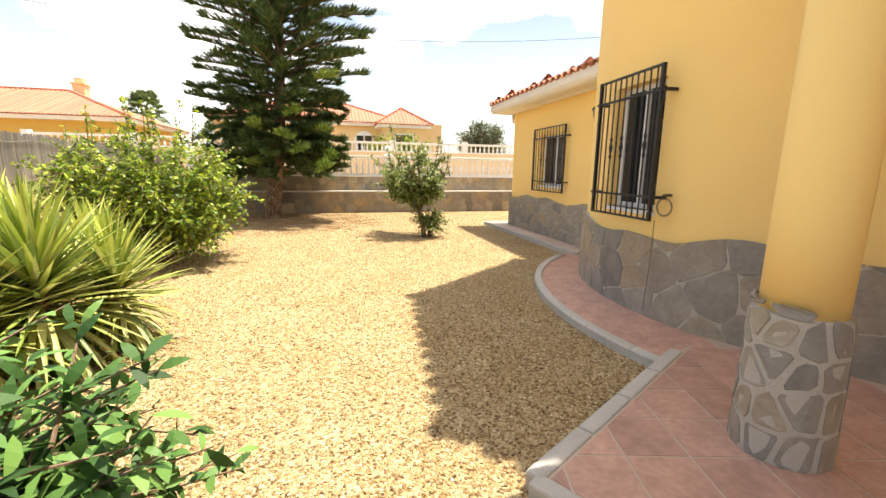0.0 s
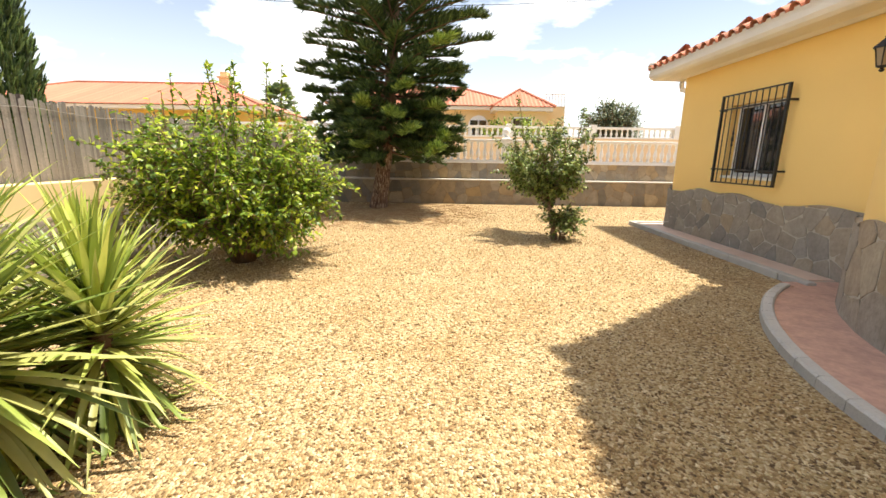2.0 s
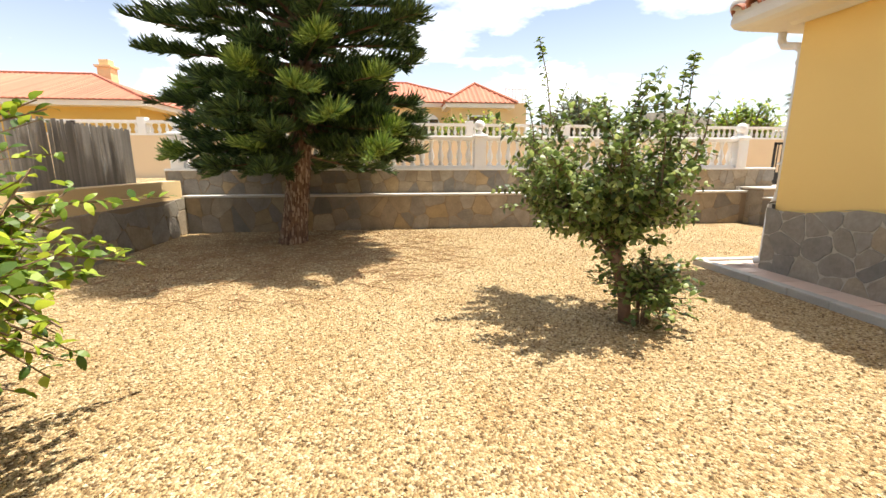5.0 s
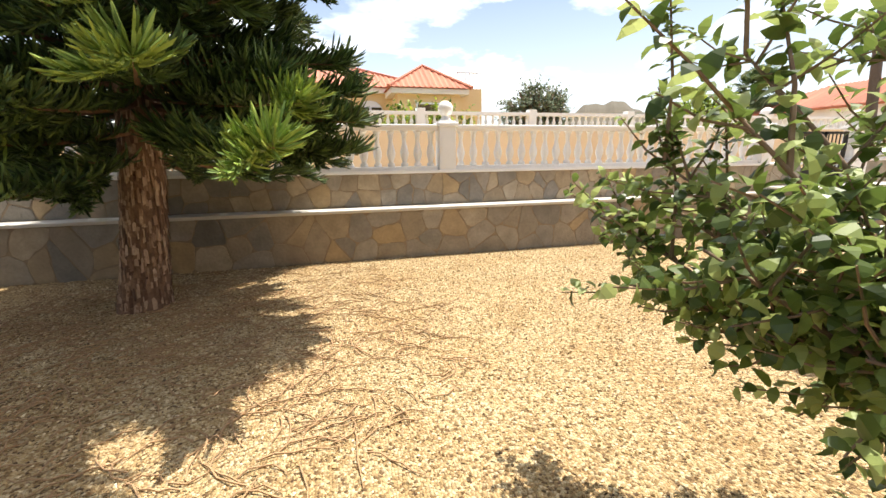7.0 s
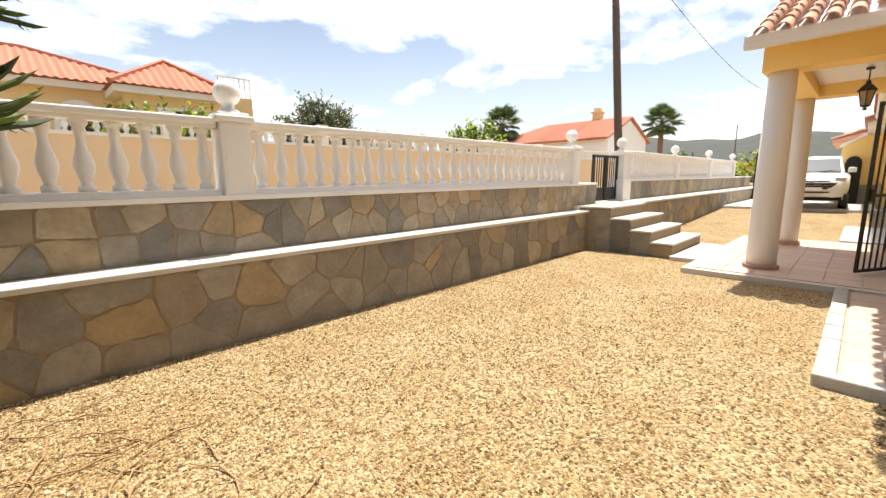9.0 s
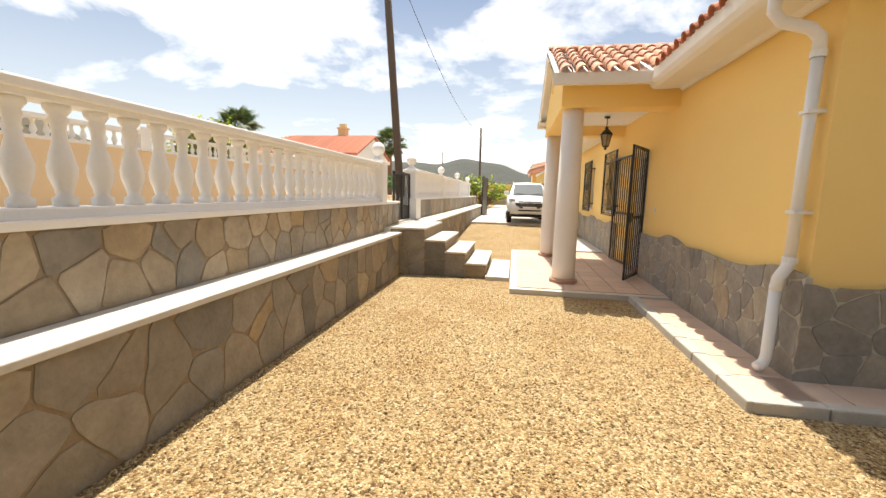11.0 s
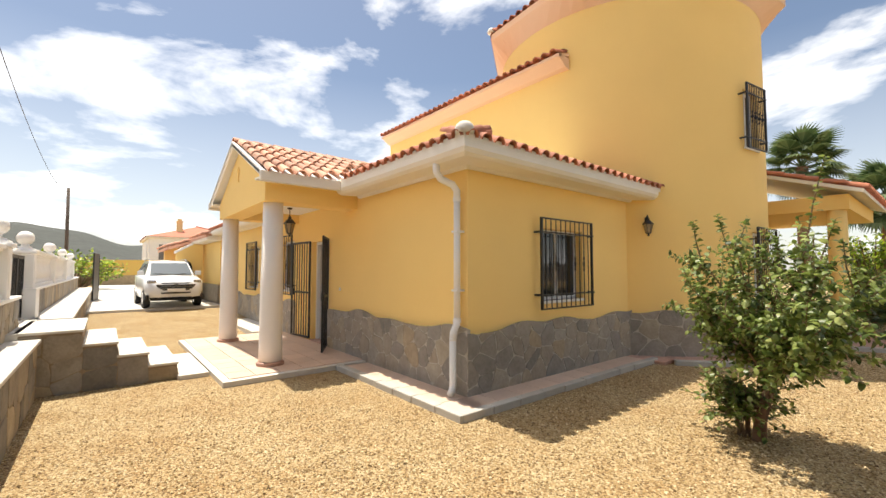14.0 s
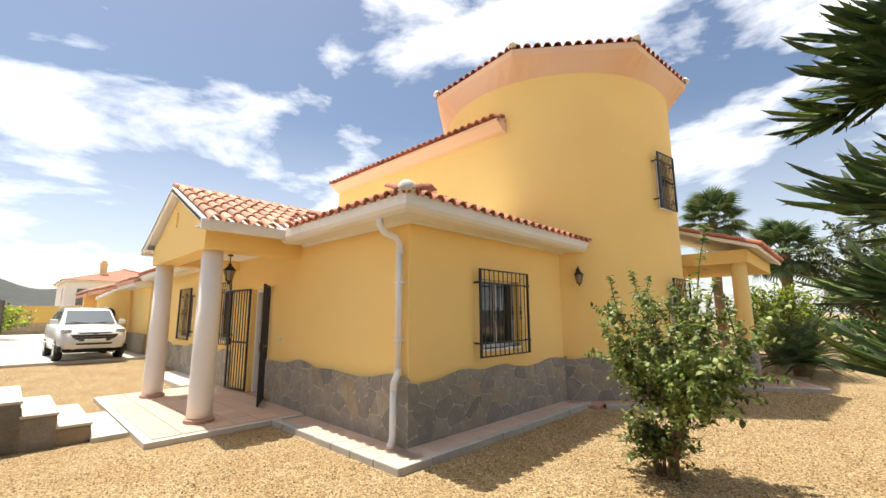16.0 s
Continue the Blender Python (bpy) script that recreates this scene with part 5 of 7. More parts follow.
# ---- the car ----
def suv(at, turn):
    """A compact high-roofed car; x forward, wheels on z = 0."""
    c = thing("car", "white compact sport utility car parked on the driveway", "car", at=at, turn=turn)
    L, W = 4.0, 1.74
    # stations along the length: x, half width at sill, half width at shoulder, sill z, bonnet z
    secs = [(2.0, 0.60, 0.66, 0.36, 0.66), (1.94, 0.72, 0.78, 0.28, 0.86), (1.7, 0.80, 0.85, 0.24, 1.0), (1.1, 0.84, 0.87, 0.24, 1.09), (0.5, 0.85, 0.87, 0.24, 1.12), (-0.6, 0.85, 0.87, 0.24, 1.14), (-1.5, 0.84, 0.87, 0.26, 1.16), (-1.9, 0.78, 0.82, 0.34, 1.1), (-2.0, 0.68, 0.7, 0.42, 0.9)]
    bm = bmesh.new()
    rings = []
    for x, ws, wb, z0, z1 in secs:
        half = [(0, z0), (ws * 0.8, z0), (ws, z0 + 0.08), (wb, (z0 + z1) / 2), (wb * 0.985, z1 - 0.1), (wb * 0.86, z1 - 0.02), (0, z1 + 0.015)]
        ring = [(y, z) for y, z in half] + [(-y, z) for y, z in half[-2:0:-1]]
        rings.append([bm.verts.new((x, y, z)) for y, z in ring])
    for a, b in zip(rings, rings[1:]):
        k = len(a)
        for i in range(k):
            bm.faces.new((a[i], a[(i + 1) % k], b[(i + 1) % k], b[i]))
    bm.faces.new(rings[0]), bm.faces.new(rings[-1][::-1])
    bmesh.ops.recalc_face_normals(bm, faces=bm.faces)
    body = part("body", bm, CARPAINT, c, smooth=True)
    cab = [(0.95, 0.70, 1.08), (0.28, 0.61, 1.55), (-0.1, 0.60, 1.62), (-1.2, 0.60, 1.63), (-1.75, 0.62, 1.52), (-1.95, 0.72, 1.12)]
    bm = bmesh.new()
    rings = [[bm.verts.new(v) for v in ((x, -0.78 if z < 1.2 else -w, 1.05), (x, -w, z), (x, 0, z + (0.03 if z > 1.2 else 0)), (x, w, z), (x, 0.78 if z < 1.2 else w, 1.05))] for x, w, z in cab]
    for a, b in zip(rings, rings[1:]):
        for i in range(4):
            bm.faces.new((a[i], a[i + 1], b[i + 1], b[i]))
    bmesh.ops.recalc_face_normals(bm, faces=bm.faces)
    part("cabin", bm, CARPAINT, c, smooth=False)
    bm = bmesh.new()
    ws = [bm.verts.new(v) for v in ((0.93, -0.64, 1.12), (0.93, 0.64, 1.12), (0.33, 0.56, 1.53), (0.33, -0.56, 1.53))]
    bm.faces.new(ws)
    bmesh.ops.translate(bm, verts=bm.verts, vec=(0.02, 0, 0.015))
    bmesh.ops.solidify(bm, geom=bm.faces[:], thickness=0.012)
    part("windscreen", bm, CARGLASS, c, "dark windscreen")
    for s in (-1, 1):
        bm = bmesh.new()
        q = [bm.verts.new(v) for v in ((0.72, s * 0.775, 1.14), (0.2, s * 0.645, 1.50), (-1.2, s * 0.645, 1.54), (-1.6, s * 0.79, 1.16))]
        bm.faces.new(q)
        bmesh.ops.solidify(bm, geom=bm.faces[:], thickness=0.012)
        part("side_window", bm, CARGLASS, c, "dark side glass")
        part("mirror", one_box(0.60, 0.74, s * 0.88 - 0.1, s * 0.88 + 0.1, 1.1, 1.26, 0.03), CARPAINT, c)
        part("headlight", one_box(1.62, 1.93, s * 0.66 - 0.14, s * 0.66 + 0.11, 0.84, 0.95, 0.03), CHROME, c, "clear headlamp")
        part("fog_lamp", lathe([(0.075, 0), (0.085, 0.03)], 12), RUBBER, c).matrix_local = pose(1.93, s * 0.64, 0.56, 0, 90, 0)
        part("roof_rail", tube([(0.1, s * 0.58, 1.64), (0, s * 0.58, 1.68), (-1.2, s * 0.58, 1.69), (-1.4, s * 0.58, 1.64)], 0.016, 6), CHROME, c)
        for x in (1.22, -1.28):
            wh = part("wheel", lathe([(0.30, -0.1), (0.33, -0.07), (0.33, 0.07), (0.30, 0.1)], 24), RUBBER, c, "black tyre")
            wh.matrix_local = pose(x, s * 0.76, 0.33, 90, 0, 0)
            rim = part("rim", lathe([(0.2, -0.105), (0.21, 0.0), (0.2, 0.105)], 16), CHROME, wh, "alloy rim")
            part("wheel_arch", lathe([(0.38, -0.06), (0.385, 0.0), (0.38, 0.06)], 20), RUBBER, c, "black arch trim").matrix_local = pose(x, s * 0.80, 0.36, 90, 0, 0)

    def front_panel(x, z0, z1, w0, w1, bulge=0.06):
        """A trim panel across the nose, bowed forward in the middle; w0 and w1 are its half widths below and above."""
        bm = bmesh.new()
        rows = []
        for z, w in ((z0, w0), ((z0 + z1) / 2, (w0 + w1) / 2 * 1.02), (z1, w1)):
            rows.append([bm.verts.new((x - bulge * (k / 4) ** 2, w * k / 4, z)) for k in range(-4, 5)])
        for a, b in zip(rows, rows[1:]):
            for k in range(8):
                bm.faces.new((a[k], a[k + 1], b[k + 1], b[k]))
        bmesh.ops.solidify(bm, geom=bm.faces[:], thickness=0.03)
        bmesh.ops.recalc_face_normals(bm, faces=bm.faces)
        return bm

    part("bumper", front_panel(2.04, 0.27, 0.37, 0.68, 0.74, 0.1), RUBBER, c, "black lower bumper")
    gr = part("grille", front_panel(2.045, 0.60, 0.79, 0.44, 0.58), RUBBER, c, "black radiator grille")
    for z, w in ((0.655, 0.47), (0.725, 0.52), (0.79, 0.58)):
        part("chrome_bar", front_panel(2.065, z - 0.012, z + 0.012, w, w), CHROME, gr, "chrome grille bar")
    part("upper_grille", front_panel(2.0, 0.82, 0.855, 0.42, 0.44), RUBBER, c)
    part("lower_grille", front_panel(2.06, 0.49, 0.535, 0.42, 0.44), RUBBER, c)
    part("number_plate", one_box(2.06, 2.085, -0.26, 0.26, 0.56, 0.66, 0.004), WHITE, c, "white number plate")
    part("badge", one_box(2.02, 2.05, -0.07, 0.07, 0.80, 0.85, 0.02), CHROME, c)
    for s in (-1, 1):
        part("wiper", tube([(0.98, s * 0.1, 1.13), (0.90, s * 0.5, 1.17)], 0.008, 5), RUBBER, c)
        part("corner_cladding", one_box(1.5, 1.96, s * 0.80 - 0.05, s * 0.80 + 0.05, 0.28, 0.46, 0.03), RUBBER, c, "black corner cladding")


suv((18.4, 12.5, 0.335), 182)


# ---- street poles and cable ----
def pole(name, label, base, top, r):
    t = thing(name, label, "utility pole", "utility poles")
    part("shaft", tube([base, top], [r, r * 0.75], 12), WOODPOLE, t, smooth=True)
    return t


pole("utility_pole", "tall leaning dark wooden utility pole behind the gate", (11.1, 16.05, 0.7), (11.1, 16.75, 9.6), 0.11)
pole("utility_pole", "dark wooden utility pole far along the street", (45, 16.8, 0.8), (45, 16.85, 8.3), 0.14)
pole("utility_pole", "dark wooden utility pole on the street past the conifer", (-17, 16.7, 0.7), (-17, 16.7, 7.4), 0.11)
pole("utility_pole", "thin dark utility pole standing on far ground", (120, 34, 0.8), (120, 34, 13), 0.18)


def sag(a, b, drop, n=14):
    a, b = Vector(a), Vector(b)
    return [a.lerp(b, i / n) - Vector((0, 0, drop * 4 * (i / n) * (1 - i / n))) for i in range(n + 1)]


cable = tagged(put("overhead_cable", tube(sag((11.1, 16.62, 7.9), (45, 16.85, 8.0), 1.2), 0.011, 5), IRON), "thin black overhead cable slung between poles", "cable")
cable2 = tagged(put("overhead_cable", tube(sag((-17, 16.7, 7.2), (11.1, 16.6, 7.1), 1.15), 0.009, 5), IRON), "thin black overhead cable crossing behind the conifer", "cable")


# ---- neighbours ----
def hip_roof(x0, x1, y0, y1, z, rise, mat, parent, over=0.5):
    x0, x1, y0, y1 = x0 - over, x1 + over, y0 - over, y1 + over
    m = min(x1 - x0, y1 - y0) / 2
    bm = bmesh.new()
    lo = [bm.verts.new(v) for v in ((x0, y0, z), (x1, y0, z), (x1, y1, z), (x0, y1, z))]
    if x1 - x0 > y1 - y0:
        hi = [bm.verts.new((x0 + m, (y0 + y1) / 2, z + rise)), bm.verts.new((x1 - m, (y0 + y1) / 2, z + rise))]
        fs = ((lo[0], lo[1], hi[1], hi[0]), (lo[1], lo[2], hi[1]), (lo[2], lo[3], hi[0], hi[1]), (lo[3], lo[0], hi[0]))
    else:
        hi = [bm.verts.new(((x0 + x1) / 2, y0 + m, z + rise)), bm.verts.new(((x0 + x1) / 2, y1 - m, z + rise))]
        fs = ((lo[0], lo[1], hi[0]), (lo[1], lo[2], hi[1], hi[0]), (lo[2], lo[3], hi[1]), (lo[3], lo[0], hi[0], hi[1]))
    for f in fs:
        bm.faces.new(f)
    bm.faces.new(lo[::-1])
    rf = part("roof", bm, FARTILE, parent, "orange clay tile roof")
    # courses of tiles as ribs down the slopes facing the garden
    n = int((x1 - x0) / 0.23)
    long_way = x1 - x0 > y1 - y0
    half = m if long_way else (x1 - x0) / 2
    verts, faces = [], []
    for i in range(n):
        x = x0 + (i + 0.5) * (x1 - x0) / n
        run = min(1.0, (x - x0) / half, (x1 - x) / half)
        k = len(verts)
        for f in (0, run):
            for dx, dz in ((-0.085, 0.0), (0, 0.04), (0.085, 0.0)):
                verts.append((x + dx, y0 + m * f, z + rise * f + dz + 0.01))
        faces += [(k, k + 1, k + 4, k + 3), (k + 1, k + 2, k + 5, k + 4)]
    part("tile_field", raw("tile_field", verts, faces), FARTILE, rf, kind="stuff")
    if long_way:
        ridge = [(x0, y0, z), (x0 + m, (y0 + y1) / 2, z + rise), (x1 - m, (y0 + y1) / 2, z + rise), (x1, y0, z)]
    else:
        ridge = [(x0, y0, z), ((x0 + x1) / 2, y0 + m, z + rise), (x1, y0, z)]
    part("ridge_tiles", tube([(a_, b_, c_ + 0.03) for a_, b_, c_ in ridge], 0.09, 6), FARTILE, rf)
    part("fascia", one_box(x0 + 0.1, x1 - 0.1, y0 + 0.1, y1 - 0.1, z - 0.22, z - 0.02), CREAM, parent)


def far_window(parent, x0, x1, y, z0, z1):
    w = part("window", one_box(x0, x1, y - 0.06, y + 0.1, z0, z1), FRAME, parent)
    part("pane", one_box(x0 + 0.08, x1 - 0.08, y - 0.075, y - 0.05, z0 + 0.08, z1 - 0.08), GLASS, w)


def chimney(parent, x, y, z):
    part("chimney", box(box(one_box(x - 0.3, x + 0.3, y - 0.3, y + 0.3, z - 1.5, z), x - 0.38, x + 0.38, y - 0.38, y + 0.38, z, z + 0.1), x - 0.22, x + 0.22, y - 0.22, y + 0.22, z + 0.1, z + 0.38), PALEHOUSE, parent)


hA = thing("villa", "pale yellow villa with orange tiled hip roofs behind the street", "house")
part("wall", one_box(-8, 3.4, 29, 36, 0.8, 4.45), PALEHOUSE, hA)
hip_roof(-8, 3.4, 29, 36, 4.45, 1.55, FARTILE, hA, 0.4)
part("wing", one_box(1.9, 4.7, 27.4, 29, 0.8, 4.25), PALEHOUSE, hA)
hip_roof(1.9, 4.7, 27.4, 30.4, 4.25, 1.15, FARTILE, hA, 0.4)
aw = part("window", lathe([(0.62, 0.0), (0.62, 0.12)], 24), FRAME, hA, "white arched window")
aw.matrix_world = pose(0.9, 29.04, 3.3, 90, 0, 0)
for s_ in (-1, 1):
    part("pane", one_box(0.9 + s_ * 0.27 - 0.22, 0.9 + s_ * 0.27 + 0.22, 28.86, 28.9, 2.6, 3.62), GLASS, hA)
part("window_jamb", one_box(0.28, 1.52, 28.9, 29.02, 2.5, 3.3), FRAME, hA)
far_window(hA, 2.7, 3.9, 27.4, 2.9, 3.7)
part("terrace_parapet", one_box(4.7, 5.9, 28, 33, 0.8, 4.4), PALEHOUSE, hA)
for i in range(7):
    part("rail_post", one_box(4.75 + i * 0.18, 4.79 + i * 0.18, 28.0, 28.04, 4.4, 5.05), FRAME, hA)
part("rail", one_box(4.7, 5.9, 28.0, 28.05, 5.05, 5.1), FRAME, hA)

hB = thing("bungalow", "long white bungalow with an orange tiled roof beyond the gate", "house", at=(31.0, 35.1, 0.75), turn=-90)
part("wall", one_box(1.4, 11.3, -3.4, 3.4, 0, 3.3), WHITE, hB)
bm = bmesh.new()
q = [bm.verts.new(v) for v in ((1.0, -3.9, 3.2), (11.5, -3.9, 3.2), (11.5, 0, 4.85), (4.6, 0, 4.85), (1.0, 3.9, 3.2), (11.5, 3.9, 3.2))]
bm.faces.new((q[0], q[1], q[2], q[3])), bm.faces.new((q[3], q[2], q[5], q[4])), bm.faces.new((q[0], q[3], q[4]))
bmesh.ops.recalc_face_normals(bm, faces=bm.faces)
bmesh.ops.solidify(bm, geom=bm.faces[:], thickness=0.12)
rb = part("roof", bm, FARTILE, hB, "orange clay tile roof")
verts, faces = [], []
for i in range(46):
    x = 1.15 + i * 0.225
    f = min(1.0, max(0.05, (x - 1.0) / 3.6))
    k = len(verts)
    for g in (0, f):
        verts += [(x + dx, -3.9 + 3.9 * g, 3.2 + 1.65 * g + dz + 0.02) for dx, dz in ((-0.08, 0), (0, 0.055), (0.08, 0))]
    faces += [(k, k + 1, k + 4, k + 3), (k + 1, k + 2, k + 5, k + 4)]
part("tile_field", raw("tile_field", verts, faces), FARTILE, rb, kind="stuff")
bm = bmesh.new()
g = [[bm.verts.new((x_, y_, z_)) for y_, z_ in ((-3.4, 3.29), (3.4, 3.29), (0, 4.66))] for x_ in (11.1, 11.32)]
bm.faces.new(g[0][::-1]), bm.faces.new(g[1])
for k in range(3):
    bm.faces.new((g[0][k], g[0][(k + 1) % 3], g[1][(k + 1) % 3], g[1][k]))
bmesh.ops.recalc_face_normals(bm, faces=bm.faces)
part("gable", bm, WHITE, hB)
chimney(hB, 8.7, 0.4, 5.4)
w = part("window", one_box(11.25, 11.36, -0.6, 0.5, 1.2, 2.3), FRAME, hB)
part("pane", one_box(11.34, 11.38, -0.5, 0.4, 1.3, 2.2), GLASS, w)

hC = thing("white_house", "white two-storey house with a terracotta roof down the street", "house")
part("wall", one_box(56, 67, 0, 10.6, 0.3, 5.4), WHITE, hC)
hip_roof(56, 67, 0, 10.6, 5.4, 1.8, FARTILE, hC, 0.4)
far_window(hC, 58, 59, 10.6, 3, 4.6)
for y in (6.8, 8.8):
    w = part("window", one_box(55.94, 56.1, y, y + 0.9, 2.8, 4.5), SHUTTER, hC)
chimney(hC, 58.5, 7.5, 7.4)

hD = thing("orange_villa", "ochre house with a long orange tiled roof beyond the boundary", "house")
part("wall", one_box(-28.5, -11.6, 26, 34, 0, 3.9), OCHREWALL, hD)
hip_roof(-28.5, -11.6, 26, 34, 3.9, 1.75, FARTILE, hD, 0.7)
chimney(hD, -15.3, 30.6, 6.1)

# wall and balustrade on the other side of the street
op = tagged(new("wall_opposite"), "peach rendered wall with a white balustrade across the street", "wall", kind="structure")
part("render", one_box(-14, 30, 23.0, 23.25, 0.8, 2.37), PEACH, op)
part("base_rail", one_box(-14, 30, 22.98, 23.22, 2.37, 2.44), WHITE, op)
part("top_rail", one_box(-14, 30, 22.96, 23.24, 2.80, 2.90), WHITE, op)
for i in range(170):
    b = new("baluster", baluster_mesh)
    b.parent = op
    b.location = (-13.9 + i * 0.26, 23.1, 2.43)
    b.scale = (1.0, 1.0, 0.72)
for x in range(-14, 31, 4):
    part("pier", one_box(x - 0.14, x + 0.14, 22.94, 23.24, 2.37, 3.0), WHITE, op)


# ---- hills ----
def hills(name, label, dist, a0, a1, height, seed, mat, rough=1.0):
    r = random.Random(seed)
    ph = [r.uniform(0, 6.28) for _ in range(6)]
    verts, faces = [], []
    n = 160
    for i in range(n + 1):
        a = radians(a0 + (a1 - a0) * i / n)
        t = i / n
        env = math.sin(math.pi * t) ** 0.6
        h = height * env * (0.62 + 0.2 * math.sin(3.1 * t * 3 + ph[0]) + rough * (0.12 * math.sin(17 * t + ph[1]) + 0.05 * math.sin(41 * t + ph[2]) + 0.02 * math.sin(97 * t + ph[3])))
        for f, q in ((0.55, 0.0), (0.75, 0.45), (0.9, 0.8), (1.0, 1.0), (1.25, 0.5)):
            d = dist * f
            verts.append((d * math.sin(a), d * math.cos(a), max(0.0, h * q + (r.uniform(-1, 1) * height * 0.015 * rough if 0 < q < 1 else 0)) - 0.5))
    for i in range(n):
        for j in range(4):
            k = 5 * i + j
            faces.append((k, k + 5, k + 6, k + 1))
    tagged(put(name, raw(name, verts, faces), mat, smooth=True), label, "hill", kind="structure")


hills("backdrop_hills", "hazy scrub-covered hills on the horizon", 900, 40, 130, 120, 2, HILL)
hills("backdrop_knoll", "dry brown knoll beyond the houses", 260, 25, 49, 41, 6, HILLNEAR, 0.45)


# ---- planting ----
def leaf_mesh(name, P, D, U, L, W, curl=0.18):
    """Many small folded leaves: base points P, directions D, upper sides U, lengths L and widths W."""
    P, D, U = np.asarray(P, float), np.asarray(D, float), np.asarray(U, float)
    L, W = np.asarray(L, float)[:, None], np.asarray(W, float)[:, None]
    D /= np.linalg.norm(D, axis=1, keepdims=True) + 1e-9
    S = np.cross(D, U)
    S /= np.linalg.norm(S, axis=1, keepdims=True) + 1e-9
    U = np.cross(S, D)
    rows = []
    for f, w, h in ((0.0, 0.06, 0.0), (0.22, 0.36, 0.03), (0.5, 0.5, 0.0), (0.78, 0.33, -curl * 0.5), (1.0, 0.0, -curl)):
        c = P + D * L * f + U * L * h
        if w == 0.0:
            rows += [c]
        else:
            rows += [c - S * W * w + U * W * 0.16, c + S * W * w + U * W * 0.16]
    n = len(P)
    verts = np.stack(rows, 1).reshape(-1, 3)
    k = len(rows)
    quads = np.array([(0, 1, 3, 2), (2, 3, 5, 4), (4, 5, 7, 6)])[None] + k * np.arange(n)[:, None, None]
    tris = np.array([(6, 7, 8)])[None] + k * np.arange(n)[:, None, None]
    return raw(name, verts.tolist(), quads.reshape(-1, 4).tolist() + tris.reshape(-1, 3).tolist())


def bezier(a, b, c, n):
    return [a * (1 - t) ** 2 + b * 2 * t * (1 - t) + c * t * t for t in (i / n for i in range(n + 1))]


def bush(name, label, category, at, radii, z0, z1, stems, twigs, leaf, mat, seed, shoots=0, spacing=0.035, base_r=0.1, stem_r=0.02, drop=0.0, group="", shift=(0, 0), low_el=-0.55, reach=0.42, fork=0.0, slim=1.0, tall=0.6):
    """A shrub of many stems: leaves stand along real twigs inside an uneven crown."""
    rng = random.Random(seed)
    t = thing(name, label, category, group, at=at)
    P, D, U, L, W = [], [], [], [], []
    rx, ry = radii
    zc, rz = (z0 + z1) / 2, (z1 - z0) / 2

    def leafy(a, b, step, jitter=1.0):
        d = b - a
        n = max(1, int(d.length / step))
        ax = d.normalized()
        for i in range(n):
            p = a + d * ((i + rng.random()) / n)
            r = Vector((rng.gauss(0, 1), rng.gauss(0, 1), rng.gauss(0.15, 0.7))).normalized()
            q = (ax * 0.55 + r * jitter).normalized()
            P.append(p), D.append(q)
            U.append((rng.gauss(0, 0.45), rng.gauss(0, 0.45), 1.0))
            s = leaf * rng.uniform(0.65, 1.2)
            L.append(s), W.append(s * slim * rng.uniform(0.45, 0.6))

    for i in range(stems):
        a = 2 * math.pi * (i * 0.618 % 1) + rng.uniform(-0.2, 0.2)
        el = rng.uniform(low_el, 1.0)
        rr = math.sqrt(max(0.0, 1 - el * el)) * rng.uniform(0.72, 1.05)
        tip = Vector((shift[0] + rx * rr * math.cos(a), shift[1] + ry * rr * math.sin(a), zc + rz * el * rng.uniform(0.85, 1.0)))
        root = Vector((base_r * math.cos(a), base_r * math.sin(a), fork * rng.uniform(0.5, 1.0)))
        mid = Vector((tip.x * 0.35, tip.y * 0.35, max(tip.z * 0.62, z0 * 0.8) + 0.12))
        pts = bezier(root, mid, tip, 7)
        part("branch", tube(pts, [stem_r * (1 - 0.8 * k / 7) for k in range(8)], 6), TWIG, t, smooth=True)
        for k in range(twigs):
            f = rng.uniform(0.4, 1.0)
            j = min(6, int(f * 7))
            p = pts[j].lerp(pts[j + 1], f * 7 - j)
            out = Vector((p.x, p.y, 0)).normalized() if p.xy.length > 0.05 else Vector((1, 0, 0))
            d = (out * rng.uniform(0.0, 1.0) + Vector((rng.gauss(0, 0.6), rng.gauss(0, 0.6), rng.uniform(-0.45 - drop, 0.8)))).normalized()
            q = p + d * rng.uniform(0.18, reach) * min(1.6, max(1.0, rx))
            if q.z < 0.06:
                q.z = 0.06
            part_twigs.append((p, q))
            leafy(p, q, spacing)
        leafy(pts[4], pts[7], spacing)
    for i in range(shoots):
        a = rng.uniform(0, 6.28)
        r0 = rng.uniform(0.1, 0.75)
        b = Vector((shift[0] + rx * r0 * math.cos(a), shift[1] + ry * r0 * math.sin(a), zc + rz * math.sqrt(1 - r0 * r0) * 0.8))
        top = b + Vector((rng.uniform(-0.12, 0.12), rng.uniform(-0.12, 0.12), rng.uniform(0.25, tall)))
        part("shoot", tube([b, b.lerp(top, 0.5), top], [0.008, 0.006, 0.003], 5), TWIG, t)
        leafy(b, top, spacing * 0.75, 0.9)
    bm = bmesh.new()
    for p, q in part_twigs:
        tube([p, q], [0.006, 0.003], 4, bm)
    part("twig_work", bm, TWIG, t, kind="stuff")
    part_twigs.clear()
    part("crown", leaf_mesh("crown", P, D, U, L, W), mat, t)
    return t


part_twigs = []


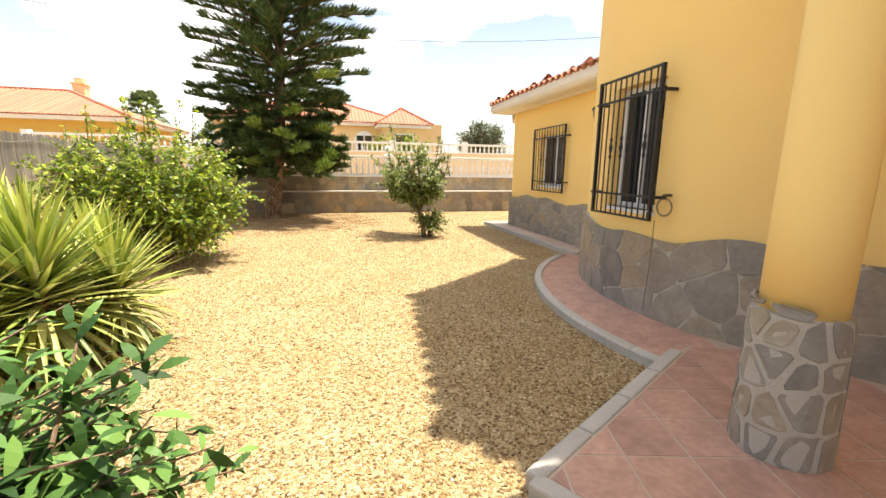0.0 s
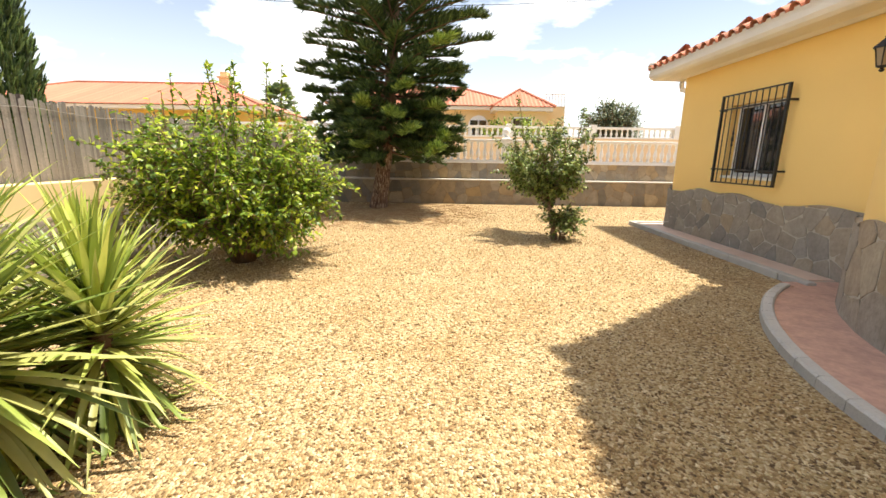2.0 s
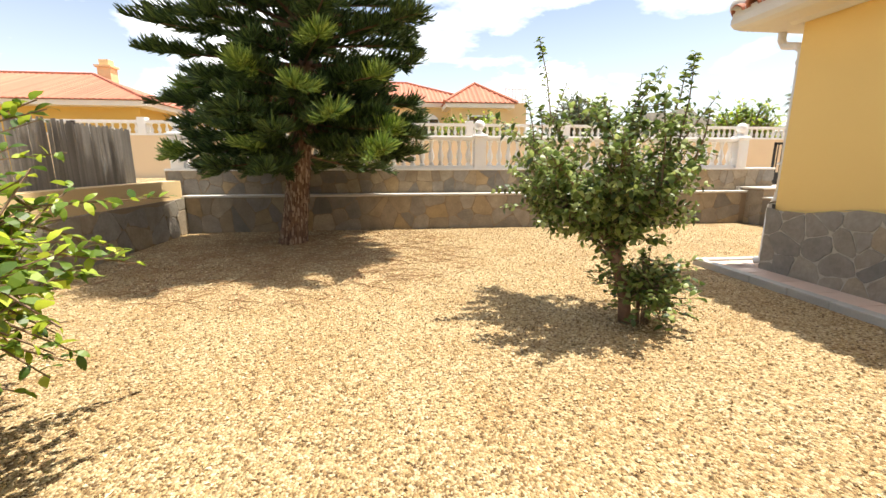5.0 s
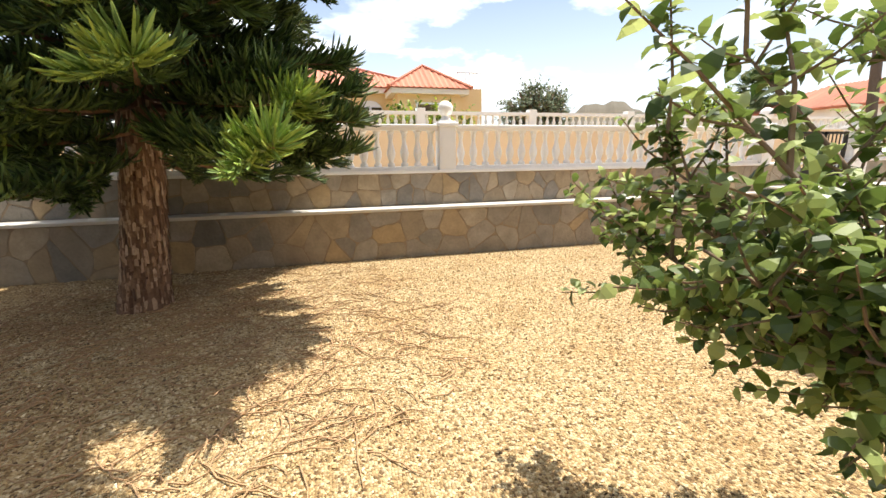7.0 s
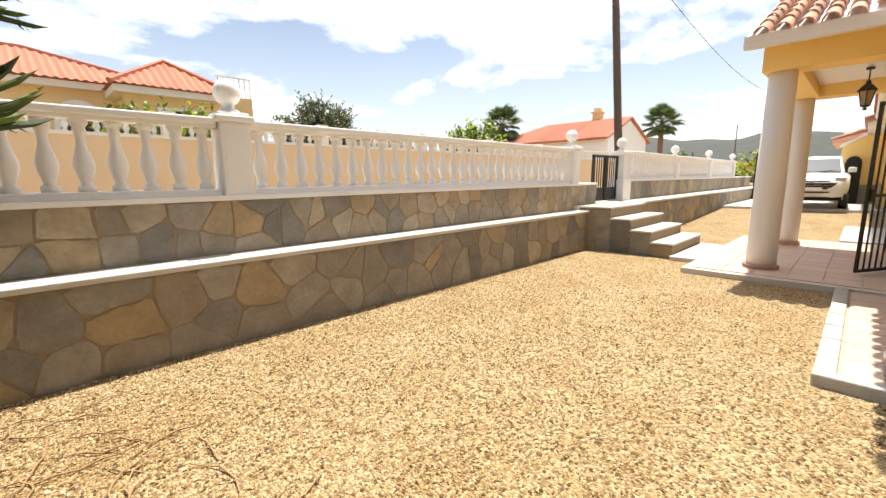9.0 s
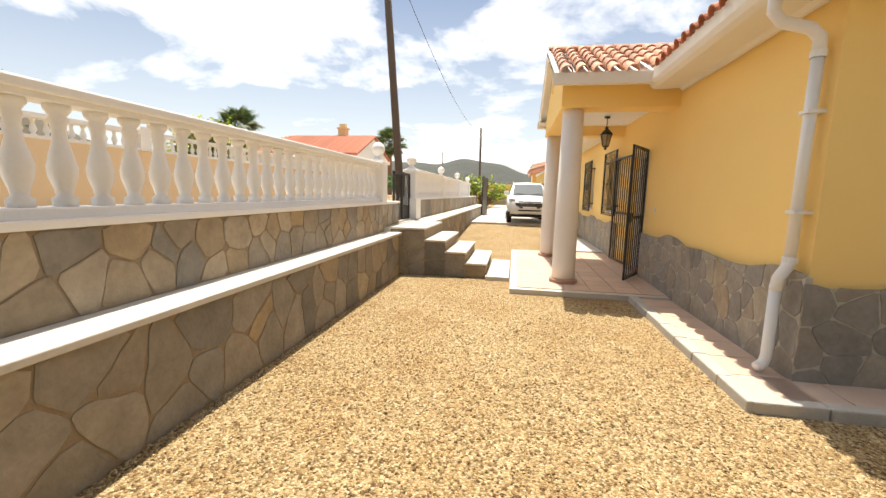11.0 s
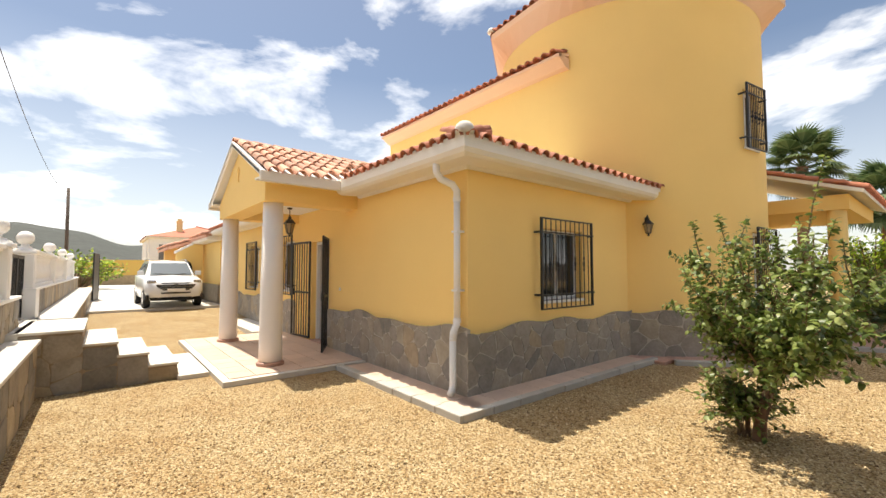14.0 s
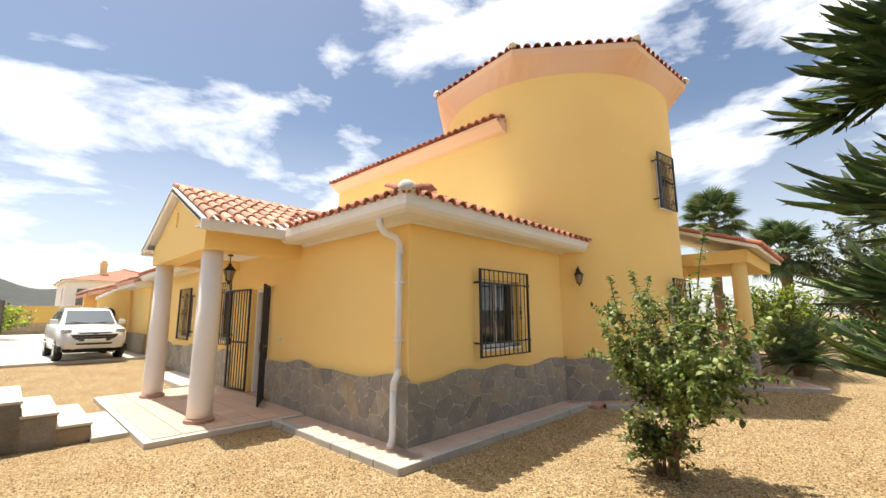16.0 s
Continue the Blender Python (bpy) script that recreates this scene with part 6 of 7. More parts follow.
def quince_tree():
    """A small tree: one leaning trunk, rising limbs, and long upright shoots set with broad leaves."""
    t = thing("quince_tree", "small single-trunked fruit tree with broad green leaves on gravel", "tree", at=(0.86, 9.46, 0))
    rng = random.Random(41)
    trunk = [Vector((0.03, 0, -0.03)), Vector((0.01, 0.01, 0.2)), Vector((-0.06, 0.02, 0.48)), Vector((-0.12, 0.06, 0.78))]
    part("trunk", tube(trunk, [0.062, 0.05, 0.044, 0.03], 12), BARK, t, "short brown trunk", smooth=True)
    P, D, U, L, W = [], [], [], [], []
    twigs = bmesh.new()

    def leafy(a, b, step, first=0.1, size=1.0):
        d = b - a
        ax = d.normalized()
        n = max(2, int(d.length / step))
        turn = rng.uniform(0, 6.28)
        s1 = ax.cross(Vector((0.3, 0.2, 1)) if abs(ax.z) < 0.9 else Vector((1, 0, 0))).normalized()
        s2 = ax.cross(s1)
        for i in range(n):
            f = first + (1 - first) * (i + rng.uniform(0.2, 0.8)) / n
            an = turn + i * 2.4 + rng.uniform(-0.4, 0.4)
            side = s1 * math.cos(an) + s2 * math.sin(an)
            q = (ax * rng.uniform(0.25, 0.7) + side + Vector((0, 0, rng.uniform(-0.25, 0.25)))).normalized()
            P.append(a + d * f), D.append(q)
            U.append((rng.gauss(0, 0.5), rng.gauss(0, 0.5), 1.0))
            g = size * rng.uniform(0.05, 0.078) * (1.0 if f < 0.85 else 0.75)
            L.append(g), W.append(g * rng.uniform(0.58, 0.76))

    def twig(p, q, r=0.005):
        m = p.lerp(q, 0.5) + Vector((rng.uniform(-0.02, 0.02), rng.uniform(-0.02, 0.02), -0.02))
        tube([p, m, q], [r, r * 0.8, r * 0.45], 4, twigs)

    limbs = 25
    for i in range(limbs):
        a = 2.39996 * i + rng.uniform(-0.25, 0.25)
        el = -0.55 + 1.47 * (i + 0.5) / limbs
        rr = math.sqrt(max(0.0, 1 - min(1.0, abs(el)) ** 2)) * (0.74 + 0.26 * min(1.0, max(0.0, el + 0.4))) * (1 + 0.75 * min(0.0, el))
        tip = Vector((-0.15 + 0.80 * rr * math.cos(a), 0.24 + (0.9 if math.sin(a) > 0 else 0.74) * rr * math.sin(a), 1.22 + 0.72 * el))
        if i % 8 == 3:
            tip = Vector((-0.62 + 0.05 * i / 8, 0.98 + 0.06 * (i // 8), 0.95 + 0.2 * (i // 8)))
        root = trunk[2].lerp(trunk[3], rng.random())
        mid = Vector((root.x + (tip.x - root.x) * 0.45, root.y + (tip.y - root.y) * 0.45, root.z + (tip.z - root.z) * 0.5 + 0.06))
        pts = bezier(root, mid, tip, 7)
        part("limb", tube(pts, [0.015 * (1 - 0.7 * k / 7) for k in range(8)], 7), TWIG, t, smooth=True)
        for k in range(19 if el < 0.15 else 15):
            f = rng.uniform(0.3, 1.0)
            j = min(6, int(f * 7))
            p = pts[j].lerp(pts[j + 1], f * 7 - j)
            out = Vector((p.x + 0.1, p.y - 0.15, 0))
            out = out.normalized() if out.length > 0.05 else Vector((1, 0, 0))
            d = (out * rng.uniform(-0.1, 0.75) + Vector((rng.gauss(0, 0.4), rng.gauss(0, 0.4), rng.uniform(-0.25, 1.0)))).normalized()
            q = p + d * rng.uniform(0.2, 0.42)
            q.z = max(q.z, 0.5)
            twig(p, q)
            leafy(p, q, 0.0225)
        leafy(pts[3], pts[7], 0.026)
        leafy(pts[0], pts[3], 0.018)
        # long upright shoots past the crown
        for k in range(1 if el > -0.1 else 0):
            p = pts[rng.choice((4, 5, 6, 7))]
            q = p + Vector((rng.uniform(-0.16, 0.16), rng.uniform(-0.16, 0.16), rng.uniform(0.3, 0.72)))
            part("shoot", tube([p, p.lerp(q, 0.5) + Vector((0.015, -0.01, 0)), q], [0.008, 0.006, 0.003], 5), TWIG, t)
            leafy(p, q, 0.024, 0.12, 0.92)
            leafy(p.lerp(q, 0.72), q, 0.012, 0.1, 0.9)
    part("twig_work", twigs, TWIG, t, kind="stuff")
    part("crown", leaf_mesh("crown", P, D, U, L, W, 0.3), LEAF2, t)


quince_tree()
bush("shrub_sucker", "low leafy sucker growth at the foot of the fruit tree", "shrub", (1.02, 9.42, 0), (0.16, 0.16), 0.06, 0.62, 20, 7, 0.066, LEAF2, 42, spacing=0.032, base_r=0.05, stem_r=0.006, slim=1.25)
bush("citrus_bush", "large bushy citrus shrub with bright yellow-green new leaves", "shrub", (-3.66, 7.62, 0), (1.28, 1.2), 0.10, 2.08, 120, 15, 0.074, LEAF, 43, tall=0.65, shoots=16, spacing=0.031, base_r=0.13, stem_r=0.013, drop=0.7)
bush("laurel_bush", "dark glossy-leaved evergreen bush beside the terrace", "shrub", (-2.14, 1.55, 0), (0.62, 0.56), 0.1, 0.98, 64, 10, 0.104, LEAF3, 44, spacing=0.03, base_r=0.15, stem_r=0.012, slim=0.62)


# ---- yucca ----
def blade(length, width, droop, mat):
    bm = bmesh.new()
    rows = []
    n = 7
    for i in range(n + 1):
        f = i / n
        x = length * f
        z = -droop * length * f * f
        w = width * (0.55 + 1.2 * f * (1 - f) * 1.6) * (1 - f ** 3) * 0.5 if i < n else 0.0006
        rows.append([bm.verts.new((x, -w, z + w * 0.45)), bm.verts.new((x, 0, z)), bm.verts.new((x, w, z + w * 0.45))])
    for a, b in zip(rows, rows[1:]):
        bm.faces.new((a[0], a[1], b[1], b[0])), bm.faces.new((a[1], a[2], b[2], b[1]))
    me = mesh_of(bm, "yucca_blade")
    me.materials.append(mat)
    me.polygons.foreach_set("use_smooth", [True] * len(me.polygons))
    return me


blades = [blade(0.62, 0.046, 0.02, BLADE), blade(0.70, 0.047, 0.12, BLADE), blade(0.57, 0.042, 0.0, BLADE)]
dry = [blade(0.60, 0.042, 0.3, DRYBLADE), blade(0.68, 0.044, 0.45, DRYBLADE)]


def yucca():
    y = thing("yucca", "clump of spiky yellow-green yucca rosettes on the gravel", "yucca", at=(-3.0, 3.9, 0))
    rng = random.Random(51)
    heads = [((0.02, -0.10, 0.62), 1.05, 62), ((0.28, 0.34, 0.50), 0.85, 50), ((-0.42, 0.25, 0.72), 1.05, 54), ((-0.22, -0.48, 0.52), 0.95, 52), ((-0.72, -0.40, 0.66), 1.0, 40), ((0.0, 0.62, 0.55), 0.85, 36)]
    verts, faces = [], []
    for (x, yy, z), s, n in heads:
        part("stem", tube([(x * 0.5, yy * 0.5, -0.02), (x * 0.9, yy * 0.9, z * 0.6), (x, yy, z)], [0.09, 0.07, 0.05], 8), BARK, y, smooth=True)
        total = int(n * 5.6)
        for i in range(total):
            f = i / total
            el = radians(88 - 150 * f) + rng.uniform(-0.15, 0.15)
            az = i * 2.39996 + rng.uniform(-0.25, 0.25)
            k = s * rng.uniform(0.85, 1.12)
            m = Matrix.Translation((x, yy, z + 0.14 * (1 - f) - 0.28 * f)) @ Matrix.Rotation(az, 4, "Z") @ Matrix.Rotation(-el, 4, "Y") @ Matrix.Diagonal((k, k, k, 1))
            if i < n:
                b = new("leaf", rng.choice(blades))
                b.parent = y
                b.matrix_local = m
            else:
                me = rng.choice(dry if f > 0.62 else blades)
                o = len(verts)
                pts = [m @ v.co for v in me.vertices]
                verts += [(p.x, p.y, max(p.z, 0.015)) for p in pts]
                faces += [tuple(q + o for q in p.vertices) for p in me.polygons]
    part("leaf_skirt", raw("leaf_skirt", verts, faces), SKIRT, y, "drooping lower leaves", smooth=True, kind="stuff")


yucca()


# ---- the conifer ----
def fingers(name, P, D, L, R):
    """Rope-like branchlets: slim curved spindles with a ragged, needled skin."""
    rng = np.random.default_rng(7)
    P, D, L, R = (np.asarray(v, float) for v in (P, D, L, R))
    n = len(P)
    D /= np.linalg.norm(D, axis=1, keepdims=True)
    A = np.cross(D, rng.normal(size=(n, 3)))
    A /= np.linalg.norm(A, axis=1, keepdims=True)
    B = np.cross(D, A)
    up = np.array([0, 0, 1.0])
    rows = []
    prof = ((0.0, 0.6), (0.35, 1.0), (0.85, 0.8))
    for f, w in prof:
        c = P + D * (L * f)[:, None] + up * (L * 0.28 * f * f)[:, None]
        for k in range(3):
            a = k * math.pi * 2 / 3 + f * 1.3
            r = (R * w * rng.uniform(0.75, 1.25, n))[:, None]
            rows.append(c + (A * math.cos(a) + B * math.sin(a)) * r)
    rows.append(P + D * L[:, None] + up * (L * 0.28)[:, None])
    verts = np.stack(rows, 1)
    k = len(rows)
    q = [(3 * j + i, 3 * j + (i + 1) % 3, 3 * j + 3 + (i + 1) % 3, 3 * j + 3 + i) for j in range(2) for i in range(3)]
    t = [(6 + i, 6 + (i + 1) % 3, 9) for i in range(3)]
    off = k * np.arange(n)[:, None, None]
    quads = (np.array(q)[None] + off).reshape(-1, 4).tolist()
    tris = (np.array(t)[None] + off).reshape(-1, 3).tolist()
    # needles standing off each rope
    m = 5
    f = rng.uniform(0.1, 0.95, (n, m))
    a = rng.uniform(0, 6.28, (n, m))
    c = P[:, None] + D[:, None] * (L[:, None] * f)[..., None] + up * (L[:, None] * 0.28 * f * f)[..., None]
    o = A[:, None] * np.cos(a)[..., None] + B[:, None] * np.sin(a)[..., None]
    r = R[:, None, None]
    tipv = c + o * r * 1.8 + D[:, None] * r * 1.6
    s1 = c + o * r * 0.7 + np.cross(o, D[:, None]) * r * 0.3
    s2 = c + o * r * 0.7 - np.cross(o, D[:, None]) * r * 0.3
    nv = np.stack([s1, s2, tipv], 2).reshape(-1, 3)
    base = n * k
    ntri = (base + np.arange(n * m * 3).reshape(-1, 3)).tolist()
    return raw(name, verts.reshape(-1, 3).tolist() + nv.tolist(), quads + tris + ntri)


def conifer():
    t = thing("conifer", "tall dark green island pine with tiered upturned branches", "tree")
    rng = random.Random(61)
    axis = [Vector((-2.88, 13.72, -0.05)), Vector((-2.82, 13.7, 0.3)), Vector((-2.74, 13.66, 0.8)), Vector((-2.62, 13.6, 1.6)), Vector((-2.48, 13.5, 2.8)), Vector((-2.36, 13.4, 4.5)), Vector((-2.28, 13.35, 8)), Vector((-2.25, 13.3, 13.2))]
    bm = bmesh.new()
    rings = []
    for i in range(120):
        zz = -0.05 + i * 0.11 if i < 30 else 3.25 + (i - 30) * 0.11
        c = None
        for a_, b_, r0, r1 in zip(axis, axis[1:], (0.235, 0.205, 0.185, 0.172, 0.155, 0.13, 0.085), (0.205, 0.185, 0.172, 0.155, 0.13, 0.085, 0.02)):
            if a_.z <= zz <= b_.z:
                f = (zz - a_.z) / (b_.z - a_.z)
                c, rad = a_.lerp(b_, f), r0 + (r1 - r0) * f
        if c is None:
            break
        ring = []
        for k in range(28):
            a = 2 * math.pi * k / 28
            p = Vector((math.cos(a) * 4, math.sin(a) * 4, zz * 2.4))
            q = rad * (1 + 0.07 * noise.noise(p) + 0.09 * max(0.0, noise.noise(p * 2.3)) + 0.25 * max(0, 0.25 - zz) * (1 + math.sin(a * 5)))
            ring.append(bm.verts.new((c.x + q * math.cos(a), c.y + q * math.sin(a), zz)))
        rings.append(ring)
    for a_, b_ in zip(rings, rings[1:]):
        for k in range(28):
            bm.faces.new((a_[k], a_[(k + 1) % 28], b_[(k + 1) % 28], b_[k]))
    part("trunk", bm, BARK, t, "flaking red-brown trunk")
    verts, faces = [], []
    for i in range(1900):
        zz = 0.02 + 2.7 * rng.random()
        k = next(j for j in range(len(axis) - 1) if axis[j].z <= zz <= axis[j + 1].z)
        f = (zz - axis[k].z) / (axis[k + 1].z - axis[k].z)
        c = axis[k].lerp(axis[k + 1], f)
        radii_ = (0.235, 0.205, 0.185, 0.172, 0.155, 0.13, 0.085, 0.02)
        rad = radii_[k] + (radii_[k + 1] - radii_[k]) * f
        a = rng.uniform(0, 6.28)
        da, hh = rng.uniform(0.035, 0.10), rng.uniform(0.02, 0.075)
        up_, lift = rng.uniform(0.012, 0.03), rng.uniform(0.0, 0.012)
        o_ = len(verts)
        for a2, z2, e_ in ((-da, -hh, lift), (da * 0.7, -hh * rng.uniform(0.7, 1.2), lift * 0.6), (da, hh * 0.6, 0), (da * 0.2, hh, 0), (-da * 0.8, hh * 0.7, 0)):
            rr_ = rad * (1.02 + up_) + e_ + 0.006
            verts.append((c.x + rr_ * math.cos(a + a2), c.y + rr_ * math.sin(a + a2), max(0.0, zz + z2)))
        faces.append(tuple(range(o_, o_ + 5)))
    fl = raw("bark_flakes", verts, faces)
    part("flaking_bark", fl, FLAKE, t, "curling flakes of bark", kind="stuff")

    def at(z):
        for a, b in zip(axis, axis[1:]):
            if a.z <= z <= b.z:
                return a.lerp(b, (z - a.z) / (b.z - a.z))
        return axis[-1]

    data = {"dark": ([], [], [], []), "tip": ([], [], [], [])}

    def rope(key, p, d, ln, rad):
        q = data[key]
        q[0].append(p), q[1].append(d), q[2].append(ln), q[3].append(rad)

    def limb(z, a, R, sunlit=False):
        """One tiered branch: a bare arched limb with flat sprays of rope-like branchlets and an upturned brush at its end."""
        o = Vector((math.cos(a), math.sin(a), 0))
        side = Vector((-o.y, o.x, 0))
        low = max(0.0, 1 - (z - 1.6) / 2.2)
        near = z < 5.6
        p0 = at(z)
        droop = -0.30 * low + 0.05
        p1 = p0 + o * R * 0.5 + Vector((0, 0, R * (0.06 + droop * 0.8)))
        p2 = p0 + o * R + Vector((0, 0, R * (0.03 + droop * 0.7) + 0.10 * (z > 3)))
        pts = bezier(p0, p1, p2, 8)
        part("limb", tube(pts, [0.03 * (1 - 0.85 * k / 8) + 0.004 for k in range(9)], 5), BARK, t)
        thick = rng.uniform(0.0095, 0.0115) if near else 0.0165
        m = int((92 if near else 50) * R)
        for k in range(m):
            f = 0.14 + 0.86 * ((k + rng.random()) / m) ** 0.9
            j = min(7, int(f * 8))
            p = pts[j].lerp(pts[j + 1], f * 8 - j)
            tan = (pts[j + 1] - pts[j]).normalized()
            s = 1 if k % 2 else -1
            d = tan * rng.uniform(0.55, 1.0) + side * s * rng.uniform(0.3, 0.95) + Vector((0, 0, rng.uniform(-0.12, 0.42)))
            ln = (0.25 if near else 0.31) * (0.6 + 0.7 * math.sin(math.pi * min(1.0, 0.2 + f * 0.62))) * rng.uniform(0.75, 1.15)
            rope("tip" if sunlit and f > 0.86 else "dark", p, d.normalized(), ln, thick * rng.uniform(0.85, 1.15))
        if z < 3.6:
            # side sprays, each a small plume of its own
            for pl in range(12):
                f = rng.uniform(0.35, 1.0)
                j = min(7, int(f * 8))
                p = pts[j].lerp(pts[j + 1], f * 8 - j)
                tan = (pts[j + 1] - pts[j]).normalized()
                ax = (tan * rng.uniform(0.6, 1.0) + side * rng.choice((-1, 1)) * rng.uniform(0.2, 0.9) + Vector((0, 0, rng.uniform(-0.5, 0.3)))).normalized()
                ln = rng.uniform(0.2, 0.34)
                if p.x + ax.x * ln > ((-1.0 if o.y > -0.22 else -0.6) if z < 2.9 else 0.2):
                    continue
                s1 = ax.cross(Vector((0, 0, 1))).normalized()
                s2 = s1.cross(ax)
                key = "tip" if sunlit and f > 0.8 else "dark"
                for k in range(int(150 * ln)):
                    g = rng.random() ** 0.8
                    an = rng.uniform(0, 6.28)
                    op = rng.uniform(0.35, 0.9) * (1.1 - 0.6 * g)
                    rope(key, p + ax * ln * g, ax + (s1 * math.cos(an) + s2 * math.sin(an)) * op, rng.uniform(0.12, 0.18), rng.uniform(0.0075, 0.0095))
        for k in range((64 if sunlit else 34) if near else 12):
            d = (pts[8] - pts[7]).normalized() * rng.uniform(0.2, 1.0) + side * rng.gauss(0, 0.5) + Vector((0, 0, rng.gauss(0.35, 0.4)))
            rope("tip" if sunlit else "dark", pts[8] - (pts[8] - pts[7]) * rng.uniform(0, 0.7), d, rng.uniform(0.14, 0.22), 0.0105 if near else 0.0145)

    z, w = 1.55, 0
    while z < 11.2:
        r = 2.2 if z < 2.3 else 2.2 + 0.4 * min(1.0, (z - 2.3) / 1.0) if z < 4.8 else 2.6 * (1 - (z - 4.8) / 7.2) ** 0.85
        for i in range(8):
            a = 2 * math.pi * (i / 8) + w * 0.47 + rng.uniform(-0.18, 0.18)
            a = (a + math.pi) % (2 * math.pi) - math.pi
            R = r * rng.uniform(0.82, 1.05)
            if z < 1.7 and -0.75 < a < 0.4:
                continue
            if math.cos(a) > 0.05 and z < 4.4:
                reach = -0.69 if z < 2.3 else -0.74 if z < 3.6 else -0.1
                if -0.22 < a < 1.35:
                    reach = -1.25 if z < 2.9 else -0.8
                R = min(R, (reach - at(z).x) / math.cos(a))
            if math.cos(a) < -0.2:
                R *= 0.86
            if z < 6 and -2.6 < a < -1.1:
                R *= 0.84
            limb(z, a, R, z < 4.2 and a < -0.7 and rng.random() < 0.2)
        z += 0.21 if z < 2.6 else (0.28 if z < 6 else 0.36)
        w += 1
    for z, a, R in ((1.85, -1.0, 2.6), (2.15, -1.22, 2.4), (2.05, -0.82, 2.2), (2.4, -1.42, 2.05), (2.55, -0.95, 2.2)):
        limb(z, a, R, True)
    for z, a, R in ((1.78, -0.45, 2.1), (1.98, -0.56, 2.2), (2.16, -0.42, 2.04)):
        limb(z, a, R)
    part("crown", fingers("crown", *data["dark"]), PINE, t)
    # branch ends that catch the sun, lit by their paler green
    part("young_crown", fingers("young_crown", *data["tip"]), PINELIT, t, "bright green branchlets coloured as if in full sun")


conifer()


def roots():
    """Dry branchlets shed by the conifer, curled on the gravel."""
    rng = random.Random(71)
    bm = bmesh.new()
    for i in range(760):
        a = rng.uniform(0, 6.28)
        r = 2.55 * rng.random() ** 0.62
        x, y = -2.35 + r * math.cos(a), 12.75 + r * math.sin(a)
        if y > 14.75 or x < -5:
            continue
        d = rng.uniform(0, 6.28)
        bend = rng.uniform(-0.5, 0.5)
        step = rng.uniform(0.04, 0.095)
        pts = []
        for k in range(6):
            pts.append((x, y, 0.008 + 0.012 * (k % 2)))
            d += bend + rng.uniform(-0.2, 0.2)
            x += step * math.cos(d)
            y = min(14.85, y + step * math.sin(d))
        tube(pts, [0.0045, 0.0055, 0.0055, 0.005, 0.004, 0.002], 4, bm)
    tagged(put("fallen_branchlets", bm, ROOTS), "dry brown fallen branchlets scattered under the conifer", "litter", kind="stuff")


roots()


# ---- background planting ----
def fan_frond(mat):
    """A fan palm leaf: a stalk and a half-disc of split blades; x outwards."""
    bm = bmesh.new()
    tube([(0, 0, 0), (0.5, 0, 0.04), (0.9, 0, 0)], [0.025, 0.02, 0.015], 5, bm)
    n = 26
    for i in range(n):
        a = radians(-125 + 250 * i / (n - 1))
        d = Vector((math.cos(a), math.sin(a), 0))
        s = Vector((-d.y, d.x, 0))
        L = 0.75 * (0.8 + 0.2 * math.cos(a))
        b = Vector((0.9, 0, 0))
        v = [bm.verts.new(p) for p in (b, b + d * L * 0.55 + s * 0.05 + Vector((0, 0, 0.03)), b + d * L - Vector((0, 0, 0.22)), b + d * L * 0.55 - s * 0.05 + Vector((0, 0, 0.03)))]
        bm.faces.new(v)
    me = mesh_of(bm, "frond")
    me.materials.append(mat)
    return me


fan = fan_frond(PALMLEAF)


def palm(at, height, size, seed, count=34):
    t = thing("fan_palm", "fan palm with a shaggy brown trunk and drooping green fans", "palm tree", "background palms", at=at)
    rng = random.Random(seed)
    part("trunk", tube([(0, 0, -0.1), (0.05, 0, height * 0.5), (0, 0.05, height)], [0.22 * size, 0.18 * size, 0.2 * size], 10), BARK, t)
    for i in range(count):
        f = i / count
        b = new("frond", fan)
        b.parent = t
        k = size * rng.uniform(0.85, 1.1)
        b.matrix_local = Matrix.Translation((0, 0, height)) @ Matrix.Rotation(i * 2.4, 4, "Z") @ Matrix.Rotation(-radians(80 - 130 * f) + rng.uniform(-0.1, 0.1), 4, "Y") @ Matrix.Diagonal((k, k, k, 1))


palm((3.2, -6.5, 0), 5.6, 1.0, 1)
palm((1.3, -12, 0), 4.6, 1.25, 2)
palm((28, 33, 0.8), 4.8, 1.15, 3)
palm((75, 36, 0.8), 9.0, 2.2, 4)
palm((-17, 44, 0), 6.2, 1.3, 5)


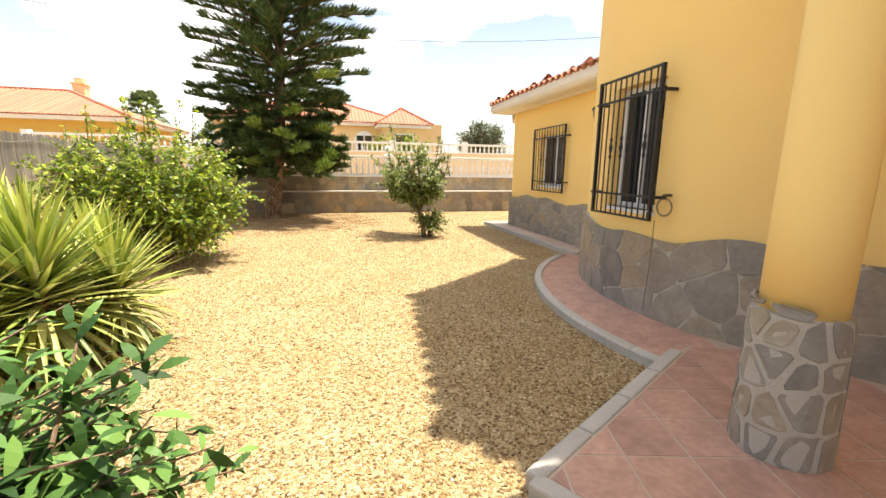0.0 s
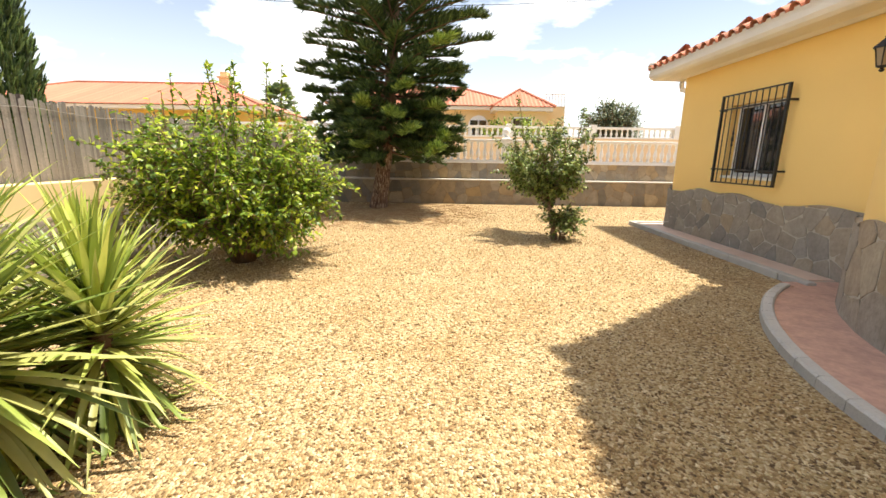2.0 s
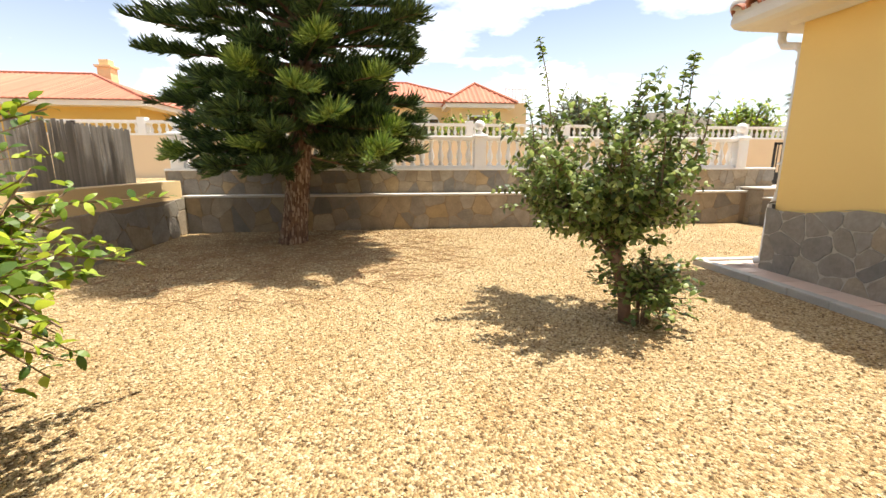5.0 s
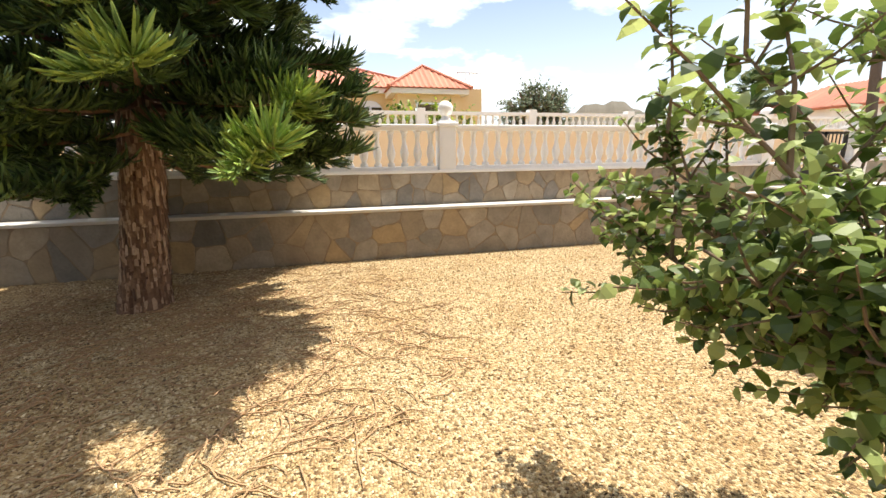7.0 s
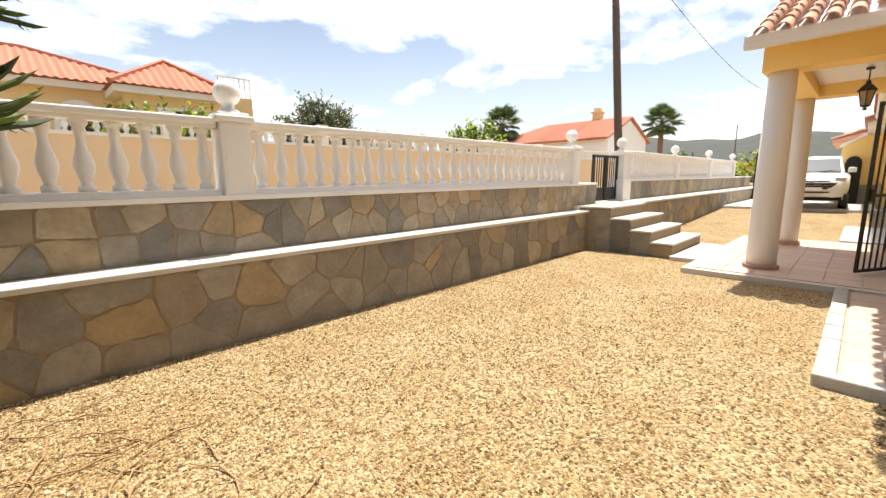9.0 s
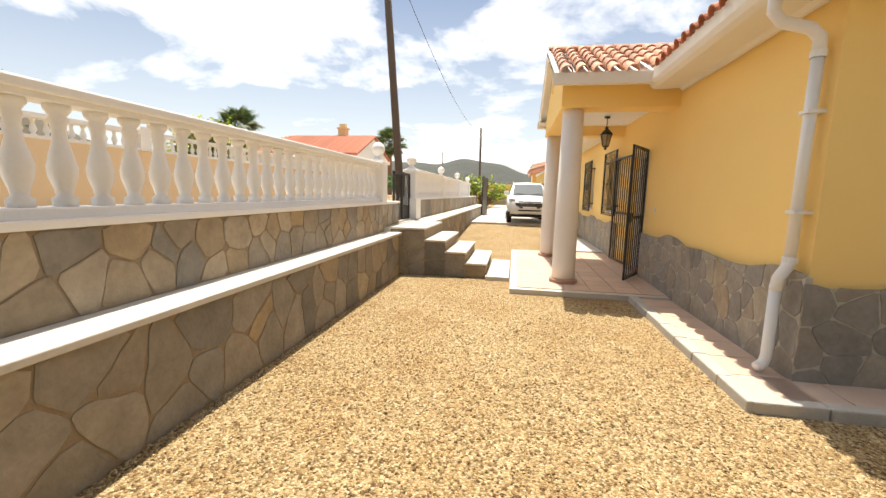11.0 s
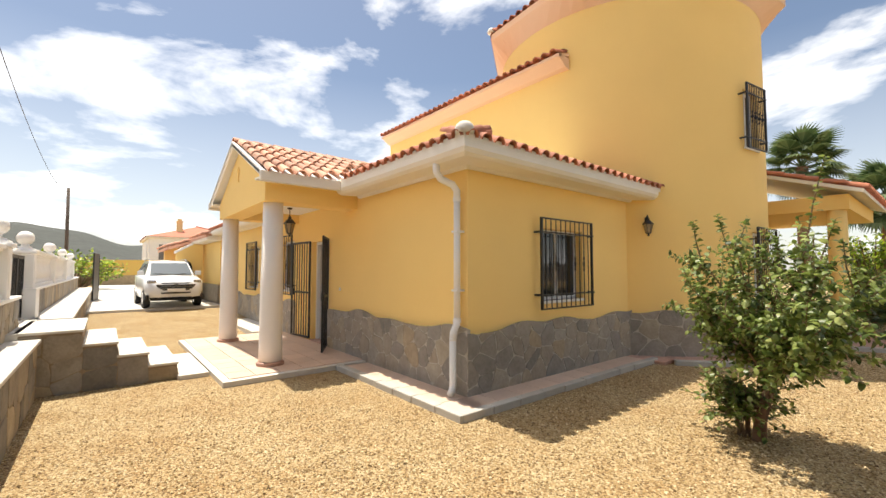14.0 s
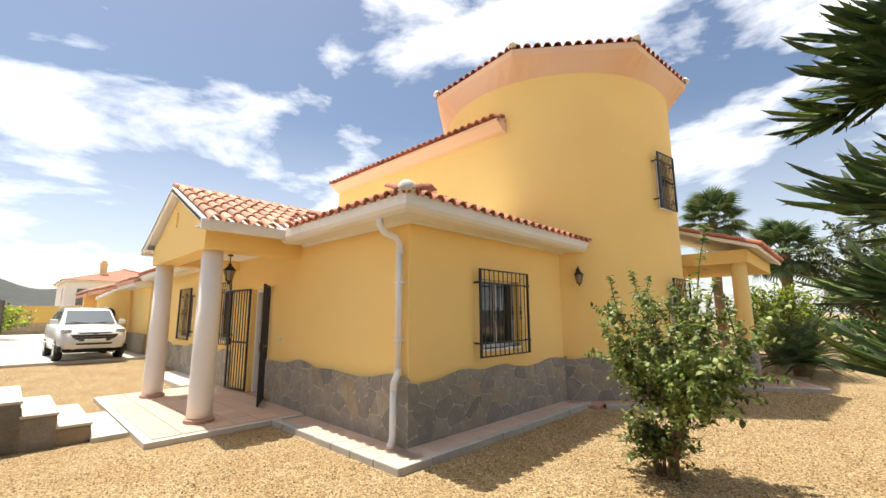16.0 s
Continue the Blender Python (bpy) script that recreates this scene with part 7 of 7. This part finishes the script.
def cycad():
    t = thing("cycad", "low cycad with a ring of stiff dark green feather leaves", "cycad", at=(0.45, -0.9, 0))
    bm = bmesh.new()
    tube([(0, 0, 0), (0.4, 0, 0.05), (0.8, 0, -0.05), (1.1, 0, -0.25)], [0.014, 0.012, 0.008, 0.003], 4, bm)
    for i in range(30):
        f = 0.15 + 0.85 * i / 29
        x = 1.1 * f
        z = 0.05 * math.sin(f * 3) - 0.25 * max(0, f - 0.35) ** 1.5
        for s in (-1, 1):
            L = 0.19 * math.sin(math.pi * min(1, 0.2 + f * 0.75))
            v = [bm.verts.new(p) for p in ((x, 0, z), (x + 0.05, s * L * 0.5 - 0.0, z + 0.045), (x + 0.1, s * L, z + 0.05), (x + 0.03, s * L * 0.5, z + 0.03))]
            bm.faces.new(v)
    me = mesh_of(bm, "feather_leaf")
    me.materials.append(PALMLEAF)
    part("trunk", lathe([(0.2, -0.02), (0.22, 0.2), (0.15, 0.36)], 10), BARK, t)
    for i in range(46):
        f = i / 46
        b = new("feather_leaf", me)
        b.parent = t
        b.matrix_local = Matrix.Translation((0, 0, 0.34)) @ Matrix.Rotation(i * 2.4, 4, "Z") @ Matrix.Rotation(-radians(72 - 88 * f), 4, "Y") @ Matrix.Diagonal((1.3, 1.5, 1.3, 1))


cycad()
bush("garden_shrub", "bright green rounded garden shrub beyond the terrace", "shrub", (1.2, -3.7, 0), (1.4, 1.2), 0.4, 2.9, 56, 9, 0.14, LEAF, 81, spacing=0.07, base_r=0.2, stem_r=0.04, group="garden shrubs")
bush("garden_shrub", "dark green rounded garden shrub beyond the terrace", "shrub", (-1.2, -4.2, 0), (1.1, 1.1), 0.1, 1.5, 34, 7, 0.14, LEAF3, 82, spacing=0.07, base_r=0.2, stem_r=0.03, group="garden shrubs")
bush("garden_shrub", "dark green rounded garden shrub beyond the terrace", "shrub", (-2.6, -3.2, 0), (1.0, 1.0), 0.1, 1.3, 30, 7, 0.14, LEAF3, 83, spacing=0.07, base_r=0.2, stem_r=0.03, group="garden shrubs")
pepper = bush("pepper_tree", "airy grey-green tree with hanging foliage behind the garden", "tree", (-1.6, -11, 0), (2.1, 1.9), 1.4, 6.0, 60, 14, 0.2, OLIVE, 84, spacing=0.06, base_r=0.1, stem_r=0.03, drop=0.6, fork=1.4)
pepper = bush("pepper_tree", "airy grey-green tree with hanging foliage behind the garden", "tree", (-5.5, -12, 0), (2.4, 2.2), 1.2, 5.5, 60, 14, 0.22, OLIVE, 85, spacing=0.065, base_r=0.1, stem_r=0.03, drop=0.6, fork=1.2)
for pt in [o for o in bpy.data.objects if o.name.startswith("pepper_tree")]:
    part("trunk", tube([(0, 0, -0.05), (0.04, 0, 0.8), (0, 0, 1.5)], [0.2, 0.16, 0.12], 10), BARK, pt, "grey-brown trunk", smooth=True)
bush("hedge_tree", "dense dark hedge tree closing the back of the garden", "tree", (1.5, -17, 0), (4.5, 1.6), 0.2, 3.2, 60, 8, 0.3, LEAF3, 86, spacing=0.16, base_r=0.6, stem_r=0.07)
bush("olive_tree", "round grey-green olive tree behind the opposite wall", "tree", (8.9, 28.4, 0.8), (1.8, 1.5), 0.5, 4.1, 110, 16, 0.14, OLIVE, 87, spacing=0.05, base_r=0.2, stem_r=0.1)
bush("climber_hedge", "green flowering hedge above the opposite wall", "hedge", (2.6, 25.0, 0.8), (2.4, 0.8), 0.6, 2.75, 60, 8, 0.18, LEAF, 88, spacing=0.10, base_r=0.5, stem_r=0.04)
bush("round_tree", "low round green tree beyond the street wall", "tree", (17.6, 27, 0.8), (1.9, 1.6), 0.6, 3.7, 70, 10, 0.24, LEAF, 89, spacing=0.11, base_r=0.2, stem_r=0.1)
bush("dark_hedge", "dark hedge beside the driveway wall", "hedge", (50, 26, 0.8), (9, 1.6), 0.3, 3.0, 70, 8, 0.4, LEAF3, 90, spacing=0.2, base_r=1.0, stem_r=0.08)
bush("field_shrub", "green scrub behind the ochre wall", "shrub", (36, 16, 0.3), (4, 3), 0.3, 2.6, 50, 8, 0.3, LEAF, 91, spacing=0.17, base_r=0.6, stem_r=0.06)


def cypress():
    t = thing("cypress", "tall dark clipped cypress behind the cane fence", "tree", at=(-12.3, 13.2, 0))
    rng = random.Random(95)
    part("trunk", tube([(0, 0, -0.1), (0, 0, 7)], [0.14, 0.03], 8), BARK, t)
    P, D, L, R = [], [], [], []
    for i in range(5200):
        z = 7.4 * rng.random() ** 0.9 + 0.3
        r = 0.95 * (1 - (z / 8.2) ** 2.2) * rng.uniform(0.6, 1.05)
        a = rng.uniform(0, 6.28)
        P.append((r * math.cos(a), r * math.sin(a), z))
        D.append((math.cos(a) * 0.6 + rng.gauss(0, 0.3), math.sin(a) * 0.6 + rng.gauss(0, 0.3), 1.0))
        L.append(rng.uniform(0.2, 0.4)), R.append(rng.uniform(0.02, 0.035))
    part("crown", fingers("crown", P, D, L, R), PINE, t)


cypress()


# ---- small things ----
def wire_coil():
    t = thing("wire_coil", "loop of rusty wire hanging from the window grille", "wire")
    c = on_drum(187.5, 1.16, 0.075)
    tan = Vector((-math.sin(radians(187.5)), math.cos(radians(187.5)), 0))
    for k, r in ((0, 0.085), (1, 0.075)):
        part("loop", tube([c + tan * (r * math.cos(a)) + Vector((0, 0, r * math.sin(a))) for a in (i * 2 * math.pi / 22 for i in range(23))], 0.0035, 5), TWIG, t)
    part("hook", tube([on_drum(187.5, 1.27, 0.0), on_drum(187.5, 1.27, 0.1)], 0.014, 6), IRON, t)
    e = on_drum(186.2, 0, 0.1)
    part("hanging_cord", tube([(e.x, e.y, 1.03), (e.x + 0.005, e.y + 0.01, 0.6), (e.x - 0.03, e.y, 0.14)], 0.004, 5), TWIG, t)


wire_coil()


def door_bell():
    t = thing("door_bell", "small round white bell push on the front wall", "door bell")
    part("plate", lathe([(0.035, 0), (0.03, 0.012), (0.012, 0.016)], 14), PIPE, t).matrix_world = pose(7.2, HY, 1.25, -90, 0, 0)


door_bell()
